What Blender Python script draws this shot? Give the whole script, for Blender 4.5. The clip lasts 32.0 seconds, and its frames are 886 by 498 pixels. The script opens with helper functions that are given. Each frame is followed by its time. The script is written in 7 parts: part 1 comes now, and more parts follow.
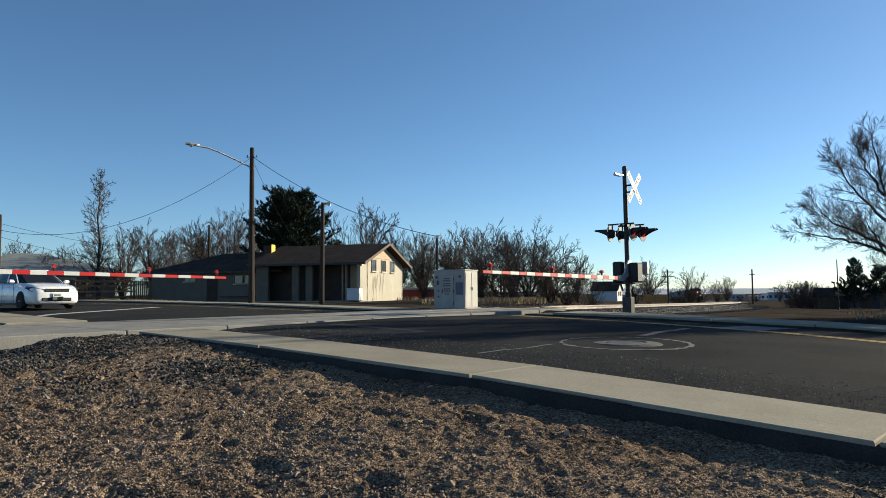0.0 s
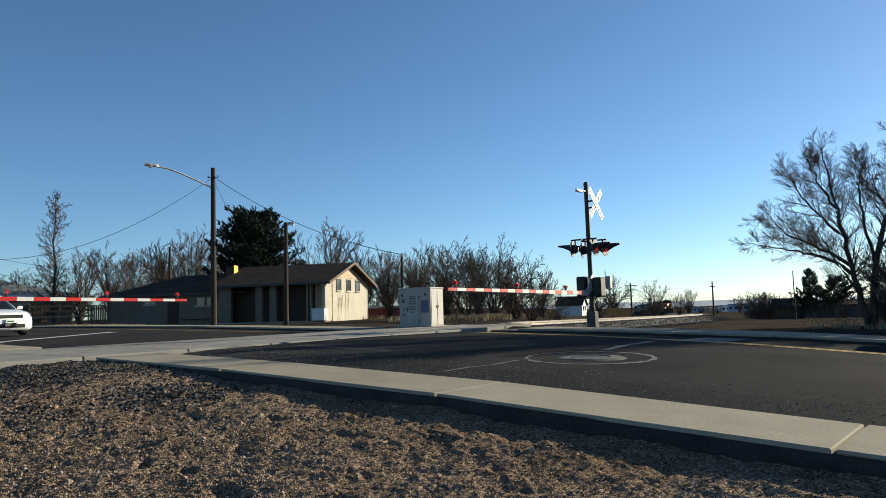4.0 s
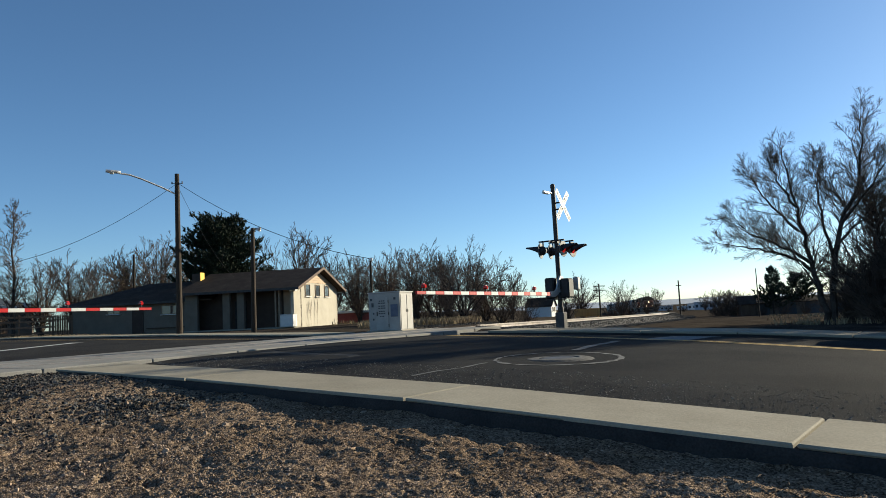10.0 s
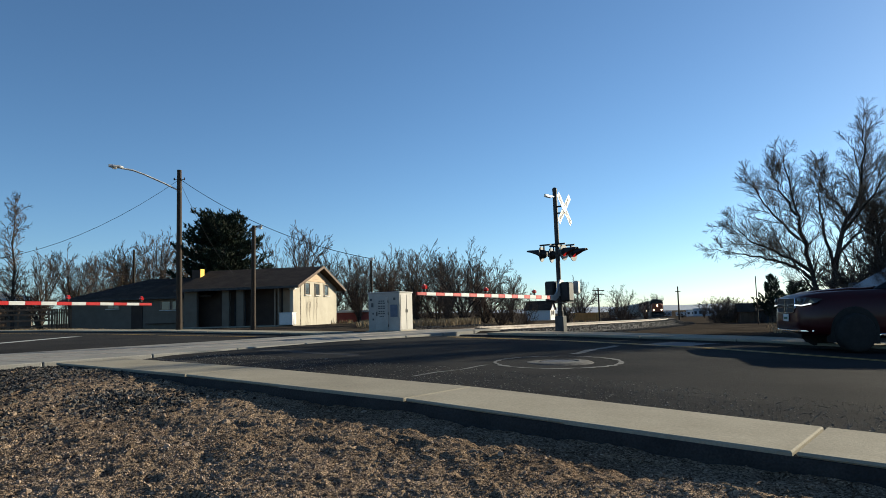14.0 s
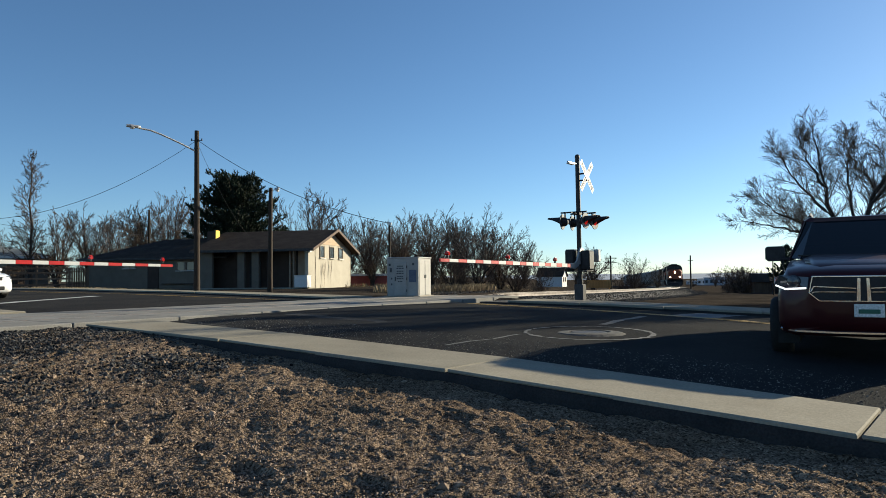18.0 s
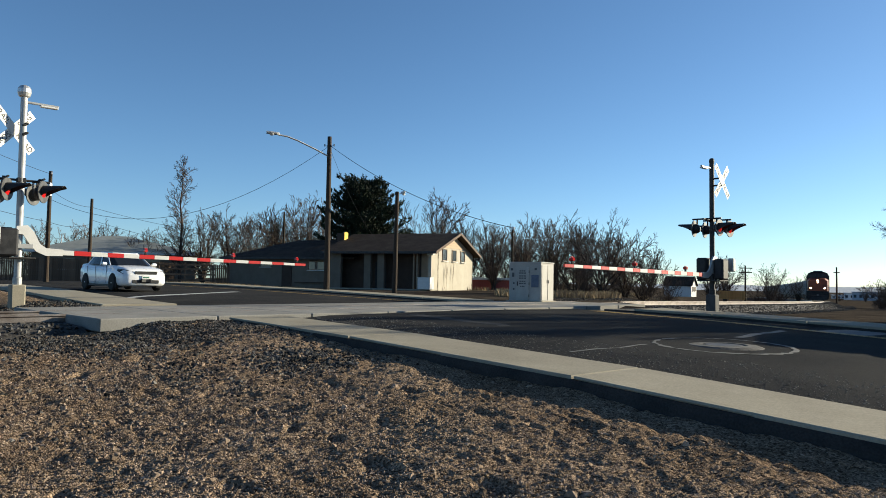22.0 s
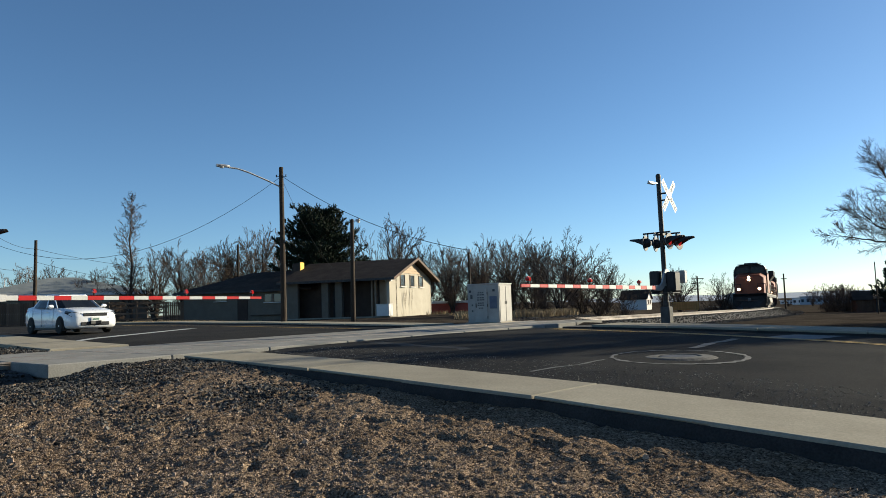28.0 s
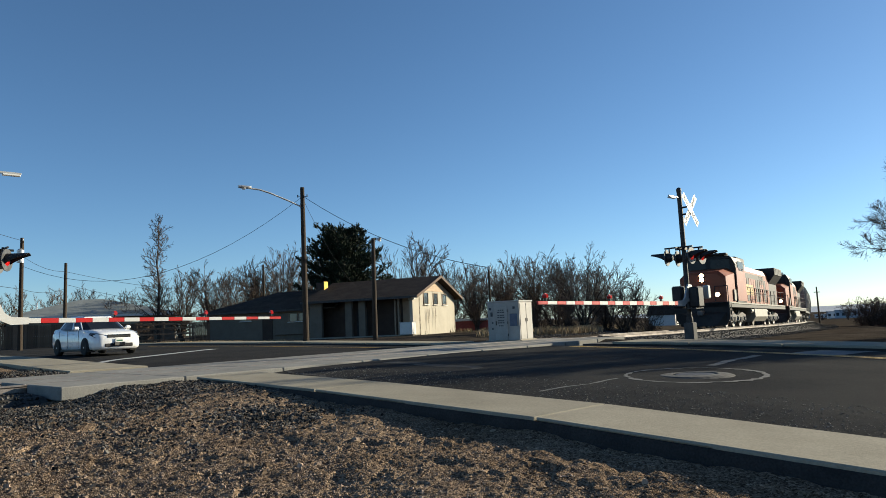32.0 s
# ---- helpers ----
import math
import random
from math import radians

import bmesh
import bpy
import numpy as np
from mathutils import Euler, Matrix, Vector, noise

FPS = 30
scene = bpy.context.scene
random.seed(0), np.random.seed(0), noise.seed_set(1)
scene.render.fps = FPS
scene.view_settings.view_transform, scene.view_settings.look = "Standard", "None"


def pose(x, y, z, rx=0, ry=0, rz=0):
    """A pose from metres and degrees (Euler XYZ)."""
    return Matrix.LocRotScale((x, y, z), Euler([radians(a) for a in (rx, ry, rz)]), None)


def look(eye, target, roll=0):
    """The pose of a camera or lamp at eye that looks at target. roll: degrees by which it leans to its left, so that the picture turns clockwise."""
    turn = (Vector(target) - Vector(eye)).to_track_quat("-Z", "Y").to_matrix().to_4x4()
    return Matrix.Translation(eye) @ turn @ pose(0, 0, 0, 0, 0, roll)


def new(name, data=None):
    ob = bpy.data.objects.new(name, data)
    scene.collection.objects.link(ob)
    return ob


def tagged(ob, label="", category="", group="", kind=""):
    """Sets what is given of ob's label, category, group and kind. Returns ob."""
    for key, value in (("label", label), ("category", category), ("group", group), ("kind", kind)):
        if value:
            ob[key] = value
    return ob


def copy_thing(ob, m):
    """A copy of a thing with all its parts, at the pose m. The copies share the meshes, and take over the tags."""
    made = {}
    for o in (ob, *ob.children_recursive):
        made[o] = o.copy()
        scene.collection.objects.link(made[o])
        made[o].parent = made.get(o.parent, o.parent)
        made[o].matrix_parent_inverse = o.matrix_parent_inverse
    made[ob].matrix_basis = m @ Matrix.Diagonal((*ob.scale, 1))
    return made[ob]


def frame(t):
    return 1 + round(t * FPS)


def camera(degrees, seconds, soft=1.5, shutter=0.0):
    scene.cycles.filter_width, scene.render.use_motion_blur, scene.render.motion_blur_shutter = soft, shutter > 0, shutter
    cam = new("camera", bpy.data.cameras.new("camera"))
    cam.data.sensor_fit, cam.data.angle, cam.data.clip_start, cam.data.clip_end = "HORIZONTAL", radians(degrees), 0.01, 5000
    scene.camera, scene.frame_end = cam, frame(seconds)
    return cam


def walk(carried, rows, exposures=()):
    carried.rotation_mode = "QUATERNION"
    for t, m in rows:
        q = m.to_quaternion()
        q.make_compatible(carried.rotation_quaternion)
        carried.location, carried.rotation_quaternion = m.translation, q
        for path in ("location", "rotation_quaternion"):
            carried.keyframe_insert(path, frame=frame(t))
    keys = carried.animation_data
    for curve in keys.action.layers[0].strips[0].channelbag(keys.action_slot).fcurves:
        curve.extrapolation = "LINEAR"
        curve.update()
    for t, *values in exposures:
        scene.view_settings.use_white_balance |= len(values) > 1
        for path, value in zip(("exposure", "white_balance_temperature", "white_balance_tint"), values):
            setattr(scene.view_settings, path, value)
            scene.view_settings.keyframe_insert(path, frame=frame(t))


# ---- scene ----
cam = camera(64.66, 32.0, 0.8)
PATH = [
    (0.0, (-0.030, -0.011, 0.646), (-0.031, 9.970, 1.261), -0.51),
    (0.5, (-0.007, -0.012, 0.655), (0.065, 9.965, 1.324), -1.05),
    (1.0, (0.015, -0.009, 0.664), (0.223, 9.967, 1.335), -1.21),
    (1.5, (0.013, -0.002, 0.659), (0.280, 9.970, 1.357), -1.94),
    (2.0, (0.005, -0.019, 0.661), (0.245, 9.947, 1.452), -1.81),
    (2.5, (0.019, -0.032, 0.667), (0.375, 9.934, 1.416), -1.94),
    (3.0, (0.016, -0.019, 0.651), (0.391, 9.939, 1.489), -1.91),
    (3.5, (-0.004, -0.008, 0.650), (0.454, 9.945, 1.507), -1.80),
    (5.5, (0.001, -0.004, 0.656), (0.554, 9.946, 1.486), -1.47),
    (6.0, (0.019, 0.012, 0.649), (0.996, 9.932, 1.451), -0.55),
    (6.5, (0.017, -0.010, 0.649), (1.060, 9.904, 1.442), -1.61),
    (7.0, (0.031, 0.007, 0.650), (1.165, 9.913, 1.413), -2.46),
    (7.5, (0.033, 0.001, 0.659), (0.910, 9.926, 1.508), -2.46),
    (8.0, (0.032, 0.007, 0.655), (0.931, 9.927, 1.542), -2.69),
    (8.5, (0.029, -0.001, 0.659), (0.970, 9.917, 1.522), -2.99),
    (9.0, (0.033, 0.004, 0.660), (0.988, 9.916, 1.579), -3.15),
    (9.5, (0.030, -0.000, 0.657), (0.961, 9.919, 1.524), -2.95),
    (10.0, (0.031, 0.014, 0.653), (0.962, 9.931, 1.540), -2.78),
    (10.5, (0.033, 0.004, 0.650), (0.935, 9.925, 1.528), -2.70),
    (11.0, (0.027, -0.002, 0.660), (1.012, 9.903, 1.621), -2.92),
    (11.5, (0.021, 0.012, 0.654), (1.013, 9.925, 1.516), -2.13),
    (12.0, (0.018, 0.002, 0.654), (1.212, 9.888, 1.572), -1.97),
    (12.5, (0.028, 0.008, 0.649), (1.226, 9.893, 1.572), -2.12),
    (13.0, (0.023, 0.001, 0.652), (1.220, 9.885, 1.584), -2.26),
    (13.5, (0.012, 0.005, 0.654), (1.068, 9.909, 1.546), -1.74),
    (14.0, (-0.006, -0.009, 0.656), (0.926, 9.906, 1.561), -1.63),
    (14.5, (-0.003, -0.005, 0.657), (0.845, 9.912, 1.625), -1.46),
    (15.0, (-0.030, -0.005, 0.665), (0.752, 9.923, 1.577), -1.27),
    (15.5, (-0.064, -0.007, 0.667), (0.517, 9.935, 1.569), -0.36),
    (17.5, (-0.269, 0.126, 0.725), (0.369, 10.085, 1.363), -0.54),
    (18.0, (-0.332, 0.160, 0.724), (0.446, 10.121, 1.126), -0.62),
    (18.5, (-0.363, 0.160, 0.728), (0.296, 10.128, 1.168), 0.12),
    (19.0, (-0.380, 0.168, 0.727), (-0.088, 10.156, 1.109), -0.22),
    (19.5, (-0.405, 0.168, 0.732), (-0.330, 10.162, 1.080), 0.02),
    (20.0, (-0.406, 0.162, 0.729), (-0.680, 10.151, 1.088), -0.38),
    (20.5, (-0.376, 0.180, 0.721), (-0.729, 10.167, 1.082), -0.52),
    (21.0, (-0.408, 0.177, 0.733), (-0.928, 10.157, 1.090), -0.43),
    (21.5, (-0.421, 0.145, 0.723), (-1.411, 10.087, 1.154), 0.85),
    (22.0, (-0.398, 0.150, 0.714), (-1.343, 10.095, 1.175), 0.97),
    (22.5, (-0.415, 0.151, 0.719), (-1.305, 10.107, 1.012), 0.28),
    (23.0, (-0.414, 0.129, 0.727), (-1.273, 10.083, 1.157), -0.09),
    (23.5, (-0.431, 0.149, 0.727), (-1.266, 10.105, 1.156), -0.22),
    (24.0, (-0.404, 0.141, 0.726), (-1.195, 10.097, 1.219), 0.04),
    (24.5, (-0.422, 0.151, 0.733), (-1.151, 10.112, 1.235), -0.69),
    (25.0, (-0.420, 0.151, 0.729), (-1.054, 10.114, 1.309), -0.68),
    (25.5, (-0.432, 0.122, 0.742), (-1.010, 10.069, 1.594), 0.50),
    (27.5, (-0.389, 0.110, 0.737), (-0.626, 10.075, 1.538), -2.21),
    (28.0, (-0.370, 0.120, 0.729), (-0.703, 10.082, 1.531), -1.96),
    (28.5, (-0.368, 0.176, 0.728), (-0.456, 10.130, 1.678), -1.98),
    (29.0, (-0.282, 0.204, 0.734), (-0.121, 10.133, 1.915), -0.03),
    (29.5, (-0.234, 0.188, 0.740), (0.197, 10.120, 1.828), -0.71),
    (30.0, (-0.225, 0.163, 0.748), (0.175, 10.107, 1.722), -1.33),
    (30.5, (-0.195, 0.167, 0.746), (0.205, 10.115, 1.681), -1.53),
    (31.0, (-0.160, 0.178, 0.731), (0.087, 10.126, 1.715), -3.48),
    (31.5, (-0.113, 0.208, 0.734), (-0.284, 10.157, 1.734), -4.30),
    (32.0, (-0.093, 0.229, 0.742), (-0.792, 10.148, 1.805), -2.54),
]
walk(cam, [(t, look(eye, target, roll)) for t, eye, target, roll in PATH], [(0, 1.07, 5850, 1), (18, 1.07, 5850, 1), (21, 1.16, 5850, 1), (25.5, 1.16, 5850, 1), (28.5, 1.06, 5850, 1), (32, 1.06, 5850, 1)])

# ---------------------------------------------------------------- light
SUN_AZ, SUN_EL = 62.0, 16.5      # degrees to the right of ahead, and up
sun_way = Vector((math.sin(radians(SUN_AZ)) * math.cos(radians(SUN_EL)),
                  math.cos(radians(SUN_AZ)) * math.cos(radians(SUN_EL)), math.sin(radians(SUN_EL))))
world = bpy.data.worlds.new("world")
scene.world = world
world.use_nodes = True
wn = world.node_tree.nodes
sky = wn.new("ShaderNodeTexSky")
sky.sky_type = "NISHITA"
sky.sun_disc = False
sky.sun_elevation = radians(SUN_EL)
sky.sun_rotation = radians(SUN_AZ)
sky.altitude = 1500
sky.air_density = 0.9
sky.dust_density = 0.7
sky.ozone_density = 2.9
world.node_tree.links.new(sky.outputs[0], wn["Background"].inputs[0])
wn["Background"].inputs[1].default_value = 0.063
sun_data = bpy.data.lights.new("sun", "SUN")
sun_data.energy = 5.0
sun_data.angle = radians(0.53)
sun_data.color = (1.0, 0.81, 0.58)
sun = new("sun", sun_data)
sun.matrix_basis = look((0, 0, 60), Vector((0, 0, 60)) - sun_way)

# ---------------------------------------------------------------- materials
MATS = {}


def mat(name, col, col2=None, scale=3.0, rough=0.8, metal=0.0, bump=0.0, bscale=30.0, fine=0.25, fscale=60.0,
        per=0.0, spec=0.3, stretch=(1, 1, 1), emit=0.0, island=False, coat=0.0):
    """A surface of two colours mixed by large stains, with fine grain, relief and a little change from piece to piece."""
    if name in MATS:
        return MATS[name]
    m = bpy.data.materials.new(name)
    m.use_nodes = True
    nt = m.node_tree
    nd, ln = nt.nodes, nt.links
    bsdf = nd["Principled BSDF"]
    tc = nd.new("ShaderNodeTexCoord")
    mp = nd.new("ShaderNodeMapping")
    mp.inputs["Scale"].default_value = stretch
    ln.new(tc.outputs["Object"], mp.inputs[0])
    n1 = nd.new("ShaderNodeTexNoise")
    n1.inputs["Scale"].default_value = scale
    n1.inputs["Detail"].default_value = 5
    n1.inputs["Roughness"].default_value = 0.62
    ln.new(mp.outputs[0], n1.inputs["Vector"])
    ramp = nd.new("ShaderNodeValToRGB")
    ramp.color_ramp.elements[0].position = 0.34
    ramp.color_ramp.elements[1].position = 0.68
    ramp.color_ramp.elements[0].color = (*col, 1)
    ramp.color_ramp.elements[1].color = (*(col2 or col), 1)
    ln.new(n1.outputs["Fac"], ramp.inputs[0])
    n2 = nd.new("ShaderNodeTexNoise")
    n2.inputs["Scale"].default_value = fscale
    n2.inputs["Detail"].default_value = 3
    ln.new(mp.outputs[0], n2.inputs["Vector"])
    mr = nd.new("ShaderNodeMapRange")
    mr.inputs["From Min"].default_value = 0.3
    mr.inputs["From Max"].default_value = 0.7
    mr.inputs["To Min"].default_value = 1 - fine
    mr.inputs["To Max"].default_value = 1 + fine
    ln.new(n2.outputs["Fac"], mr.inputs["Value"])
    hsv = nd.new("ShaderNodeHueSaturation")
    ln.new(ramp.outputs[0], hsv.inputs["Color"])
    value = mr.outputs[0]
    if per:
        info = nd.new("ShaderNodeNewGeometry" if island else "ShaderNodeObjectInfo")
        m2 = nd.new("ShaderNodeMapRange")
        m2.inputs["To Min"].default_value = 1 - per
        m2.inputs["To Max"].default_value = 1 + per
        ln.new(info.outputs["Random Per Island" if island else "Random"], m2.inputs["Value"])
        mul = nd.new("ShaderNodeMath")
        mul.operation = "MULTIPLY"
        ln.new(value, mul.inputs[0])
        ln.new(m2.outputs[0], mul.inputs[1])
        value = mul.outputs[0]
    ln.new(value, hsv.inputs["Value"])
    ln.new(hsv.outputs[0], bsdf.inputs["Base Color"])
    rr = nd.new("ShaderNodeMapRange")
    rr.inputs["To Min"].default_value = max(0.02, rough - 0.12)
    rr.inputs["To Max"].default_value = min(1.0, rough + 0.12)
    ln.new(n1.outputs["Fac"], rr.inputs["Value"])
    ln.new(rr.outputs[0], bsdf.inputs["Roughness"])
    bsdf.inputs["Metallic"].default_value = metal
    bsdf.inputs["Specular IOR Level"].default_value = spec
    bsdf.inputs["Coat Weight"].default_value = coat
    if coat:
        bsdf.inputs["Coat Roughness"].default_value = 0.05
    if emit:
        bsdf.inputs["Emission Color"].default_value = (*col, 1)
        bsdf.inputs["Emission Strength"].default_value = emit
    if bump:
        n3 = nd.new("ShaderNodeTexNoise")
        n3.inputs["Scale"].default_value = bscale
        n3.inputs["Detail"].default_value = 4
        ln.new(mp.outputs[0], n3.inputs["Vector"])
        bp = nd.new("ShaderNodeBump")
        bp.inputs["Strength"].default_value = bump
        bp.inputs["Distance"].default_value = 0.02
        ln.new(n3.outputs["Fac"], bp.inputs["Height"])
        ln.new(bp.outputs[0], bsdf.inputs["Normal"])
    MATS[name] = m
    return m


def glass(name, tint=(0.05, 0.06, 0.07), rough=0.04, spec=0.45, coat=0.3):
    if name in MATS:
        return MATS[name]
    m = bpy.data.materials.new(name)
    m.use_nodes = True
    b = m.node_tree.nodes["Principled BSDF"]
    b.inputs["Base Color"].default_value = (*tint, 1)
    b.inputs["Roughness"].default_value = rough
    b.inputs["Specular IOR Level"].default_value = spec
    b.inputs["Coat Weight"].default_value = coat
    b.inputs["Coat Roughness"].default_value = 0.02
    MATS[name] = m
    return m


ASPHALT = mat("asphalt", (0.026, 0.026, 0.0265), (0.042, 0.0415, 0.0405), 0.5, 0.9, bump=0.5, bscale=90, fine=0.4, fscale=70, spec=0.012)
CONCRETE = mat("concrete", (0.240, 0.218, 0.170), (0.300, 0.275, 0.218), 1.2, 0.85, bump=0.2, bscale=60, fine=0.12, fscale=40, per=0.05, spec=0.04)
PANEL = mat("crossing_concrete", (0.185, 0.18, 0.165), (0.255, 0.248, 0.23), 1.0, 0.85, bump=0.2, bscale=50, fine=0.15, fscale=40, per=0.06, spec=0.04)


def gritty(name, col, col2, cell, cell2, dark, relief=0.9):
    """Loose fine gravel: grains that differ in tone, with relief of their own, over larger stains."""
    m = bpy.data.materials.new(name)
    m.use_nodes = True
    nd, ln = m.node_tree.nodes, m.node_tree.links
    bsdf = nd["Principled BSDF"]
    tc = nd.new("ShaderNodeTexCoord")
    n1 = nd.new("ShaderNodeTexNoise")
    n1.inputs["Scale"].default_value = 0.7
    n1.inputs["Detail"].default_value = 6
    ln.new(tc.outputs["Object"], n1.inputs["Vector"])
    ramp = nd.new("ShaderNodeValToRGB")
    ramp.color_ramp.elements[0].position = 0.36
    ramp.color_ramp.elements[1].position = 0.66
    ramp.color_ramp.elements[0].color = (*col, 1)
    ramp.color_ramp.elements[1].color = (*col2, 1)
    ln.new(n1.outputs["Fac"], ramp.inputs[0])
    hsv = nd.new("ShaderNodeHueSaturation")
    ln.new(ramp.outputs[0], hsv.inputs["Color"])
    ln.new(hsv.outputs[0], bsdf.inputs["Base Color"])
    bsdf.inputs["Roughness"].default_value = 0.95
    bsdf.inputs["Specular IOR Level"].default_value = 0.0
    tone, normal = None, None
    for sc, amt, dist in ((cell, dark, 0.018), (cell2, dark * 0.3, 0.014)):
        vo = nd.new("ShaderNodeTexVoronoi")
        vo.inputs["Scale"].default_value = sc
        ln.new(tc.outputs["Object"], vo.inputs["Vector"])
        sep = nd.new("ShaderNodeSeparateColor")
        ln.new(vo.outputs["Color"], sep.inputs[0])
        mr = nd.new("ShaderNodeMapRange")
        mr.inputs["To Min"].default_value = 1 - amt
        mr.inputs["To Max"].default_value = 1 + amt
        ln.new(sep.outputs[0], mr.inputs["Value"])
        if tone:
            mul = nd.new("ShaderNodeMath")
            mul.operation = "MULTIPLY"
            ln.new(tone, mul.inputs[0])
            ln.new(mr.outputs[0], mul.inputs[1])
            tone = mul.outputs[0]
        else:
            tone = mr.outputs[0]
        inv = nd.new("ShaderNodeMath")
        inv.operation = "SUBTRACT"
        inv.inputs[0].default_value = 1.0
        ln.new(vo.outputs["Distance"], inv.inputs[1])
        bp = nd.new("ShaderNodeBump")
        bp.inputs["Strength"].default_value = relief
        bp.inputs["Distance"].default_value = dist
        ln.new(inv.outputs[0], bp.inputs["Height"])
        if normal:
            ln.new(normal, bp.inputs["Normal"])
        normal = bp.outputs[0]
    ln.new(tone, hsv.inputs["Value"])
    ln.new(normal, bsdf.inputs["Normal"])
    MATS[name] = m
    return m


DIRT = gritty("dirt", (0.158, 0.113, 0.076), (0.245, 0.182, 0.126), 75, 21, 0.75)
BALLAST = mat("ballast_stone", (0.026, 0.025, 0.024), (0.10, 0.095, 0.088), 3.0, 0.9, bump=0.4, bscale=40, fine=0.3, fscale=30, per=0.8, spec=0.05, island=True)
PEBBLE = mat("pebble", (0.135, 0.099, 0.070), (0.27, 0.208, 0.155), 3.0, 0.9, bump=0.4, bscale=60, fine=0.3, fscale=40, per=0.65, island=True, spec=0.04)
YELLOW = mat("yellow_paint", (0.416, 0.264, 0.056), (0.32, 0.216, 0.072), 4.0, 0.7, fine=0.3, fscale=40)
WHITEP = mat("white_paint", (0.465, 0.4575, 0.435), (0.3375, 0.3375, 0.3225), 4.0, 0.7, fine=0.3, fscale=40)
WOODPOLE = mat("pole_wood", (0.028, 0.020, 0.014), (0.058, 0.042, 0.029), 6.0, 0.9, bump=0.5, bscale=20, stretch=(6, 6, 0.6), fine=0.3, fscale=40)
BARK = mat("bark", (0.04, 0.033, 0.028), (0.09, 0.074, 0.062), 4.0, 0.95, bump=0.5, bscale=20, fine=0.3, fscale=40, spec=0.04)
TWIG = mat("twig", (0.066, 0.050, 0.040), (0.13, 0.10, 0.079), 0.6, 0.95, fine=0.2, fscale=10, per=0.3, spec=0.04)
GALV = mat("galvanised", (0.495, 0.495, 0.486), (0.612, 0.612, 0.603), 5.0, 0.42, metal=0.7, fine=0.08)
SILVER = mat("silver_paint", (0.34, 0.34, 0.334), (0.42, 0.42, 0.414), 4.0, 0.45, metal=0.3, fine=0.06)
BLACKM = mat("black_metal", (0.012, 0.012, 0.013), (0.03, 0.03, 0.032), 6.0, 0.55, fine=0.2)
DARKSTEEL = mat("dark_steel", (0.03, 0.03, 0.032), (0.075, 0.07, 0.065), 6.0, 0.6, metal=0.4, fine=0.25)
RED = mat("red_sheeting", (0.50, 0.015, 0.015), (0.40, 0.012, 0.014), 5.0, 0.5, fine=0.08)
WHITE = mat("white_sheeting", (0.629, 0.6205, 0.595), (0.561, 0.5525, 0.527), 5.0, 0.5, fine=0.06)
RUBBER = mat("rubber", (0.012, 0.012, 0.012), (0.025, 0.024, 0.023), 8.0, 0.8, fine=0.2)
CHROME = mat("chrome", (0.75, 0.75, 0.76), (0.7, 0.7, 0.7), 5.0, 0.12, metal=1.0, fine=0.02)
ALLOY = mat("alloy", (0.66, 0.66, 0.67), (0.74, 0.74, 0.75), 8.0, 0.4, metal=0.3, fine=0.05)
GLASS = glass("dark_glass")


# ---------------------------------------------------------------- mesh tools
def part(name, bm, material, parent=None, label="", smooth=False):
    me = bpy.data.meshes.new(name)
    bm.to_mesh(me)
    bm.free()
    for m in (material if isinstance(material, (list, tuple)) else [material]):
        me.materials.append(m)
    if smooth:
        for p in me.polygons:
            p.use_smooth = True
    ob = new(name, me)
    if parent is not None:
        ob.parent = parent
    if label:
        ob["label"] = label
    return ob


def empty(name, m=None):
    ob = new(name)
    ob.empty_display_size = 0.2
    if m is not None:
        ob.matrix_basis = m
    return ob


def box(bm, cx, cy, cz, sx, sy, sz, m=None, bevel=0.0, mi=0):
    """A box by its centre and full sizes, with chamfered edges."""
    mm = Matrix.Translation((cx, cy, cz)) @ Matrix.Diagonal((sx, sy, sz, 1))
    if m is not None:
        mm = m @ mm
    r = bmesh.ops.create_cube(bm, size=1.0, matrix=mm)
    fs = {f for v in r["verts"] for f in v.link_faces}
    for f in fs:
        f.material_index = mi
    if bevel:
        es = list({e for v in r["verts"] for e in v.link_edges})
        out = bmesh.ops.bevel(bm, geom=es, offset=bevel, segments=1, affect="EDGES")
        for f in out["faces"]:
            f.material_index = mi
    return bm


def tube(bm, a, b, r1, r2=None, seg=12, caps=True, mi=0):
    a, b = Vector(a), Vector(b)
    r2 = r1 if r2 is None else r2
    d = b - a
    m = Matrix.Translation((a + b) / 2) @ d.to_track_quat("Z", "Y").to_matrix().to_4x4()
    r = bmesh.ops.create_cone(bm, cap_ends=caps, segments=seg, radius1=r1, radius2=r2, depth=d.length, matrix=m)
    for f in {f for v in r["verts"] for f in v.link_faces}:
        f.material_index = mi
    return bm


def pipe(bm, pts, r, seg=8):
    for a, b in zip(pts[:-1], pts[1:]):
        tube(bm, a, b, r, r, seg)
    for p in pts[1:-1]:
        bmesh.ops.create_icosphere(bm, subdivisions=1, radius=r * 1.02, matrix=Matrix.Translation(p))
    return bm


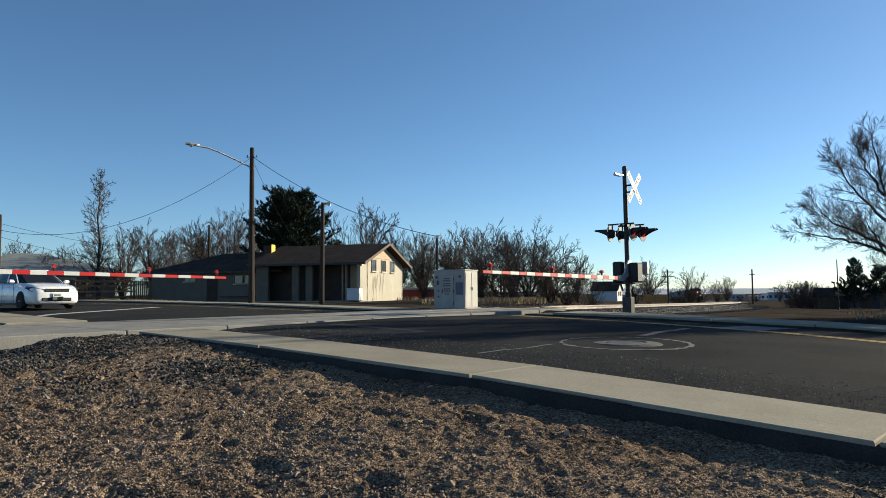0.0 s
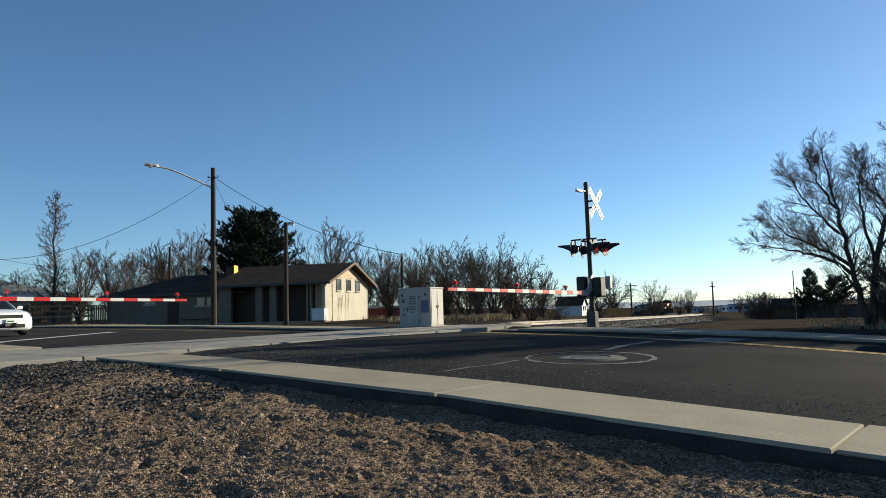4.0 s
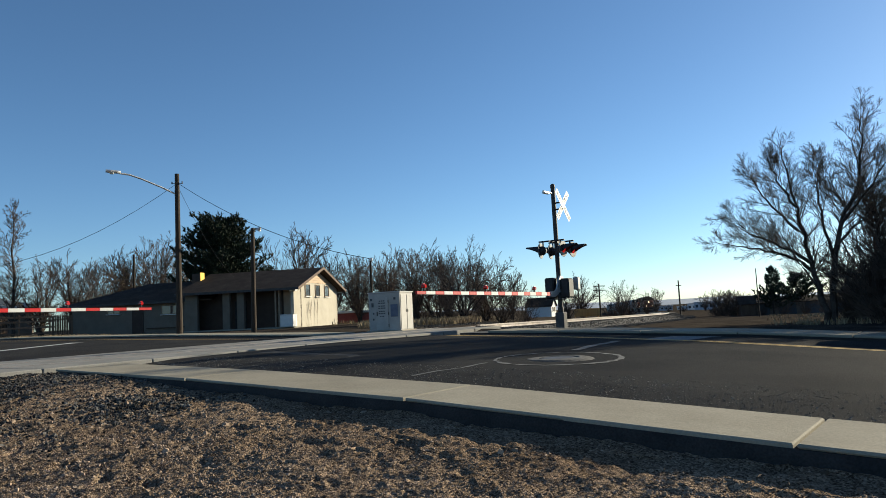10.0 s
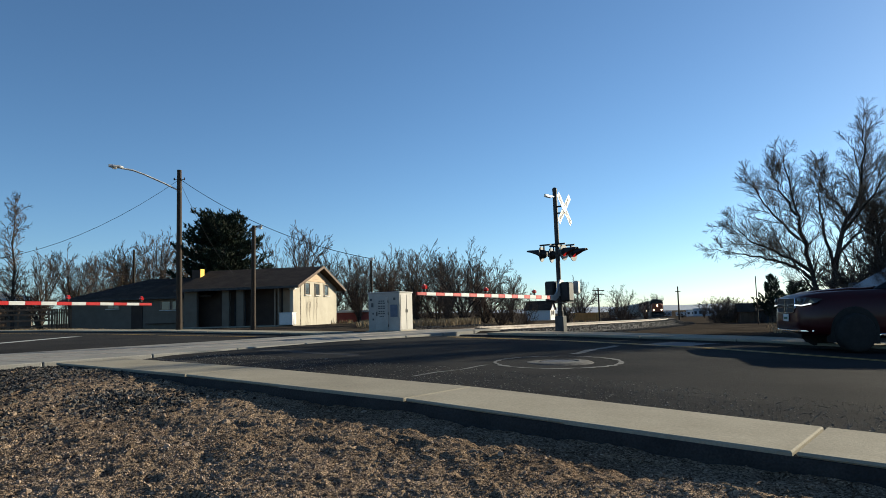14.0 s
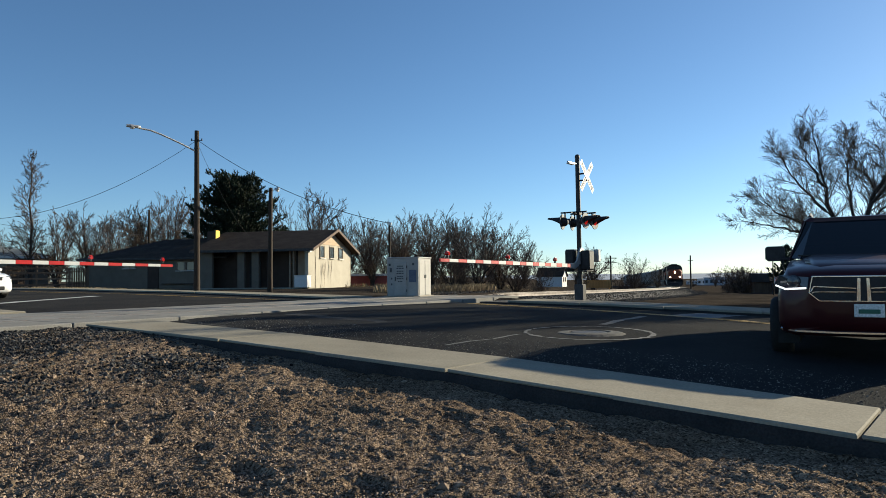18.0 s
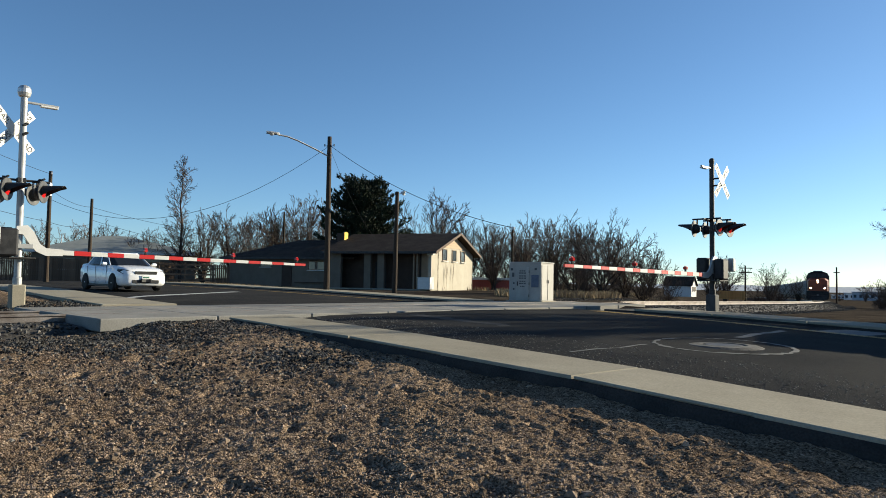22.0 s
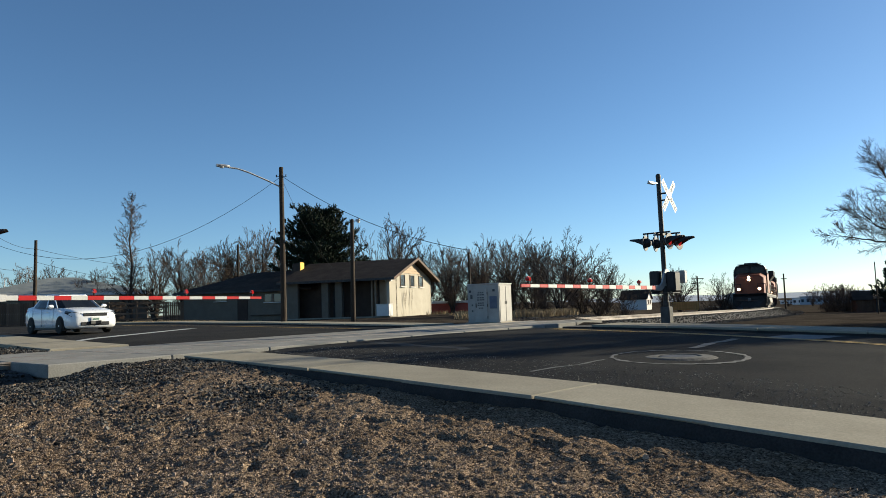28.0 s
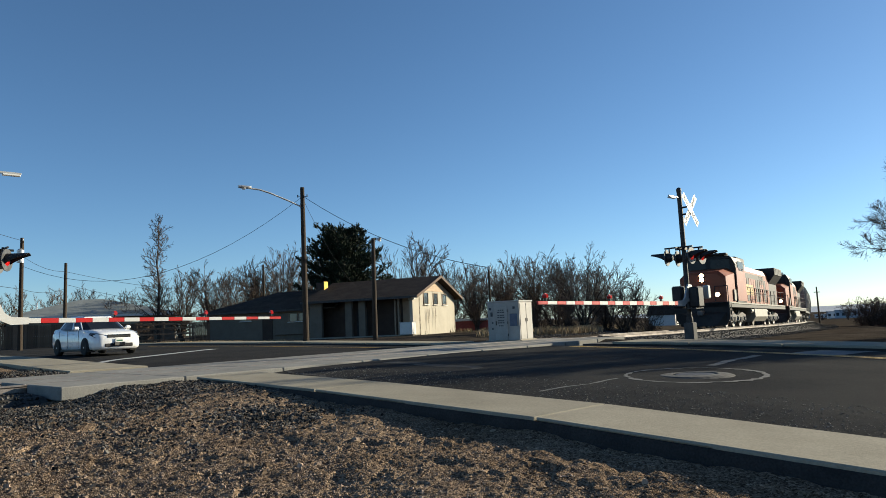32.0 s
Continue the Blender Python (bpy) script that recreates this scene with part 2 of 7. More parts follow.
def prism(bm, pts, h0, h1, m=None, mi=0):
    """A flat outline (x, y) pulled up from h0 to h1."""
    m = m or Matrix()
    lo = [bm.verts.new(m @ Vector((x, y, h0))) for x, y in pts]
    hi = [bm.verts.new(m @ Vector((x, y, h1))) for x, y in pts]
    fs = [bm.faces.new(hi), bm.faces.new(lo[::-1])]
    for i in range(len(pts)):
        j = (i + 1) % len(pts)
        fs.append(bm.faces.new((lo[i], lo[j], hi[j], hi[i])))
    for f in fs:
        f.material_index = mi
    bmesh.ops.recalc_face_normals(bm, faces=fs)
    return bm


def lathe(bm, prof, seg=20, m=None, mi=0):
    """A profile of (radius, height) turned about z."""
    m = m or Matrix()
    rings = []
    for r, z in prof:
        rings.append([bm.verts.new(m @ Vector((r * math.cos(2 * math.pi * k / seg), r * math.sin(2 * math.pi * k / seg), z))) for k in range(seg)])
    fs = []
    for a, b in zip(rings[:-1], rings[1:]):
        for k in range(seg):
            fs.append(bm.faces.new((a[k], a[(k + 1) % seg], b[(k + 1) % seg], b[k])))
    if prof[0][0] > 1e-4:
        fs.append(bm.faces.new(rings[0][::-1]))
    if prof[-1][0] > 1e-4:
        fs.append(bm.faces.new(rings[-1]))
    for f in fs:
        f.material_index = mi
    bmesh.ops.recalc_face_normals(bm, faces=fs)
    return bm


def loft(bm, rings, cap=True, mi=0, closed=True):
    """Skins rings of the same number of points."""
    vs = [[bm.verts.new(p) for p in ring] for ring in rings]
    fs = []
    k = len(vs[0])
    for a, b in zip(vs[:-1], vs[1:]):
        for i in range(k if closed else k - 1):
            j = (i + 1) % k
            fs.append(bm.faces.new((a[i], a[j], b[j], b[i])))
    if cap and closed:
        fs.append(bm.faces.new(vs[0][::-1]))
        fs.append(bm.faces.new(vs[-1]))
    for f in fs:
        f.material_index = mi
    bmesh.ops.recalc_face_normals(bm, faces=fs)
    return bm


def letters(name, body, size, material, parent, m, label=""):
    """Flat words as a mesh, centred on m, in its x y plane."""
    cu = bpy.data.curves.new(name, "FONT")
    cu.body, cu.size, cu.extrude, cu.align_x, cu.align_y = body, size, 0.002, "CENTER", "CENTER"
    ob = bpy.data.objects.new(name, cu)
    me = bpy.data.meshes.new_from_object(ob)
    bpy.data.objects.remove(ob)
    me.materials.append(material)
    out = new(name, me)
    out.parent = parent
    out.matrix_basis = m
    if label:
        out["label"] = label
    return out


# ---------------------------------------------------------------- plan: u runs along the road (to the left), n across it (away)
YAW = radians(47)
RU = Vector((-math.sin(YAW), math.cos(YAW), 0))
RN = Vector((math.cos(YAW), math.sin(YAW), 0))
ZU = [(-900, -3.0), (-60, -2.2), (-15, -1.15), (1.15, -0.385), (4.76, -0.2), (8.7, -0.08), (12.5, -0.01), (14, 0.0), (19, 0.0),
      (25, 0.09), (30, 0.17), (36, 0.21), (42, 0.27), (60, 0.3), (900, 0.3)]


def zr(u):
    """Height of the road along its length."""
    for (a, za), (b, zb) in zip(ZU[:-1], ZU[1:]):
        if u <= b:
            k = (u - a) / (b - a)
            return za + (zb - za) * k
    return ZU[-1][1]


def sstep(a, b, x):
    k = min(1.0, max(0.0, (x - a) / (b - a)))
    return k * k * (3 - 2 * k)


FALL = [(0, -0.3), (25, -0.35), (45, -0.7), (75, -1.25), (105, -1.75), (216, -3.1), (350, -4.3), (2600, -12)]


def zg(u, n):
    """Height of the bare ground."""
    z = zr(u)
    if n < 5.56:
        drop = 0.145 - 0.095 * sstep(6.5, 11.5, u) + 0.16 * (1 - sstep(2.9, 4.3, n)) * sstep(10.3, 11.8, u)
        near = z - drop - 0.075 * max(0.0, min(9.0, 5.4 - n)) * (1 - 0.75 * sstep(5, 11, u))
        near += 0.045 * noise.noise(Vector((u * 0.8, n * 0.8, 0))) + 0.026 * noise.noise(Vector((u * 2.3, n * 2.3, 5))) + 0.017 * noise.noise(Vector((u * 6, n * 6, 9)))
        if -6 < u < 15 and n > -2:
            # footprints and hollows with crumbled rims
            near -= 0.04 * sstep(0.46, 0.55, noise.noise(Vector((u * 2.6 + 1.3, n * 3.4, 17)))) + 0.016 * sstep(0.36, 0.47, noise.noise(Vector((u * 6.5, n * 8.0, 21))))
            near += 0.014 * noise.noise(Vector((u * 14, n * 14, 2)))
        return near
    if n > 19.0:
        k = sstep(19.0, 24.0, n)
        x, y = RU.x * u + RN.x * n, RU.y * u + RN.y * n
        d = math.hypot(x, y)
        right = FALL[-1][1]
        for (a, za), (b, zb) in zip(FALL[:-1], FALL[1:]):
            if d <= b:
                right = za + (zb - za) * (d - a) / (b - a)
                break
        left = 0.02
        w = sstep(-14, -7, math.degrees(math.atan2(-x, y)))
        return (z - 0.02) * (1 - k) + k * (right * (1 - w) + left * w)
    return z - 0.32


def W(u, n, z=None, dz=0.0):
    p = RU * u + RN * n
    p.z = (zg(u, n) if z is None else z) + dz
    return p


def UN(p):
    v = Vector((p[0], p[1], 0))
    return v.dot(RU), v.dot(RN)


def polar(az, d, z=0.0):
    """A place by its bearing (degrees to the left of ahead) and distance from the viewer's stand."""
    return Vector((-math.sin(radians(az)) * d, math.cos(radians(az)) * d, z))


def ground_at(p):
    return zg(*UN(p))


def spaced(lo, hi, fine_lo, fine_hi, step, grow):
    out, x, s = [], fine_lo, step
    while x < fine_hi:
        out.append(x)
        x += step
    x, s = fine_hi, step
    while x < hi:
        out.append(x)
        s *= grow
        x += s
    out.append(hi)
    x, s = fine_lo, step
    left = []
    while True:
        s *= grow
        x -= s
        if x < lo:
            break
        left.append(x)
    return [lo] + left[::-1] + out


def strip(name, us, rows, material, kind="structure", lift=0.0, label="", category="", thick=0.0):
    """A ribbon along the road: rows(u) gives the cross section as (n, z) from near to far."""
    bm = bmesh.new()
    prev = None
    for u in us:
        ring = [bm.verts.new(RU * u + RN * n + Vector((0, 0, z + lift))) for n, z in rows(u)]
        if prev:
            for a in range(len(ring) - 1):
                bm.faces.new((prev[a], prev[a + 1], ring[a + 1], ring[a]))
        prev = ring
    bmesh.ops.recalc_face_normals(bm, faces=bm.faces)
    ob = part(name, bm, material)
    return tagged(ob, label, category, kind=kind)


# ground sheet
us = spaced(-900, 900, -3, 14, 0.05, 1.13)
ns = spaced(-500, 1800, 0.2, 5.6, 0.045, 1.13)
gv, gf = [], []
for u in us:
    for n in ns:
        p = W(u, n)
        gv.append(p[:])
for i in range(len(us) - 1):
    for j in range(len(ns) - 1):
        a = i * len(ns) + j
        gf.append((a, a + len(ns), a + len(ns) + 1, a + 1))
gm = bpy.data.meshes.new("ground")
gm.from_pydata(gv, [], gf)
gm.materials.append(DIRT)
# Beyond the far sidewalk: dirt with its clods' self-shadow put into the colour.
gm.materials.append(gritty("lot_dirt_shaded", (0.034, 0.029, 0.024), (0.072, 0.060, 0.048), 40, 7, 0.5, 0.25))
for f in gm.polygons:
    if RN.dot(f.center) > 18.5:
        f.material_index = 1
gm.update()
tagged(new("ground", gm), "brown gravelly dirt ground", "ground", kind="structure")

NEAR_IN, NEAR_OUT = 5.45, 6.65      # near sidewalk
FAR_IN, FAR_OUT = 17.6, 19.2        # far sidewalk
ru = [x * 0.5 for x in range(-60, 130)] + [65 + 6 * k for k in range(40)]
strip("road", ru, lambda u: [(NEAR_OUT - 0.05, zr(u) - 0.10), (NEAR_OUT + 1.2, zr(u) - 0.03), (12.5, zr(u) + 0.0), (FAR_IN - 0.5, zr(u) - 0.06), (FAR_IN + 0.05, zr(u) - 0.10)],
      ASPHALT, label="worn dark asphalt road with patches", category="road")

# ---------------------------------------------------------------- sidewalks in slabs
def slab(bm, u0, u1, n0, n1, thick, top=0.0, gap=0.012):
    pts = []
    for u in (u0 + gap, (u0 + u1) / 2, u1 - gap):
        pts.append([RU * u + RN * n0 + Vector((0, 0, zr(u) + top)), RU * u + RN * n1 + Vector((0, 0, zr(u) + top))])
    rings = [[a, b, b - Vector((0, 0, thick)), a - Vector((0, 0, thick))] for a, b in pts]
    loft(bm, rings)
    es = [e for e in bm.edges if abs(e.verts[0].co.z - e.verts[1].co.z) < 0.35 and min(v.co.z for v in e.verts) > min(zr(u0), zr(u1)) + top - thick * 0.5]
    bmesh.ops.bevel(bm, geom=es, offset=0.012, segments=1, affect="EDGES")
    return bm


# Asphalt edge with the shade of its sunless face put into the colour.
EDGESHADE = mat("shaded_asphalt_edge", (0.018, 0.018, 0.019), (0.038, 0.036, 0.035), 3, 0.95, bump=0.6, bscale=30, fine=0.3)
walk_near = tagged(empty("sidewalk"), "pale concrete sidewalk slabs with a low edge", "sidewalk", kind="structure")
joints = [-28, -24.4, -20.8, -17.2, -13.6, -10, -6.2, -2.5, 1.15, 4.76, 8.7, 12.6]
for a, b in zip(joints[:-1], joints[1:]):
    part("slab", slab(bmesh.new(), a, b, NEAR_IN, NEAR_OUT, 0.035), CONCRETE, walk_near)
strip("sidewalk_base", [-28 + 0.5 * k for k in range(82)], lambda u: [(NEAR_OUT - 0.1, zr(u) - 0.04), (NEAR_IN - 0.012, zr(u) - 0.037), (NEAR_IN - 0.03, zr(u) - 0.10), (NEAR_IN - 0.08, zr(u) - 0.6)], EDGESHADE,
      label="asphalt edge under the sidewalk slabs, darkened for its shade", category="kerb")
walk_far = tagged(empty("sidewalk"), "pale concrete sidewalk across the road", "sidewalk", kind="structure")
for k in range(8):
    part("slab", slab(bmesh.new(), 18.5 + 2.4 * k, 20.9 + 2.4 * k, NEAR_IN - 0.5, NEAR_OUT + 0.1, 0.35, 0.02), CONCRETE, walk_near)
for k in range(-14, 28):
    if k * 2.4 + 2.4 < 13.2 or k * 2.4 > 18.4:
        part("slab", slab(bmesh.new(), k * 2.4, k * 2.4 + 2.4, FAR_IN, FAR_OUT, 0.06, 0.03), CONCRETE, walk_far)
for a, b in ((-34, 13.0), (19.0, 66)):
    strip("kerb", [a + (b - a) * k / 60 for k in range(61)], lambda u: [(FAR_OUT + 0.1, zr(u) - 0.3), (FAR_OUT - 0.1, zr(u) - 0.034), (FAR_IN + 0.2, zr(u) - 0.034), (FAR_IN - 0.03, zr(u) - 0.036), (FAR_IN - 0.06, zr(u) - 0.4)], EDGESHADE,
          label="kerb under the far sidewalk, darkened for its shade", category="kerb")

# ---------------------------------------------------------------- track
T0 = RU * 15.6 + RN * 10.0


BEND = [(0, -38.8), (15, -33.7), (30, -30.7), (48, -28.5), (80, -24.5), (100, -23.6), (125, -22.9), (180, -16.9), (250, -15.1), (350, -14.9), (900, -14.9)]
LINE = [(T0.copy(), radians(-38.8))]
for k in range(1800):
    sm = k * 0.5 + 0.25
    h = next(ha + (hb - ha) * (sm - a) / (b - a) for (a, ha), (b, hb) in zip(BEND[:-1], BEND[1:]) if sm <= b)
    h = radians(h)
    LINE.append((LINE[-1][0] + Vector((-math.sin(h), math.cos(h), 0)) * 0.5, h))


def trk(s):
    """Place and heading (radians, yaw) of the track s metres beyond the road."""
    if s <= 0:
        h0 = LINE[0][1]
        return T0 + Vector((-math.sin(h0), math.cos(h0), 0)) * s, h0
    k = min(int(s / 0.5), len(LINE) - 2)
    f = s / 0.5 - k
    return LINE[k][0].lerp(LINE[k + 1][0], f), LINE[k][1] + (LINE[k + 1][1] - LINE[k][1]) * f


def tz(s):
    """Height of the rail's top."""
    rows = [(-200, 0.012), (14, 0.012), (30, -0.20), (60, -0.62), (90, -1.07), (200, -2.55), (900, -10)]
    for (a, za), (b, zb) in zip(rows[:-1], rows[1:]):
        if s <= b:
            return za + (zb - za) * (s - a) / (b - a)
    return rows[-1][1]


def track_ribbon(name, ss, sect, material, label="", category="", kind="structure", parent=None):
    bm = bmesh.new()
    rings = []
    for s in ss:
        p, h = trk(s)
        side = Vector((math.cos(h), math.sin(h), 0))
        rings.append([p + side * x + Vector((0, 0, tz(s) + z)) for x, z in sect])
    loft(bm, rings)
    ob = part(name, bm, material, parent)
    if parent is None:
        tagged(ob, label, category, kind=kind)
    return ob


BED = mat("ballast_bed", (0.024, 0.022, 0.020), (0.062, 0.057, 0.052), 9.0, 0.95, bump=1.0, bscale=14, fine=0.5, fscale=22)
SS_FAR = [12.2 + 2 * k for k in range(60)] + [132 + 8 * k for k in range(60)]
SS_NEAR = [-60 + 4 * k for k in range(13)] + [-10, -7.0]
for ss in (SS_FAR, SS_NEAR):
    track_ribbon("trackbed", ss, [(-4.6, -1.15), (-1.9, -0.16), (-0.9, -0.13), (0.9, -0.13), (1.9, -0.16), (4.6, -1.15)], BED, "grey crushed stone railway ballast bed", "ballast")
RAIL = mat("rail_steel", (0.16, 0.13, 0.11), (0.30, 0.27, 0.25), 3.0, 0.45, metal=0.6, fine=0.2)
SS_ALL = [-60 + 3 * k for k in range(24)] + [12 + 2 * k for k in range(60)] + [132 + 8 * k for k in range(60)]
for x in (-0.755, 0.755):
    track_ribbon("rail", SS_ALL, [(x - 0.036, 0.0), (x + 0.036, 0.0), (x + 0.036, -0.03), (x + 0.01, -0.05), (x + 0.01, -0.14), (x + 0.07, -0.17), (x - 0.07, -0.17), (x - 0.01, -0.14), (x - 0.01, -0.05), (x - 0.036, -0.03)],
                 RAIL, "rusty steel rail with a worn bright top", "rail")
TIE = mat("tie_wood", (0.06, 0.05, 0.042), (0.14, 0.12, 0.10), 5.0, 0.95, bump=0.4, fine=0.3)

# crossing panels between and beside the rails
crossing = tagged(empty("crossing_panels"), "concrete level crossing panels along the rails", "crossing", kind="structure")
for k in range(9):
    s0 = -6.95 + 2.08 * k
    for x0, x1 in ((-2.35, -0.82), (-0.67, 0.67), (0.82, 2.48)):
        bm = bmesh.new()
        p, h = trk(s0 + 1.04)
        box(bm, 0, 0, -0.1, x1 - x0 - 0.015, 2.06, 0.22, bevel=0.015)
        ob = part("panel", bm, PANEL, crossing)
        ob.matrix_basis = Matrix.Translation(p + Vector((0, 0, tz(s0) - 0.012))) @ pose(0, 0, 0, 0, 0, math.degrees(h)) @ Matrix.Translation(((x0 + x1) / 2, 0, 0))

# ---------------------------------------------------------------- crossing signals
TRUNKBASE = mat("mast_base", (0.05, 0.05, 0.05), (0.09, 0.088, 0.085), 5, 0.8, fine=0.2)


def arm_lamp(parent, x, z):
    bm = bmesh.new()
    box(bm, x, 0, z + 0.035, 0.05, 0.06, 0.07, bevel=0.008)
    part("lamp_base", bm, BLACKM, parent)
    bm = bmesh.new()
    tube(bm, (x, -0.06, z + 0.115), (x, 0.06, z + 0.115), 0.048, 0.048, 14)
    part("lamp", bm, LAMPRED, parent, "red gate arm lamp")
    bm = bmesh.new()
    tube(bm, (x - 0.04, 0, z + 0.17), (x + 0.04, 0, z + 0.17), 0.022, 0.015, 8)
    part("lamp_cap", bm, RED, parent)


DISC = mat("disc_paint", (0.05, 0.05, 0.05), (0.11, 0.11, 0.11), 4, 0.4, fine=0.1)
LAMPRED = mat("red_lens", (0.45, 0.01, 0.01), (0.35, 0.008, 0.008), 9.0, 0.2, fine=0.05, coat=0.6)
LENS_ON = mat("lit_red_lens", (1.0, 0.03, 0.02), (0.9, 0.02, 0.02), 9.0, 0.2, fine=0.05, emit=0.15)


def flasher(parent, m, lit=False, disc=BLACKM, hood=BLACKM):
    """A round signal head facing -y of m: background disc, housing, lens and long visor."""
    fl = empty("flasher", m)
    fl.parent = parent
    bm = bmesh.new()
    lathe(bm, [(0.0, -0.012), (0.28, -0.012), (0.285, 0.0), (0.28, 0.012), (0.0, 0.012)], 28, pose(0, 0, 0, 90, 0, 0))
    part("disc", bm, DISC, fl, "round background disc")
    bm = bmesh.new()
    lathe(bm, [(0.0, 0.20), (0.10, 0.19), (0.155, 0.12), (0.165, 0.0)], 20, pose(0, 0, 0, -90, 0, 0))
    part("housing", bm, BLACKM, fl)
    bm = bmesh.new()
    lathe(bm, [(0.0, 0.045), (0.08, 0.035), (0.15, 0.01), (0.152, 0.0)], 20, pose(0, 0, 0, 90, 0, 0))
    part("lens", bm, LENS_ON if lit else LAMPRED, fl, "red signal lens")
    bm = bmesh.new()
    rings = []
    for y, lo, hi in ((-0.01, -40, 220), (-0.16, -5, 185), (-0.34, 22, 158), (-0.52, 40, 140)):
        arc = [radians(lo + (hi - lo) * k / 14) for k in range(15)]
        rings.append([Vector((0.168 * math.cos(a), y, 0.168 * math.sin(a))) for a in arc] + [Vector((0.160 * math.cos(a), y, 0.160 * math.sin(a))) for a in arc[::-1]])
    loft(bm, rings)
    part("visor", bm, hood, fl, "long black visor")
    bm = bmesh.new()
    tube(bm, (0, 0.1, 0.13), (0, 0.1, 0.33), 0.028, 0.028, 10)
    part("stem", bm, BLACKM, fl)
    return fl


def crossbuck(parent, m, text=True):
    """Two crossed white boards with the words on the -y side of m."""
    cb = empty("crossbuck", m)
    cb.parent = parent
    for k, (a, word) in enumerate(((45, "RAILROAD"), (-45, "CROSSING"))):
        bm = bmesh.new()
        box(bm, 0, 0.012 * k, 0, 1.42, 0.006, 0.24, pose(0, 0, 0, 0, a, 0), bevel=0.002)
        part("blade", bm, WHITE, cb, "white crossbuck board")
        if text:
            halves = (word[:4], word[4:])
            for side, half in zip((-1, 1), halves):
                mm = pose(0, 0, 0, 0, a, 0) @ Matrix.Translation((side * 0.41, -0.008 + 0.012 * k, 0)) @ pose(0, 0, 0, 90, 0, 0)
                letters("lettering", half, 0.20, BLACKM, cb, mm)


def mast(name, place, face, height, arm_len, arm_z, arm_rise, lean, colour, flip, label, turn=0.0, drop=0.0, fturn=0.0):
    """A gate mast; the arm goes along -x of the mast, the traffic that it stops comes from -y times flip."""
    top = tagged(empty(name, Matrix.Translation(place) @ pose(0, 0, 0, 0, 0, face) @ pose(0, 0, 0, 0, lean, 0)), label, "crossing signal", "crossing signals")
    bm = bmesh.new()
    box(bm, 0, 0, 0.12, 0.33, 0.33, 0.66, bevel=0.03)
    part("foundation", bm, TRUNKBASE if colour is DARKSTEEL else CONCRETE, top, "square mast base")
    bm = bmesh.new()
    lathe(bm, [(0.16, 0.35), (0.16, 0.40), (0.105, 0.44), (0.105, 0.62), (0.075, 0.66)], 18)
    part("junction_base", bm, colour, top)
    bm = bmesh.new()
    tube(bm, (0, 0, 0.3), (0, 0, height - 0.12), 0.085, 0.08, 18)
    part("pole", bm, colour, top)
    bm = bmesh.new()
    bell = 1.0 if colour is SILVER else 0.55
    lathe(bm, [(0.085, height - 0.15), (0.13 * bell, height - 0.12), (0.16 * bell, height - 0.03), (0.155 * bell, height + 0.07 * bell), (0.11 * bell, height + 0.14 * bell), (0.04 * bell, height + 0.17 * bell), (0.0, height + 0.17 * bell)], 16)
    part("bell", bm, GALV if colour is SILVER else DARKSTEEL, top, "bell cap on the mast")
    # side light at the top
    bm = bmesh.new()
    box(bm, -0.40, 0, height - 0.26, 0.82, 0.06, 0.06, bevel=0.015)
    part("light_arm", bm, SILVER, top)
    bm = bmesh.new()
    box(bm, -0.58, 0, height - 0.31, 0.42, 0.12, 0.05, bevel=0.015)
    part("light_head", bm, WHITE, top, "white strip light")
    # crossbuck, facing the traffic
    crossbuck(top, Matrix.Translation((0, 0, height - 0.74 - drop)) @ pose(0, 0, 0, 0, 0, turn) @ Matrix.Translation((0 if flip > 0 else 0.10, -0.36 if flip > 0 else -0.2, 0)) @ pose(0, 0, 0, 0, 0, 0 if flip > 0 else 180))
    for z in (height - 0.62 - drop, height - 0.86 - drop):
        bm = bmesh.new()
        box(bm, 0.0, -0.2 * flip, z, 0.08, 0.34, 0.05, bevel=0.008)
        part("bracket", bm, BLACKM, top)
    # cross arm with two pairs of lights back to back
    zl = height * 0.535 - drop * 0.3
    bm = bmesh.new()
    tube(bm, (-0.66, 0, zl + 0.30), (0.66, 0, zl + 0.30), 0.03, 0.03, 10)
    for xx in (-0.4, 0.4):
        tube(bm, (xx, -0.5, zl + 0.32), (xx, 0.5, zl + 0.32), 0.028, 0.028, 10)
    box(bm, 0, 0, zl + 0.30, 0.2, 0.16, 0.12, bevel=0.01)
    part("cross_arm", bm, BLACKM, top)
    for x in (-0.40, 0.40):
        for side in (1, -1):
            m = Matrix.Translation((x, -0.44 * side, zl)) @ pose(0, 0, 0, 0, 0, fturn + (0 if side > 0 else 190))
            flasher(top, m, lit=side > 0)
    # gate mechanism
    bm = bmesh.new()
    box(bm, 0.0 if flip > 0 else 0.34, 0.28 * flip, arm_z + 0.22, 0.52, 0.36, 0.76, bevel=0.05)
    part("gate_mechanism", bm, BLACKM, top, "black gate mechanism housing")
    bm = bmesh.new()
    box(bm, 0.0 if flip > 0 else 0.34, -0.30 * flip, arm_z + 0.20, 0.46, 0.34, 0.70, bevel=0.05)
    part("junction_box", bm, BLACKM, top, "black junction box")
    bm = bmesh.new()
    box(bm, 0, 0, arm_z - 0.18, 0.6, 0.8, 0.04, bevel=0.01)
    part("platform", bm, DARKSTEEL, top)
    bm = bmesh.new()
    box(bm, 0.62, -0.40 * flip, arm_z + 0.36, 0.22, 0.2, 0.46, bevel=0.03)
    part("counterweight", bm, SILVER, top, "grey counterweight")
    bm = bmesh.new()
    box(bm, 0.15, -0.12 * flip, arm_z + 0.12, 0.9, 0.04, 0.12, bevel=0.01)
    part("counter_arm", bm, SILVER, top)
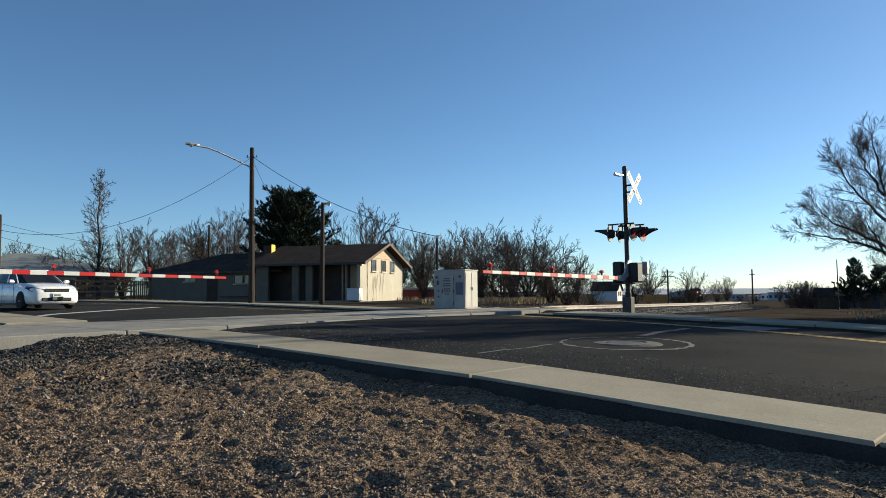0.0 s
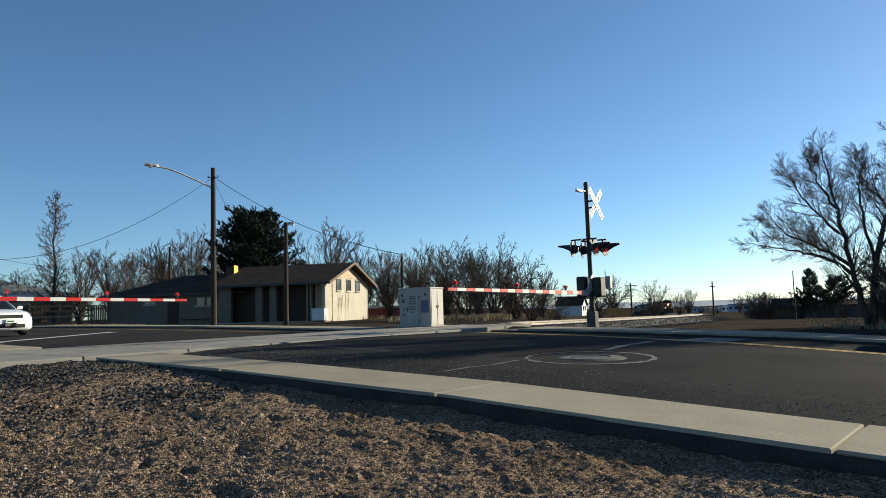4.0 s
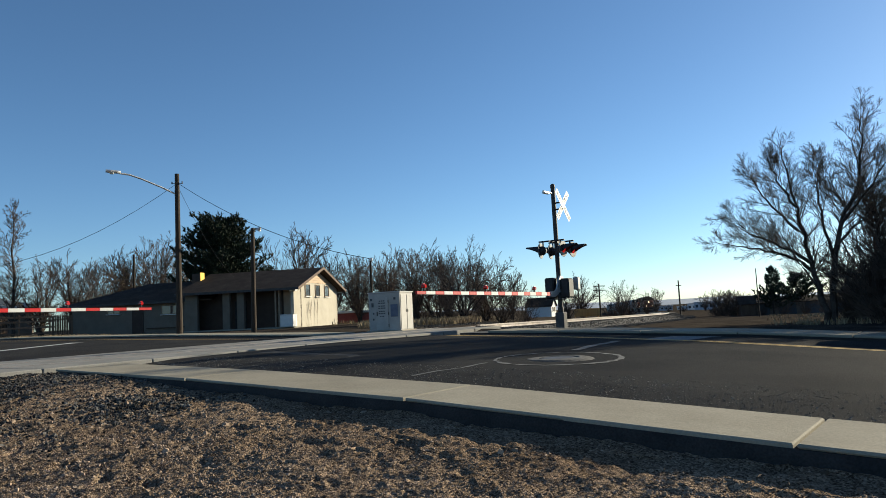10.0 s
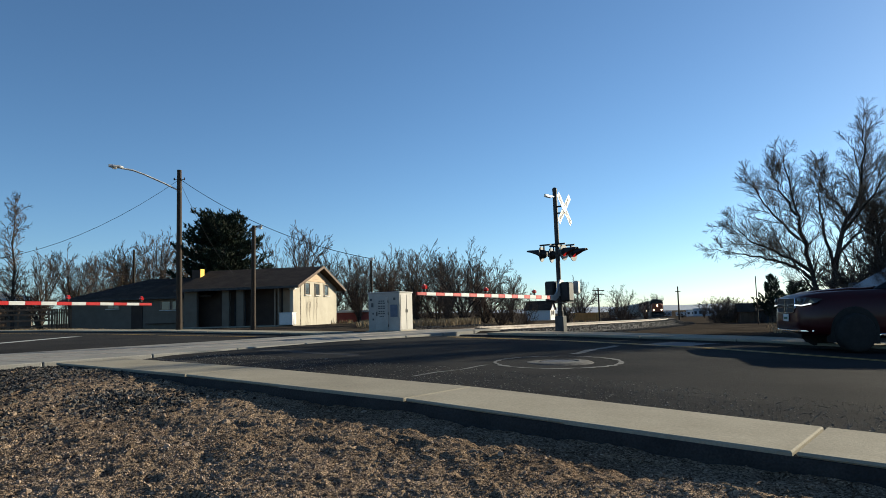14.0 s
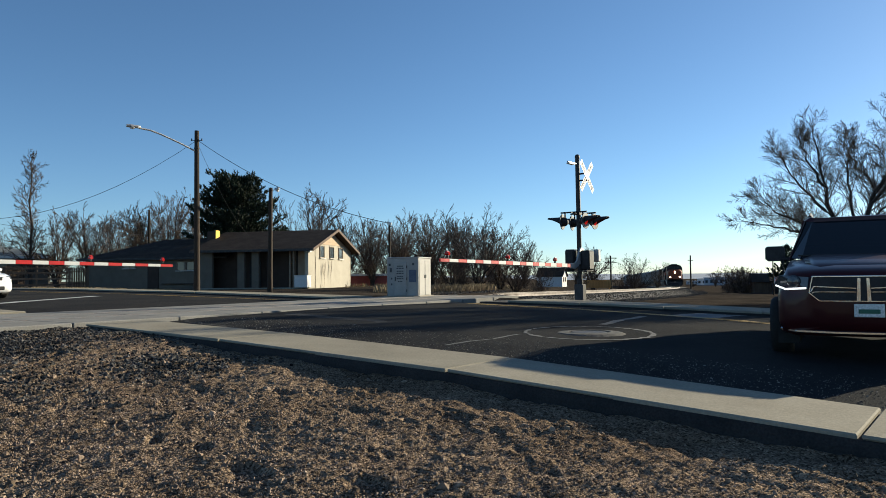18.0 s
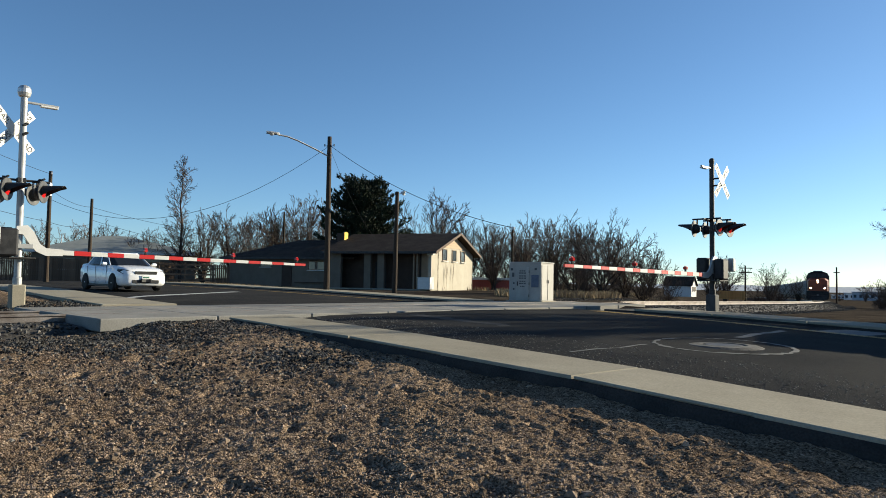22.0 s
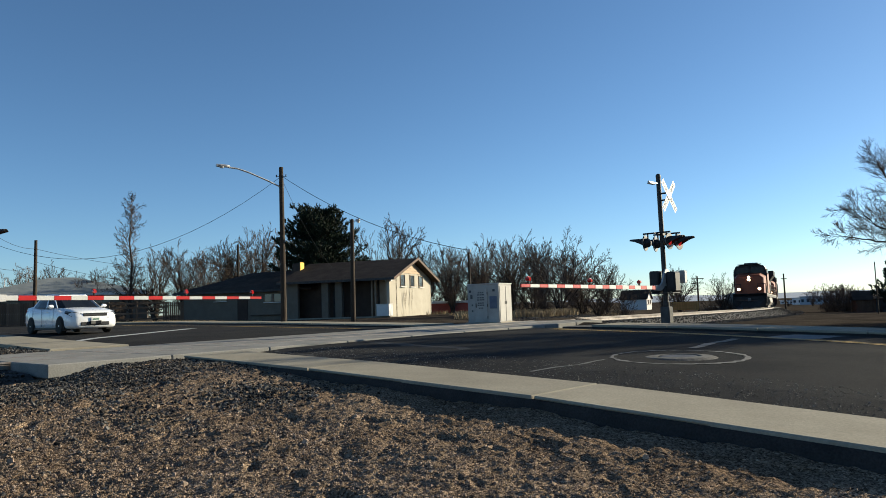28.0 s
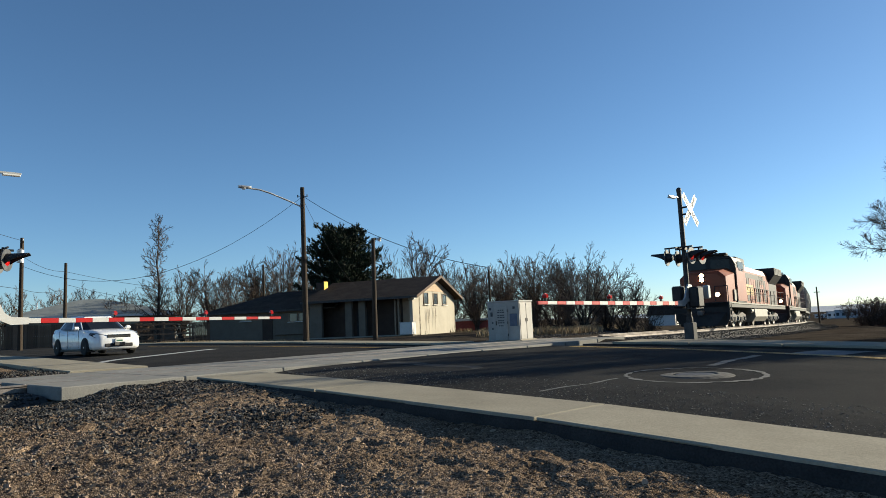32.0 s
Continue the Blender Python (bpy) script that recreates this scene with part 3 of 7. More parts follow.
    arm = empty("gate_arm", Matrix.Translation((-0.25, -0.10 * flip, arm_z)) @ pose(0, 0, 0, 0, arm_rise, 0))
    arm.parent = top
    bm = bmesh.new()
    prism(bm, [(0.35, 0.62), (0.10, 0.66), (-0.05, 0.50), (-0.20, 0.20), (-0.35, 0.10), (-0.75, 0.085), (-0.75, -0.085), (-0.35, -0.10), (-0.12, 0.0), (0.05, 0.20), (0.20, 0.42), (0.35, 0.42)], -0.03, 0.03, pose(0, 0, 0, 90, 0, 0))
    part("adapter", bm, WHITE if colour is SILVER else SILVER, arm, "curved arm adapter")
    sub = empty("boom", Matrix.Translation((-0.6, 0, 0)))
    sub.parent = arm
    return top, arm, sub


def gate(name, place, face, height, arm_len, arm_z, arm_rise, lean, colour, flip, lamps, label, turn=0.0, drop=0.0, fturn=0.0):
    top, arm, sub = mast(name, place, face, height, arm_len, arm_z, arm_rise, lean, colour, flip, label, turn, drop, fturn)
    bpy.data.objects.remove(sub)
    n = int(round((arm_len - 0.6) / 0.42))
    w = (arm_len - 0.6) / n
    for k in range(n):
        h0 = 0.13 - 0.05 * k / n
        bm = bmesh.new()
        box(bm, -0.6 - (k + 0.5) * w, 0, 0, w - 0.001, 0.05, h0, bevel=0.006)
        red = (n - 1 - k) % 2 == 0
        part("red_band" if red else "white_band", bm, RED if red else WHITE, arm)
    for x in lamps:
        arm_lamp(arm, -x, 0.06)
    return top


pR = polar(-14.7, 25.6)
pR.z = -0.03
gate("crossing_signal", pR, 50, 5.02, 8.45, 1.10, 1.25, -0.6, DARKSTEEL, 1, (1.9, 5.0, 8.1), "dark steel crossing signal with a lowered striped gate arm", 0, 0, -3)
pL = Vector((-12.79, 16.8, 0.0))
gate("crossing_signal", pL, -130, 5.38, 8.25, 1.30, -1.1, 0.3, SILVER, -1, (2.9, 5.6, 7.9), "silver crossing signal with a lowered striped gate arm", 22, 0.25, 40)

# ---------------------------------------------------------------- relay cabinet
cab_face = mat("cabinet_paint", (0.27, 0.26, 0.24), (0.36, 0.345, 0.32), 1.5, 0.6, fine=0.08, bump=0.05)


def cabinet():
    """A tall steel relay cabinet with doors on two sides, on a concrete pad."""
    c = polar(-1.69, 26.4)
    yaw = -27.5
    top = tagged(empty("relay_cabinet", Matrix.Translation((c.x, c.y, -0.04)) @ pose(0, 0, 0, 0, 0, yaw) @ Matrix.Translation((-1.32, 0, 0))), "grey steel relay cabinet with doors and notices beside the track", "cabinet")
    # the wide face runs along x up to the near corner at x = w, the narrow one along y
    w, d, h = 1.32, 1.15, 1.46
    return top, w, d, h


def tree_mesh(seed, height, trunk_r, spread=0.9, levels=5, kids=4, up=0.35, first=0.25, twig_r=0.006, lean=(0, 0), droop=0.0, ratio=0.68, leaders=None):
    """The branches of a bare tree as tapered tubes: vertices, faces of limbs and of twigs."""
    rnd = random.Random(seed)
    V, FL, FT = [], [], []

    def seg_tube(pts, rads, k, out):
        base = len(V)
        for i, (p, r) in enumerate(zip(pts, rads)):
            d = (pts[min(i + 1, len(pts) - 1)] - pts[max(i - 1, 0)]).normalized()
            a = d.orthogonal().normalized()
            b = d.cross(a)
            for j in range(k):
                t = 2 * math.pi * j / k
                V.append((p + (a * math.cos(t) + b * math.sin(t)) * r)[:])
        for i in range(len(pts) - 1):
            for j in range(k):
                j2 = (j + 1) % k
                out.append((base + i * k + j, base + i * k + j2, base + (i + 1) * k + j2, base + (i + 1) * k + j))

    def grow(p, d, length, r, level):
        n = 7 if level == 0 else (5 if level < 3 else (3 if level < levels else 1))
        pts, rads, dirs = [p], [r], [d]
        q = p.copy()
        bend = (0.05, 0.06, 0.055, 0.06, 0.07, 0.07)[min(level, 5)]
        for i in range(n):
            d = (d + Vector((rnd.gauss(0, bend), rnd.gauss(0, bend), rnd.gauss(0, bend * 0.6) + up * 0.2 - droop * level * 0.1))).normalized()
            q = q + d * (length / n)
            pts.append(q.copy())
            rads.append(max(twig_r * 0.55, r * (1 - 0.75 * (i + 1) / n)))
            dirs.append(d)
        seg_tube(pts, rads, 8 if level == 0 else (6 if level == 1 else (4 if level == 2 else 3)), FL if level < 2 else FT)
        if level >= levels:
            return
        m = kids + rnd.randint(0, 2) + (4 if level == 0 else (2 if level == 1 else 0))
        lo = first if level == 0 else 0.18
        for c in range(m):
            f = min(0.985, lo + (1 - lo) * (c + rnd.random() * 0.9) / m)
            i = min(int(f * n), n - 1)
            w = f * n - i
            pp = pts[i].lerp(pts[i + 1], w)
            rr = rads[i] * (1 - w) + rads[i + 1] * w
            dd = dirs[i + 1]
            side = dd.orthogonal().normalized()
            side.rotate(Matrix.Rotation(rnd.random() * 2 * math.pi, 3, dd))
            ang = radians(rnd.uniform(24, 52)) * spread
            nd = (dd * math.cos(ang) + side * math.sin(ang) + Vector((0, 0, up * 0.6))).normalized()
            grow(pp, nd, length * ratio * rnd.uniform(0.6, 1.05) * (1.1 - 0.5 * f), max(twig_r, rr * rnd.uniform(0.42, 0.62)), level + 1)

    if leaders:
        # chosen main limbs, each a run of points, with boughs growing from its upper part
        for run, r0, lo, m, reach in leaders:
            pts = [Vector(run[0])]
            for a, b in zip(run[:-1], run[1:]):
                for j in range(1, 5):
                    pts.append(Vector(a).lerp(Vector(b), j / 4) + Vector((rnd.gauss(0, 0.04), rnd.gauss(0, 0.06), rnd.gauss(0, 0.03))))
            n = len(pts) - 1
            rads = [max(twig_r, r0 * (1 - 0.9 * i / n)) for i in range(n + 1)]
            seg_tube(pts, rads, 7, FL)
            for c in range(m):
                f = min(0.99, lo + (1 - lo) * (c + rnd.random()) / m)
                i = min(int(f * n), n - 1)
                dd = (pts[i + 1] - pts[i]).normalized()
                side = dd.orthogonal().normalized()
                side.rotate(Matrix.Rotation(rnd.random() * 2 * math.pi, 3, dd))
                ang = radians(rnd.uniform(25, 60))
                grow(pts[i].lerp(pts[i + 1], f * n - i), (dd * math.cos(ang) + side * math.sin(ang) + Vector((0, 0, up * 0.9))).normalized(), reach * rnd.uniform(0.6, 1.2) * (1.15 - 0.55 * f),
                     max(twig_r * 1.5, rads[i] * 0.4), 2)
    else:
        grow(Vector((0, 0, -0.15)), Vector((lean[0], lean[1], 1)).normalized(), height * 0.62, trunk_r, 0)
    return V, FL, FT


def at_ground(az, d, rz=0, dz=0.0):
    p = polar(az, d)
    return Matrix.Translation((p.x, p.y, ground_at(p) + dz)) @ pose(0, 0, 0, 0, 0, rz)


BARE = "bare deciduous tree with fine brown twigs"


# ---------------------------------------------------------------- relay cabinet
def build_cabinet():
    top, w, d, h = cabinet()
    bm = bmesh.new()
    box(bm, w / 2, d / 2, -0.03, w + 0.2, d + 0.2, 0.22, bevel=0.02)
    part("pad", bm, CONCRETE, top, "concrete pad")
    bm = bmesh.new()
    box(bm, w / 2, d / 2, h / 2 + 0.04, w, d, h, bevel=0.015)
    part("body", bm, cab_face, top)
    bm = bmesh.new()
    box(bm, w / 2, d / 2, h + 0.055, w + 0.06, d + 0.06, 0.05, bevel=0.015)
    part("cap", bm, cab_face, top)
    dark = mat("notice_dark", (0.05, 0.055, 0.06), (0.09, 0.09, 0.1), 9, 0.5)
    # wide face (y = 0 side): door with hinges, handle, notices
    door = empty("door", Matrix.Translation((w * 0.44, -0.008, h * 0.49)))
    door.parent = top
    bm = bmesh.new()
    box(bm, 0, 0, 0, 0.52, 0.03, h * 0.86, bevel=0.008)
    part("leaf", bm, cab_face, door)
    for z in (-0.45, 0, 0.45):
        bm = bmesh.new()
        tube(bm, (0.265, -0.02, z - 0.05), (0.265, -0.02, z + 0.05), 0.014, 0.014, 8)
        part("hinge", bm, DARKSTEEL, door)
    bm = bmesh.new()
    box(bm, -0.21, -0.03, 0.0, 0.03, 0.03, 0.16, bevel=0.006)
    part("handle", bm, DARKSTEEL, door, "steel door handle")
    for k, (bw, z) in enumerate(((0.26, 0.48), (0.32, 0.40), (0.30, 0.29), (0.32, 0.21), (0.26, 0.09), (0.30, 0.01), (0.2, -0.1))):
        for j in range(3):
            bm = bmesh.new()
            box(bm, -0.01 + (j - 1) * bw / 3, -0.018, z, bw / 3 - 0.02, 0.004, 0.042)
            part("notice_bar", bm, dark, door)
    bm = bmesh.new()
    box(bm, w * 0.82, -0.01, h * 0.56, 0.30, 0.02, 0.46, bevel=0.006)
    part("sign", bm, mat("sign_blue", (0.07, 0.09, 0.14), (0.10, 0.12, 0.17), 5, 0.5), top, "dark blue notice board")
    for x, z, sx, sz in ((0.12, h * 0.86, 0.09, 0.09), (0.17, h * 0.72, 0.09, 0.16), (0.20, h * 0.50, 0.06, 0.07), (0.20, h * 0.35, 0.06, 0.07), (w * 0.84, h * 0.87, 0.09, 0.09)):
        bm = bmesh.new()
        box(bm, x, -0.008, z, sx, 0.016, sz, bevel=0.004)
        part("plate", bm, dark, top)
    # narrow face (x = w side): two leaves
    for k in range(2):
        bm = bmesh.new()
        box(bm, w + 0.006, d * (0.27 + 0.46 * k), h * 0.5 + 0.03, 0.02, d * 0.43, h * 0.9, bevel=0.006)
        part("side_door", bm, cab_face, top, "pale sunlit side door")
        bm = bmesh.new()
        box(bm, w + 0.02, d * (0.44 + 0.12 * k), h * 0.55, 0.02, 0.03, 0.12)
        part("latch", bm, DARKSTEEL, top)
    for x in (0.0, w):
        for y in (0.02, d - 0.02):
            bm = bmesh.new()
            tube(bm, (x, y, h + 0.06), (x, y, h + 0.13), 0.02, 0.02, 8)
            part("lifting_eye", bm, DARKSTEEL, top)


build_cabinet()


# ---------------------------------------------------------------- house with a wing
def plane_roof(x0, x1, y_eave, z_eave, y_ridge, z_ridge, thick=0.12):
    """One roof slope as a slab, from its eave to its ridge."""
    bm = bmesh.new()
    n = Vector((0, -(z_ridge - z_eave), (y_ridge - y_eave)))
    n = n.normalized() if n.z > 0 else -n.normalized()
    rings = []
    for x in (x0, x1):
        a, b = Vector((x, y_eave, z_eave)), Vector((x, y_ridge, z_ridge))
        rings.append([a, b, b + n * thick, a + n * thick])
    return loft(bm, rings)


STUCCO = mat("stucco", (0.34, 0.31, 0.25), (0.41, 0.375, 0.305), 1.0, 0.9, bump=0.3, bscale=40, fine=0.1)
SIDING = mat("siding", (0.375, 0.2775, 0.1875), (0.45, 0.345, 0.24), 2.0, 0.85, fine=0.12, per=0.08)
SHINGLE = mat("shingle", (0.036, 0.027, 0.021), (0.062, 0.048, 0.038), 1.5, 0.95, bump=0.4, bscale=14, fine=0.35, fscale=18, spec=0.08)
BARGE = mat("barge_wood", (0.085, 0.056, 0.038), (0.13, 0.088, 0.06), 2, 0.8, fine=0.2)
TRIM = mat("trim", (0.20, 0.15, 0.105), (0.26, 0.20, 0.14), 3, 0.8)
# Dark brown that carries the shade of the porch recess in its colour.
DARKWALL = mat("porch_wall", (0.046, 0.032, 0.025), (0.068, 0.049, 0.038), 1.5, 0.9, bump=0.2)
# Darker than STUCCO: shade on the house front is put into this grey.
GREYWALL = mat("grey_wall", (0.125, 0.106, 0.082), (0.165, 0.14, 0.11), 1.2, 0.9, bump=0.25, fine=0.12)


def window(parent, m, w, h, panes=1):
    """A window facing -y of m: frame, sill, panes."""
    win = empty("window", m)
    win.parent = parent
    bm = bmesh.new()
    f = 0.05
    for x in (-w / 2, w / 2):
        box(bm, x, 0, 0, f, 0.07, h + f, bevel=0.004)
    for z in (-h / 2, h / 2):
        box(bm, 0, 0, z, w - f, 0.07, f, bevel=0.004)
    for k in range(1, panes):
        box(bm, -w / 2 + w * k / panes, 0, 0, 0.035, 0.06, h - f)
    part("frame", bm, TRIM, win)
    bm = bmesh.new()
    box(bm, 0, -0.05, -h / 2 - 0.05, w + 0.16, 0.12, 0.05, bevel=0.008)
    part("sill", bm, WHITE, win)
    for k in range(panes):
        bm = bmesh.new()
        box(bm, -w / 2 + w * (k + 0.5) / panes, 0.01, 0, w / panes - 0.04, 0.012, h - f)
        part("pane", bm, GLASS, win)
    return win


def build_house():
    hp = polar(6.8, 50)
    hm = Matrix.Translation((hp.x, hp.y, 0.0)) @ pose(0, 0, 0, 0, 0, 164)
    top = tagged(empty("house", hm), "tan stucco house with a dark shingle roof and porch", "house")
    # x runs along the front, -y goes back; the gable end is at x = 0
    L, D, E, R = 8.4, 9.0, 2.88, 4.32
    bm = bmesh.new()
    prism(bm, [(0, E), (0, 0), (-D, 0), (-D, E), (-D / 2, R - 0.06)][::1], 0.0, 0.22, Matrix(((0, 0, 1, 0), (1, 0, 0, 0), (0, 1, 0, 0), (0, 0, 0, 1))))
    part("gable_wall", bm, STUCCO, top, "sunlit tan stucco gable wall")
    # horizontal boards in the gable, above the windows' heads
    for k in range(7):
        z0 = E + 0.36 + k * 0.2
        half = (R - 0.1 - z0) / (R - E) * D / 2
        half2 = max(0.02, (R - 0.1 - z0 - 0.19) / (R - E) * D / 2)
        if half < 0.1:
            break
        bm = bmesh.new()
        prism(bm, [(-D / 2 - half, z0), (-D / 2 + half, z0), (-D / 2 + half2, z0 + 0.19), (-D / 2 - half2, z0 + 0.19)], -0.045, 0.0,
              Matrix(((0, 0, 1, 0), (1, 0, 0, 0), (0, 1, 0, 0), (0, 0, 0, 1))))
        part("board", bm, SIDING, top)
    # three high windows in the gable wall
    for y in (-2.55, -4.55, -6.5):
        window(top, Matrix.Translation((-0.02, y, 2.68)) @ pose(0, 0, 0, 0, 0, -90), 0.9, 0.85, 1)
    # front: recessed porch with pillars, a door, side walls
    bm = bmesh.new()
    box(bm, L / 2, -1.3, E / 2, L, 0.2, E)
    part("porch_wall", bm, DARKWALL, top, "recessed porch wall with the recess's shade in its dark colour")
    bm = bmesh.new()
    box(bm, L / 2, -D + 0.1, E / 2, L, 0.2, E)
    part("back_wall", bm, STUCCO, top)
    bm = bmesh.new()
    box(bm, L - 0.1, -D / 2, E / 2, 0.2, D - 0.45, E)
    part("side_wall", bm, STUCCO, top)
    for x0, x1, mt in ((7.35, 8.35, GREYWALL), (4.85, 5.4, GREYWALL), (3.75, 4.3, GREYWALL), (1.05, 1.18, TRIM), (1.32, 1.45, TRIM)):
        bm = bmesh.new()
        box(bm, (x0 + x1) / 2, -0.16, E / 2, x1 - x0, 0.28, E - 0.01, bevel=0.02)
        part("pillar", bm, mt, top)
    bm = bmesh.new()
    box(bm, 0.64, -0.75, E / 2, 0.82, 0.14, E)
    part("porch_side", bm, SIDING, top)
    bm = bmesh.new()
    box(bm, 4.57, -1.17, 1.05, 0.9, 0.06, 2.1, bevel=0.01)
    dr = part("door", bm, BLACKM, top, "dark front door")
    bm = bmesh.new()
    tube(bm, (4.9, -1.12, 1.0), (4.9, -1.08, 1.0), 0.03, 0.03, 8)
    part("knob", bm, CHROME, dr)
    bm = bmesh.new()
    box(bm, L / 2, -0.6, 0.04, L, 1.4, 0.14, bevel=0.02)
    part("porch_floor", bm, CONCRETE, top)
    # Soffit takes the same brown, shade under the eave included.
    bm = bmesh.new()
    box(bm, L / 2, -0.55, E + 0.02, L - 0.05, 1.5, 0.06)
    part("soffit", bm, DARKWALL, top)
    # roof
    ov = 0.55
    slope = (R - E) / (D / 2)
    part("roof_front", plane_roof(-0.6, L + 0.4, ov, E - ov * slope, -D / 2, R), SHINGLE, top, "dark shingle roof slope")
    part("roof_back", plane_roof(-0.6, L + 0.4, -D - ov, E - ov * slope, -D / 2, R), SHINGLE, top)
    for sgn, y0 in ((1, ov), (-1, -D - ov)):
        bm = bmesh.new()
        for x in (-0.62,):
            a, b = Vector((x, y0, E - ov * slope - 0.07)), Vector((x, -D / 2, R - 0.05))
            loft(bm, [[a, a + Vector((0.05, 0, 0)), a + Vector((0.05, 0, 0.2)), a + Vector((0, 0, 0.2))], [b, b + Vector((0.05, 0, 0)), b + Vector((0.05, 0, 0.2)), b + Vector((0, 0, 0.2))]])
        part("bargeboard", bm, BARGE, top, "dark brown bargeboard")
    bm = bmesh.new()
    box(bm, L / 2 - 0.1, ov + 0.03, E - ov * slope + 0.03, L + 1.0, 0.05, 0.17)
    part("gutter", bm, DARKSTEEL, top)
    bm = bmesh.new()
    tube(bm, (-0.1, -0.25, E - 0.25), (-0.1, 0.1, E - 0.25), 0.05, 0.08, 10)
    tube(bm, (-0.1, -0.25, E - 0.25), (0.25, 0.1, E - 0.25), 0.05, 0.08, 10)
    part("floodlight", bm, WHITE, top, "small twin floodlight under the eave")
    # lower wing
    X1, E2, R2, D2 = 18.1, 2.46, 3.9, 8.6
    bm = bmesh.new()
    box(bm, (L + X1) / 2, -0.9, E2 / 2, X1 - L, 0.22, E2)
    part("wing_wall", bm, GREYWALL, top, "grey wing wall, its shade put into the colour")
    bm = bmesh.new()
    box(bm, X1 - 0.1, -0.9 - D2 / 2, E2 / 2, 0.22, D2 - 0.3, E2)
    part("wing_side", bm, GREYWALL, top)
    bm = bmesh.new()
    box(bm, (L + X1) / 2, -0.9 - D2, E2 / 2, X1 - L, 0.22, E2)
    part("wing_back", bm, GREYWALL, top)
    s2 = (R2 - E2) / (D2 / 2)
    bm = bmesh.new()
    yr = -0.9 - D2 / 2
    hip = 3.6
    ef, eb = -0.9 + 0.6, -0.9 - D2 - 0.6
    ze = E2 - 0.6 * s2
    for quad in ([(L - 2.0, ef, ze), (X1 + 0.6, ef, ze), (X1 - hip, yr, R2), (L - 2.0, yr, R2)],
                 [(X1 + 0.6, ef, ze), (X1 + 0.6, eb, ze), (X1 - hip, yr, R2)],
                 [(X1 + 0.6, eb, ze), (L - 2.0, eb, ze), (L - 2.0, yr, R2), (X1 - hip, yr, R2)]):
        up = [bm.verts.new((x, y, z + 0.12)) for x, y, z in quad]
        dn = [bm.verts.new((x, y, z)) for x, y, z in quad]
        bm.faces.new(up)
        bm.faces.new(dn[::-1])
        for i in range(len(quad)):
            j = (i + 1) % len(quad)
            bm.faces.new((dn[i], dn[j], up[j], up[i]))
    bmesh.ops.recalc_face_normals(bm, faces=bm.faces)
    part("wing_roof", bm, SHINGLE, top, "dark hipped shingle roof of the wing")
    bm = bmesh.new()
    box(bm, (L + X1) / 2 + 0.4, ef + 0.02, ze + 0.04, X1 - L + 0.5, 0.05, 0.15)
    part("wing_gutter", bm, DARKSTEEL, top)
    window(top, Matrix.Translation((9.9, -0.78, 1.75)) @ pose(0, 0, 0, 0, 0, 180), 1.5, 0.62, 2)
    window(top, Matrix.Translation((14.6, -0.78, 1.85)) @ pose(0, 0, 0, 0, 0, 180), 1.0, 0.4, 2)
    bm = bmesh.new()
    box(bm, 12.6, -0.77, 0.98, 0.92, 0.06, 1.96, bevel=0.01)
    part("wing_door", bm, DARKWALL, top, "dark brown side door")
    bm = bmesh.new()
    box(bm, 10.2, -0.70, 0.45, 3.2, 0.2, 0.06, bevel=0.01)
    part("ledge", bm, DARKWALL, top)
    bm = bmesh.new()
    box(bm, 8.9, -2.9, 3.95, 0.7, 0.6, 0.9, bevel=0.02)
    ch = part("chimney", bm, DARKWALL, top, "chimney with a yellow side")
    bm = bmesh.new()
    box(bm, 8.535, -2.85, 4.1, 0.04, 0.6, 0.75, bevel=0.01)
    part("yellow_panel", bm, mat("yellow_board", (0.75, 0.48, 0.06), (0.65, 0.42, 0.06), 4, 0.7), ch)
    return hm


HOUSE_M = build_house()


def vine(x, y, seed, h):
    """A bare shrub trained up the gable wall."""
    V, FL, FT = tree_mesh(seed=seed, height=h, trunk_r=0.02, spread=0.55, levels=3, kids=3, up=0.3, twig_r=0.005)
    for nm, faces in (("vine", FL + FT),):
        me = bpy.data.meshes.new(nm)
        me.from_pydata([(vx * 0.05, vy * 0.8, vz) for vx, vy, vz in V], [], faces)
        me.materials.append(TWIG)
        ob = new("vine", me)
        ob.matrix_basis = HOUSE_M @ Matrix.Translation((x, y, 0))
        tagged(ob, "bare climbing shrub against the gable wall", "shrub", "wall shrubs")


for x, y, sd, h in ((-0.16, -2.7, 6, 2.6), (-0.16, -4.0, 7, 3.0), (-0.16, -8.4, 8, 0.9)):
    vine(x, y, sd, h)

bm = bmesh.new()
box(bm, 0, 0, 0.42, 0.95, 0.75, 0.82, bevel=0.03)
bin_ = part("utility_box", bm, WHITE)
bin_.matrix_basis = HOUSE_M @ Matrix.Translation((0.35, 0.15, 0.1))
tagged(bin_, "white metal cabinet at the house corner", "cabinet")
bm = bmesh.new()
box(bm, 0, 0, 0.85, 0.99, 0.79, 0.05, bevel=0.012)
part("lid", bm, WHITE, bin_)


# ---------------------------------------------------------------- poles and wires
def wood_pole(az, d, h, r, label, lean=0.0, rz=0, base=None):
    p = polar(az, d)
    z = ground_at(p) if base is None else base
    top = tagged(empty("utility_pole", Matrix.Translation((p.x, p.y, z)) @ pose(0, 0, 0, 0, lean, rz)), label, "pole", "utility poles")
    bm = bmesh.new()
    rings = []
    for k in range(9):
        zz = -0.3 + (h + 0.3) * k / 8
        rr = r * (1 - 0.32 * k / 8) * (1 + 0.02 * math.sin(k * 2.1))
        rings.append([Vector((rr * math.cos(a * math.pi / 6), rr * math.sin(a * math.pi / 6), zz)) for a in range(12)])
    loft(bm, rings)
    part("shaft", bm, WOODPOLE, top, "weathered wooden shaft")
    return top


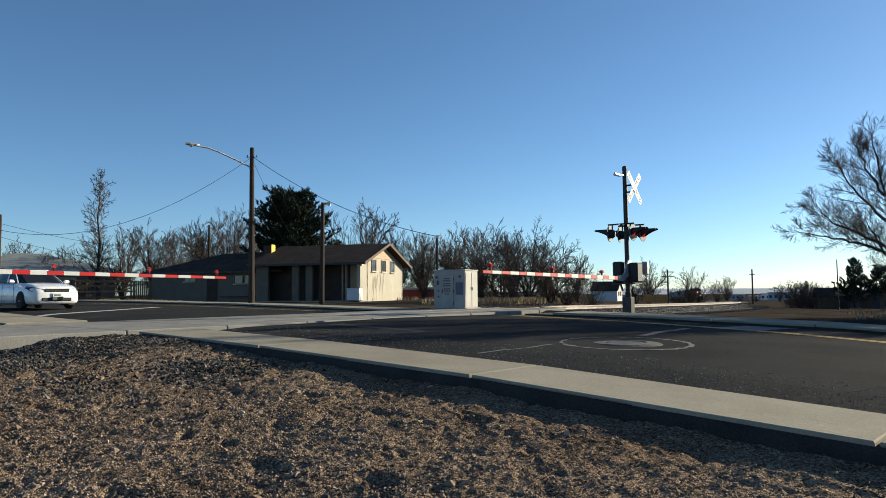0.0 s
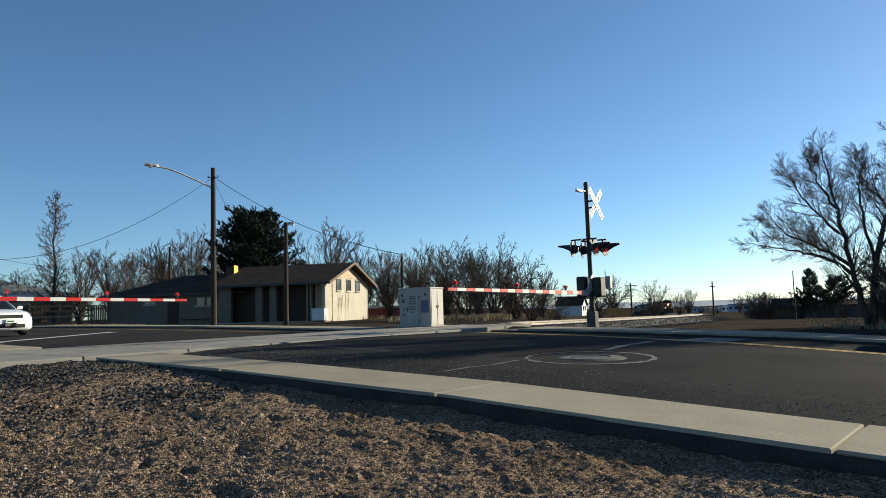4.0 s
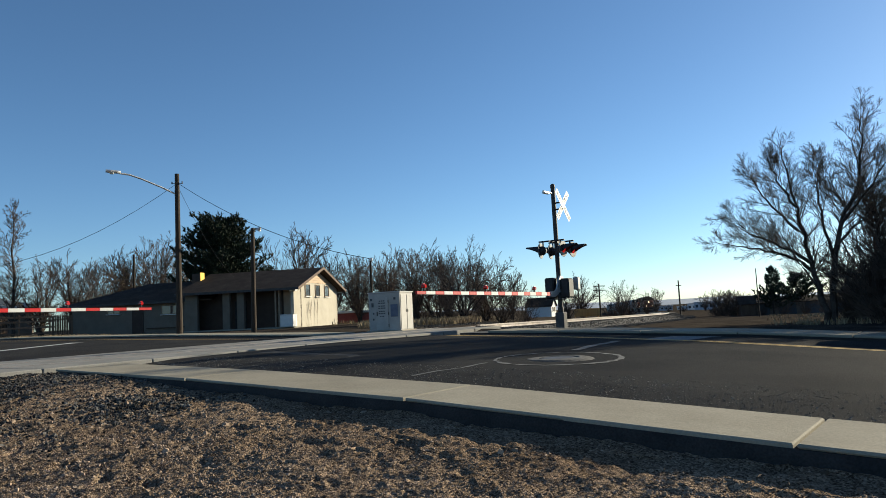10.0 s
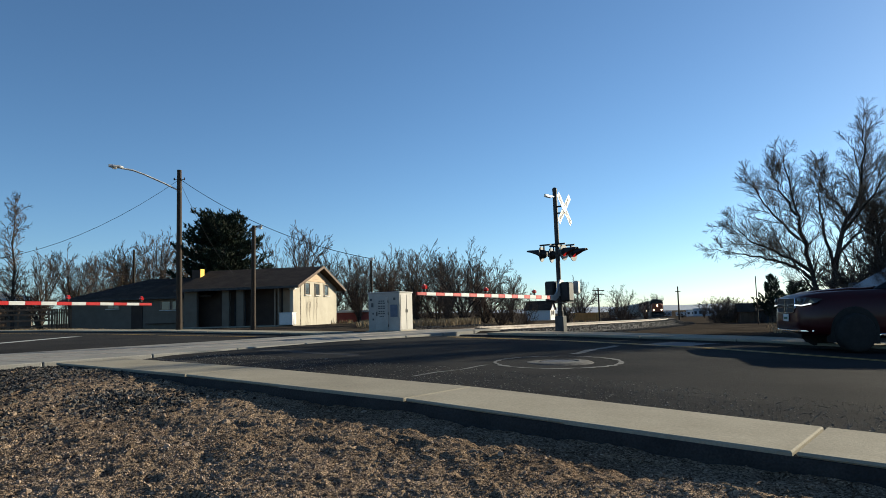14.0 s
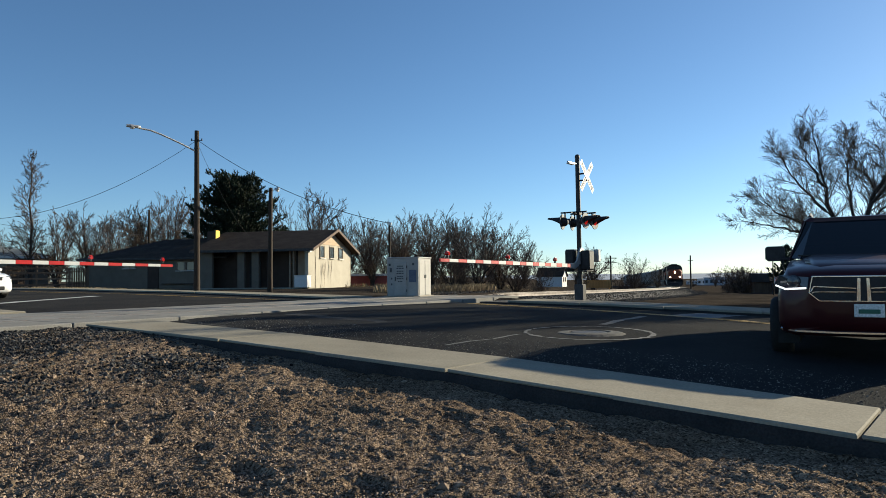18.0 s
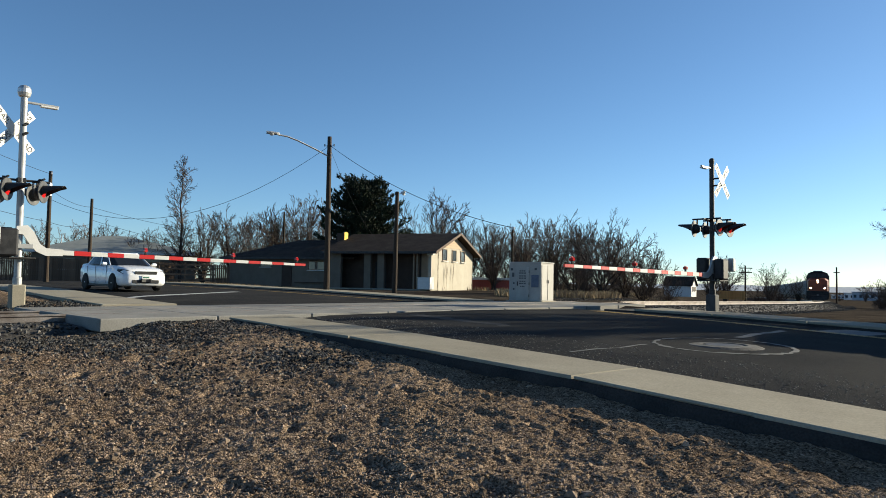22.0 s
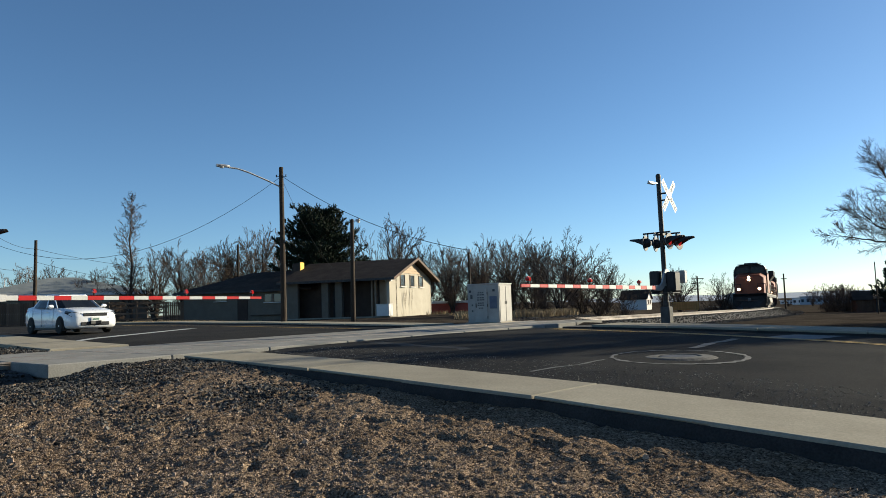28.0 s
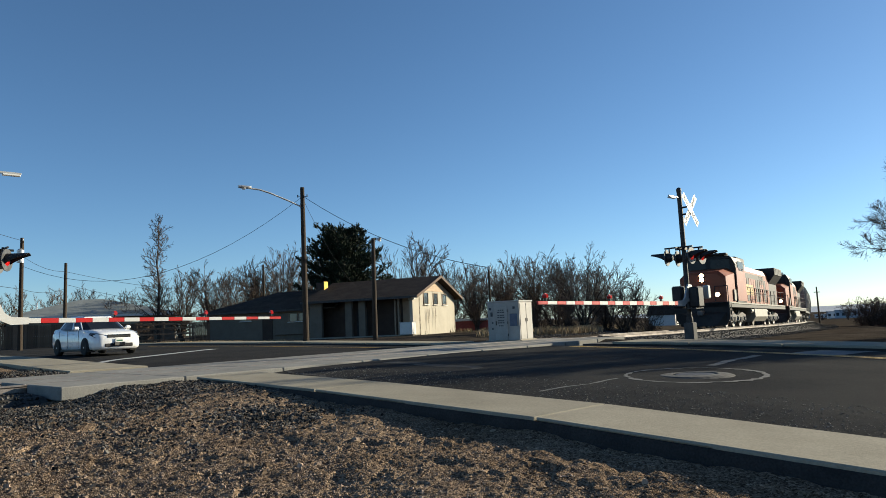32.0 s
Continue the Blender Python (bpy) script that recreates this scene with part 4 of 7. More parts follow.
def wire(a, b, sag, r=0.012, label="black overhead wire between poles"):
    """A sagging wire from a to b."""
    a, b = Vector(a), Vector(b)
    bm = bmesh.new()
    rings = []
    n = 18
    side = (b - a).cross(Vector((0, 0, 1))).normalized()
    for k in range(n + 1):
        t = k / n
        p = a.lerp(b, t) - Vector((0, 0, sag * 4 * t * (1 - t)))
        rings.append([p + side * r * math.cos(j * math.pi / 2) + Vector((0, 0, r * math.sin(j * math.pi / 2))) for j in range(4)])
    loft(bm, rings)
    tagged(part("wire", bm, BLACKM), label, "wire", "overhead wires")


main_pole = wood_pole(15.36, 36.0, 8.1, 0.16, "tall wooden street light pole with a steel lamp arm", -0.2)
mp_ = polar(15.36, 36.0)
mz = ground_at(mp_)
PT = Vector((mp_.x, mp_.y, mz + 8.1))
# lamp arm, in the pole's space; it reaches over the road to the left
arm_dir = (polar(20.1, 34.8) - mp_)
arm_dir.z = 0
arm_dir.normalize()
bm = bmesh.new()
apts = [Vector((0, 0, 7.12)) + arm_dir * 0.12, Vector((0, 0, 7.38)) + arm_dir * 0.8, Vector((0, 0, 7.68)) + arm_dir * 1.7, Vector((0, 0, 7.82)) + arm_dir * 2.25, Vector((0, 0, 7.85)) + arm_dir * 2.75]
pipe(bm, apts, 0.042, 8)
part("lamp_arm", bm, GALV, main_pole, "curved galvanised lamp arm")
bm = bmesh.new()
rot = arm_dir.to_track_quat("X", "Z").to_matrix().to_4x4()
mm = Matrix.Translation(Vector((0, 0, 7.86)) + arm_dir * 3.0) @ rot
loft(bm, [[mm @ Vector((x, y * wd, z)) for y, z in ((-0.10, -0.02), (-0.13, 0.03), (-0.06, 0.10), (0.06, 0.10), (0.13, 0.03), (0.10, -0.02))] for x, wd in ((-0.32, 0.5), (-0.15, 1.0), (0.15, 1.1), (0.32, 0.6))])
part("lamp_head", bm, GALV, main_pole, "grey cobra street lamp head")
bm = bmesh.new()
lathe(bm, [(0.0, -0.10), (0.08, -0.08), (0.12, -0.02), (0.12, 0.0)], 14, mm @ Matrix.Translation((0.05, 0, 0)))
part("lamp_lens", bm, WHITE, main_pole)
for z in (7.02, 7.22):
    bm = bmesh.new()
    lathe(bm, [(0.125, z), (0.13, z + 0.05)], 14)
    part("band", bm, DARKSTEEL, main_pole)
for sgn in (-1, 1):
    bm = bmesh.new()
    tube(bm, (0.08 * sgn, 0, 7.62), (0.24 * sgn, 0, 7.64), 0.016, 0.016, 8)
    lathe(bm, [(0.02, 7.60), (0.035, 7.63), (0.022, 7.67), (0.035, 7.70), (0.012, 7.73)], 10, Matrix.Translation((0.24 * sgn, 0, 0)))
    part("insulator", bm, DARKSTEEL, main_pole)

short_pole = wood_pole(9.9, 37.2, 5.36, 0.14, "short dark wooden pole with a small area light", 0.5)
bm = bmesh.new()
pipe(bm, [Vector((0.05, 0, 5.2)), Vector((0.26, -0.1, 5.3))], 0.02, 6)
part("bracket", bm, GALV, short_pole)
bm = bmesh.new()
lathe(bm, [(0.03, 0.12), (0.06, 0.09), (0.09, 0.0), (0.14, -0.06), (0.12, -0.08), (0.0, -0.08)], 14, Matrix.Translation((0.36, -0.12, 5.3)) @ pose(0, 0, 0, 35, 45, 0))
part("area_light", bm, GALV, short_pole, "pale area light head")

thin = polar(0.55, 29.2)
thin_pole = tagged(empty("service_pole", Matrix.Translation((thin.x, thin.y, 0.0))), "thin dark service pole behind the relay cabinet", "pole", "utility poles")
bm = bmesh.new()
tube(bm, (0, 0, -0.2), (0, 0, 3.02), 0.055, 0.045, 10)
part("shaft", bm, WOODPOLE, thin_pole)
bm = bmesh.new()
box(bm, 0.02, -0.03, 2.95, 0.16, 0.1, 0.12, bevel=0.02)
part("service_head", bm, GALV, thin_pole)

pole2 = wood_pole(35.2, 50.0, 7.15, 0.15, "wooden utility pole with a transformer can", 1.2, -50)
p2 = polar(35.2, 50.0)
bm = bmesh.new()
tube(bm, (0.32, -0.1, 5.6), (0.32, -0.1, 6.35), 0.2, 0.2, 16)
tube(bm, (0.32, -0.1, 6.35), (0.32, -0.1, 6.45), 0.2, 0.08, 16)
part("transformer", bm, GALV, pole2, "grey transformer can")
bm = bmesh.new()
box(bm, 0, 0, 6.85, 1.25, 0.09, 0.1, bevel=0.01)
part("crossarm", bm, WOODPOLE, pole2)
for x in (-0.55, 0.55, 0.0):
    bm = bmesh.new()
    lathe(bm, [(0.03, 6.9), (0.05, 6.95), (0.03, 7.0), (0.045, 7.05), (0.0, 7.08)], 8, Matrix.Translation((x, 0, 0)))
    part("insulator", bm, GALV, pole2)
wood_pole(32.5, 56.0, 6.2, 0.14, "dark wooden utility pole beside the grey house", 0.4)
p3 = polar(32.5, 56.0)
behind = wood_pole(18.55, 70.0, 7.2, 0.14, "distant wooden pole behind the house roof", 0)
p4_ = polar(18.55, 70.0)
far1 = wood_pole(-17.75, 120.0, 5.3, 0.16, "distant utility pole with two crossarms", 0, 20, -1.3)
for z in (4.9, 4.2):
    bm = bmesh.new()
    box(bm, 0, 0, z, 2.4, 0.12, 0.14, bevel=0.01)
    part("crossarm", bm, WOODPOLE, far1)
far2 = wood_pole(-23.78, 150.0, 6.6, 0.18, "distant pale utility pole beside the railway", 0, 30, -2.0)
bm = bmesh.new()
box(bm, 0, 0, 5.6, 1.6, 0.12, 0.14)
part("crossarm", bm, WOODPOLE, far2)
wood_pole(-29.34, 62.0, 3.9, 0.05, "slim grey pole beside the parked truck", 0)
roof_pole = wood_pole(7.9, 75.0, 5.6, 0.1, "pole with a crossarm behind the house", 0, 60)
bm = bmesh.new()
box(bm, 0, 0, 5.35, 1.7, 0.12, 0.14)
part("crossarm", bm, WOODPOLE, roof_pole)

pt2, pt3 = Vector((p2.x + 0.1, p2.y, ground_at(p2) + 6.0)), Vector((p3.x, p3.y, ground_at(p3) + 5.6))
pt2h = Vector((p2.x, p2.y, ground_at(p2) + 7.0))
wire(PT - Vector((0, 0, 0.45)), pt2 + Vector((0, 0, -0.6)), 2.3)
wire(PT - Vector((0, 0, 0.45)), Vector((thin.x, thin.y, 2.98)), 0.55, 0.014)
wire(pt2, pt3, 0.25)
wire(pt3, Vector((p4_.x, p4_.y, 5.0)), 0.7)
wire(pt3 - Vector((0, 0, 0.9)), Vector((p4_.x, p4_.y, 3.9)), 0.9)
wire(pt2 - Vector((0, 0, 2.0)), pt3 - Vector((0, 0, 1.2)), 0.25)
wire(pt2 - Vector((0, 0, 2.0)), pt2 + (pt2 - pt3) * 3 - Vector((0, 0, 2.0)), 0.3)
wire(pt2h, pt2h + (pt2 - pt3) * 3, 0.3)
rp = polar(7.9, 75)
wire(Vector((p4_.x, p4_.y, 5.1)), Vector((rp.x, rp.y, 5.4)), 0.3)
wire(Vector((p4_.x, p4_.y, 4.0)), Vector((rp.x, rp.y, 4.5)), 0.3)
wire(Vector((thin.x, thin.y, 2.3)), polar(-2.4, 28.0, 1.45), 0.05, 0.01)
wire(PT - Vector((0, 0, 0.6)), HOUSE_M @ Vector((6.0, -3.0, 4.0)), 0.5, 0.009)


# ---------------------------------------------------------------- neighbours and fences on the left
def left_house():
    c = polar(30.3, 74)
    top = tagged(empty("neighbour_house", Matrix.Translation((c.x, c.y, 0.35)) @ pose(0, 0, 0, 0, 0, 24)), "low grey house with a pale hipped metal roof", "house")
    wl, wd, e, r = 14.5, 9.0, 2.4, 4.15
    bm = bmesh.new()
    box(bm, 0, 0, e / 2, wl - 1, wd - 1, e)
    part("wall", bm, GREYWALL, top)
    bm = bmesh.new()
    o = [(-wl / 2, -wd / 2), (wl / 2, -wd / 2), (wl / 2, wd / 2), (-wl / 2, wd / 2)]
    lo = [bm.verts.new((x, y, e - 0.05)) for x, y in o]
    mid = [bm.verts.new((x, y, e + 0.12)) for x, y in o]
    ra, rb = bm.verts.new((-1.6, 0, r)), bm.verts.new((0.4, 0, r))
    bm.faces.new(lo[::-1])
    for i in range(4):
        j = (i + 1) % 4
        bm.faces.new((lo[i], lo[j], mid[j], mid[i]))
    bm.faces.new((mid[0], mid[1], rb, ra))
    bm.faces.new((mid[1], mid[2], rb))
    bm.faces.new((mid[2], mid[3], ra, rb))
    bm.faces.new((mid[3], mid[0], ra))
    bmesh.ops.recalc_face_normals(bm, faces=bm.faces)
    part("roof", bm, mat("pale_roof", (0.1725, 0.1875, 0.18), (0.2325, 0.2475, 0.24), 1, 0.7, fine=0.1), top, "pale grey green roof")
    bm = bmesh.new()
    box(bm, 0, -wd / 2 - 0.03, e + 0.03, wl + 0.1, 0.06, 0.2)
    part("fascia", bm, WHITE, top)
    for x in (-4, -1, 3):
        window(top, Matrix.Translation((x, -wd / 2 + 0.45, 1.4)), 1.3, 1.0, 2)
    bm = bmesh.new()
    tube(bm, (-5, -1, 2.6), (-5, -1, 3.9), 0.05, 0.05, 8)
    part("vent_pipe", bm, GALV, top)


left_house()
FENCE = mat("fence_wood", (0.10, 0.062, 0.040), (0.18, 0.122, 0.080), 1.2, 0.9, stretch=(3, 3, 0.5), fine=0.3, per=0.3)
FENCEO = mat("new_fence_wood", (0.42, 0.22, 0.07), (0.52, 0.29, 0.10), 1.2, 0.9, fine=0.2, per=0.15)


def plank_fence(a, b, h, material, label, board=0.14, za=None):
    """Upright boards on two rails, from a to b."""
    a, b = Vector(a), Vector(b)
    top = tagged(empty("fence", Matrix.Translation(a)), label, "fence", "fences")
    d = (b - a)
    L = Vector((d.x, d.y, 0)).length
    ang = math.atan2(d.y, d.x)
    n = max(2, int(L / board))
    me = None
    rot = pose(0, 0, 0, 0, 0, math.degrees(ang))
    rnd = random.Random(int(L * 10))
    for k in range(min(n, 150)):
        if me is None:
            bm = bmesh.new()
            box(bm, 0, 0, h / 2, board * 0.93, 0.025, h, bevel=0.006)
            ob = part("board", bm, material, top)
            me = ob.data
        else:
            ob = new("board", me)
            ob.parent = top
        ob.matrix_basis = rot @ Matrix.Translation(((k + 0.5) * L / n, 0, d.z * k / n + rnd.uniform(-0.04, 0.02)))
    for z in (0.3, h - 0.3):
        bm = bmesh.new()
        box(bm, L / 2, 0.04, z, L, 0.05, 0.09, rot)
        part("fence_rail", bm, material, top)
    for k in range(int(L / 2.4) + 1):
        bm = bmesh.new()
        box(bm, min(L, k * 2.4), 0.09, h / 2 - 0.1, 0.09, 0.09, h + 0.1, rot)
        part("fence_post", bm, material, top)


plank_fence(polar(47, 62, 0.3), polar(32.0, 60, 0.3), 1.65, FENCE, "weathered brown board fence")
plank_fence(polar(31.5, 60, 0.3), polar(26.6, 63, 0.28), 1.6, FENCE, "weathered brown board fence behind the car")
plank_fence(polar(23.9, 60, 0.25), polar(22.6, 60, 0.25), 1.5, FENCE, "short grey board fence beside the house wing")


def rail_fence(a, b, h, label):
    a, b = Vector(a), Vector(b)
    top = tagged(empty("rail_fence", Matrix.Translation(a)), label, "fence", "fences")
    d = b - a
    L = d.length
    rot = pose(0, 0, 0, 0, 0, math.degrees(math.atan2(d.y, d.x)))
    for k in range(int(L / 1.8) + 1):
        bm = bmesh.new()
        box(bm, min(k * 1.8, L), 0, h / 2, 0.12, 0.12, h + 0.1, rot, bevel=0.01)
        part("post", bm, FENCE, top)
    for z in (0.25, 0.65, 1.05, 1.35):
        bm = bmesh.new()
        box(bm, L / 2, -0.07, z, L, 0.04, 0.12, rot, bevel=0.005)
        part("rail_board", bm, FENCE, top)


rail_fence(polar(27.8, 55, 0.25), polar(23.7, 55, 0.22), 1.45, "dark wooden rail fence")
plank_fence(polar(-15.7, 100, -0.95), polar(-17.7, 96, -0.95), 1.05, FENCEO, "fresh orange board fence beside the railway")


def white_house():
    c = polar(-13.1, 110)
    top = tagged(empty("small_house", Matrix.Translation((c.x, c.y, -0.95)) @ pose(0, 0, 0, 0, 0, 58)), "small white house with a steep gable", "house")
    bm = bmesh.new()
    prism(bm, [(-1.15, 0), (1.15, 0), (1.15, 1.7), (0, 2.85), (-1.15, 1.7)], -2, 2, Matrix(((1, 0, 0, 0), (0, 0, 1, 0), (0, 1, 0, 0), (0, 0, 0, 1))))
    part("wall", bm, WHITE, top, "white painted walls")
    for x in (-0.45, 0.45):
        window(top, Matrix.Translation((x, -2.02, 1.15)), 0.35, 0.6, 1)
    for s in (-1, 1):
        bm = bmesh.new()
        loft(bm, [[Vector((0, y, 2.9)), Vector((s * 1.35, y, 1.55)), Vector((s * 1.35, y, 1.65)), Vector((0, y, 3.0))] for y in (-2.2, 2.2)])
        part("roof", bm, SHINGLE, top)
    bm = bmesh.new()
    box(bm, 1.9, 0.3, 0.8, 1.4, 2.5, 1.6)
    part("annex", bm, WHITE, top)


white_house()

# long low building with a pale roof edge behind the brush
c = polar(2.0, 66)
lowb = tagged(empty("low_building", Matrix.Translation((c.x, c.y, 0)) @ pose(0, 0, 0, 0, 0, 2)), "low red building with a white roof edge behind brush", "building")
bm = bmesh.new()
box(bm, 0, 0, 0.45, 7.0, 3, 0.9)
part("wall", bm, mat("red_wall", (0.25, 0.06, 0.05), (0.32, 0.09, 0.07), 2, 0.8), lowb)
bm = bmesh.new()
box(bm, 0, 0, 1.0, 7.3, 3.3, 0.2, bevel=0.02)
part("roof", bm, WHITE, lowb)

# right: sheds and parked pickup beyond the dirt lot
c = polar(-32.4, 84)
shed = tagged(empty("shed", Matrix.Translation((c.x, c.y, ground_at(c) - 0.1)) @ pose(0, 0, 0, 0, 0, -30)), "long grey metal shed with a shallow roof", "shed")
bm = bmesh.new()
box(bm, 0, 0, 0.75, 9.0, 4, 1.5)
part("wall", bm, mat("shed_metal", (0.05, 0.057, 0.068), (0.075, 0.083, 0.095), 2, 0.6, stretch=(8, 8, 0.3)), shed)
bm = bmesh.new()
loft(bm, [[Vector((x, -2.3, 1.45)), Vector((x, 0, 2.0)), Vector((x, 2.3, 1.45)), Vector((x, 2.3, 1.35)), Vector((x, -2.3, 1.35))] for x in (-4.7, 4.7)])
part("roof", bm, SHINGLE, shed)
for x in (-3, -0.5, 2):
    bm = bmesh.new()
    box(bm, x, -2.02, 0.7, 0.8, 0.05, 1.3)
    part("shed_door", bm, GREYWALL, shed)
c = polar(-29.3, 88)
shed2 = tagged(empty("shed", Matrix.Translation((c.x, c.y, ground_at(c) - 0.1)) @ pose(0, 0, 0, 0, 0, -20)), "small brown shed with a pitched roof", "shed")
bm = bmesh.new()
box(bm, 0, 0, 0.7, 4.0, 3, 1.4)
part("wall", bm, FENCE, shed2)
bm = bmesh.new()
loft(bm, [[Vector((x, -1.8, 1.35)), Vector((x, 0, 2.3)), Vector((x, 1.8, 1.35))] for x in (-2.3, 2.3)])
part("roof", bm, SHINGLE, shed2)

# far town on the horizon
# Distance haze is put into these pale blue wall colours.
HAZE = mat("far_wall", (0.30, 0.33, 0.38), (0.40, 0.43, 0.48), 0.05, 0.9)
HAZE2 = mat("far_wall_pale", (0.55, 0.58, 0.62), (0.62, 0.65, 0.68), 0.05, 0.9)
rnd = random.Random(4)
for k, (az, w, h, pale) in enumerate(((-25.6, 9, 3.4, 0), (-24.9, 7, 3.0, 1), (-26.4, 12, 3.6, 0), (-27.4, 9, 2.6, 0), (-22.6, 8, 2.4, 0), (-24.2, 9, 1.8, 1), (-28.6, 10, 2.8, 0))):
    c = polar(az, 330 + 12 * k)
    b = tagged(empty("warehouse", Matrix.Translation((c.x, c.y, ground_at(c) - 0.2)) @ pose(0, 0, 0, 0, 0, az)), "distant pale industrial building, haze put into its colour", "building", "distant buildings")
    bm = bmesh.new()
    box(bm, 0, 0, h / 2, w, 8, h)
    part("wall", bm, HAZE2 if pale else HAZE, b)
    bm = bmesh.new()
    box(bm, 0, 0, h + 0.15, w + 0.6, 8.6, 0.3)
    part("roof", bm, HAZE, b)
    for j in range(int(w / 2)):
        bm = bmesh.new()
        box(bm, -w / 2 + 1 + j * 2, -4.03, h * 0.55, 1.0, 0.05, h * 0.35)
        part("window", bm, GLASS, b)
bm = bmesh.new()
prev = None
for k in range(61):
    az = -50 + k * 1.0
    hh = 3 + 6 * noise.noise(Vector((k * 0.13, 2, 0))) + 4 * noise.noise(Vector((k * 0.6, 7, 0)))
    p = polar(az, 1500)
    q = polar(az, 1750)
    ring = [bm.verts.new((p.x, p.y, -22)), bm.verts.new((q.x, q.y, max(3, hh))), bm.verts.new((q.x * 1.1, q.y * 1.1, -22))]
    if prev:
        for i in range(2):
            bm.faces.new((prev[i], prev[i + 1], ring[i + 1], ring[i]))
    prev = ring
bmesh.ops.recalc_face_normals(bm, faces=bm.faces)
# The hills' blue grey holds their haze as well.
tagged(part("backdrop", bm, mat("far_hills", (0.30, 0.34, 0.40), (0.34, 0.38, 0.44), 0.01, 1.0)), "low blue hills on the horizon, haze put into their colour", "hills", kind="structure")

# ---------------------------------------------------------------- marks, patches and covers on the road
def zroad(u, n):
    """Height of the asphalt at a place."""
    pts = [(NEAR_OUT - 0.05, -0.10), (NEAR_OUT + 1.2, -0.03), (12.5, 0.0), (FAR_IN - 0.5, -0.06), (FAR_IN + 0.05, -0.10)]
    k = pts[0][1]
    for (a, za), (b, zb) in zip(pts[:-1], pts[1:]):
        if a <= n <= b:
            k = za + (zb - za) * (n - a) / (b - a)
    return zr(u) + k


def painted(name, line, width, material, label, category="road marking", lift=0.006, wob=0.0, seed=1):
    """A strip laid on the asphalt along (u, n) points."""
    bm = bmesh.new()
    rnd = random.Random(seed)
    pts = []
    for (u0, n0), (u1, n1) in zip(line[:-1], line[1:]):
        m = max(2, int(math.hypot(u1 - u0, n1 - n0) / 0.35))
        pts += [(u0 + (u1 - u0) * k / m, n0 + (n1 - n0) * k / m) for k in range(m)]
    pts.append(line[-1])
    prev = None
    for i, (u, n) in enumerate(pts):
        a, b = pts[max(0, i - 1)], pts[min(len(pts) - 1, i + 1)]
        d = Vector((b[0] - a[0], b[1] - a[1])).normalized()
        w1, w2 = (width / 2 + rnd.uniform(-wob, wob) for _ in range(2))
        pair = []
        for s, w in ((1, w1), (-1, w2)):
            uu, nn = u - d.y * w * s, n + d.x * w * s
            pair.append(bm.verts.new(RU * uu + RN * nn + Vector((0, 0, zroad(uu, nn) + lift))))
        if prev:
            bm.faces.new((prev[0], prev[1], pair[1], pair[0]))
        prev = pair
    bmesh.ops.recalc_face_normals(bm, faces=bm.faces)
    return tagged(part(name, bm, material), label, category, kind="structure")


for off in (-0.11, 0.11):
    painted("yellow_line", [(-30, 9.9 + off), (-12, 12.35 + off), (1.07, 14.2 + off), (7.73, 15.7 + off), (12.6, 16.5 + off)], 0.12, YELLOW, "worn yellow centre line", wob=0.012)
painted("yellow_line", [(19, 15.9), (40, 14.6)], 0.14, YELLOW, "faded yellow centre line beyond the track", wob=0.02)
painted("stop_line", [(23.6, 6.8), (27.8, 12.8)], 0.42, WHITEP, "worn white stop line", wob=0.03)
SEAL = mat("seal_line", (0.075, 0.075, 0.075), (0.14, 0.138, 0.135), 3, 0.85, fine=0.3, fscale=50)
PATCHM = mat("asphalt_patch", (0.042, 0.042, 0.043), (0.066, 0.065, 0.063), 1.2, 0.9, bump=0.4, bscale=80, fine=0.3, fscale=60, spec=0.05)
COVER = mat("cover_collar", (0.035, 0.034, 0.033), (0.10, 0.097, 0.093), 9, 0.9, bump=0.6, bscale=20, fine=0.3)
PALEPATCH = mat("pale_patch", (0.075, 0.077, 0.082), (0.14, 0.143, 0.15), 2.5, 0.8, bump=0.3, bscale=60, fine=0.25, fscale=50)
MC = (5.55, 10.15)
painted("seal_ring", [(MC[0] + 0.97 * math.cos(a * math.pi / 18), MC[1] + 1.10 * math.sin(a * math.pi / 18)) for a in range(37)], 0.08, SEAL, "pale ring around a patched manhole", wob=0.035)
painted("seal_line", [(6.24, 9.1), (6.2, 8.7), (6.15, 8.3), (6.3, 7.4)], 0.06, SEAL, "pale crack seal line", wob=0.02)
painted("seal_line", [(6.0, 11.6), (6.25, 13.0), (6.43, 14.5)], 0.16, SEAL, "pale crack seal line", wob=0.03)
painted("asphalt_patch", [(5.75, 15.2), (5.6, 17.3)], 1.05, PALEPATCH, "pale rectangular road patch", wob=0.04, lift=0.005)
painted("asphalt_patch", [(12.6, 8.6), (9.4, 8.2)], 2.6, PATCHM, "lighter asphalt patch beside the crossing", wob=0.1, lift=0.004)
bm = bmesh.new()
mc = RU * MC[0] + RN * MC[1]
mc.z = zroad(*MC)
collar = tagged(empty("manhole", Matrix.Translation(mc)), "rough manhole cover in a broken collar", "manhole", kind="structure")
lathe(bm, [(0.30, 0.0), (0.34, 0.02), (0.50, 0.012), (0.62, -0.03)], 26)
part("collar_ring", bm, COVER, collar)
bm = bmesh.new()
lathe(bm, [(0.0, 0.014), (0.27, 0.014), (0.295, 0.0)], 26)
part("cover", bm, DARKSTEEL, collar, "iron manhole cover")
# dark gutter seam beside the near sidewalk
painted("gutter", [(-28, NEAR_OUT + 0.16), (12.4, NEAR_OUT + 0.16)], 0.26, COVER, "dusty gravel gutter along the sidewalk", category="gutter", wob=0.06, lift=0.004)


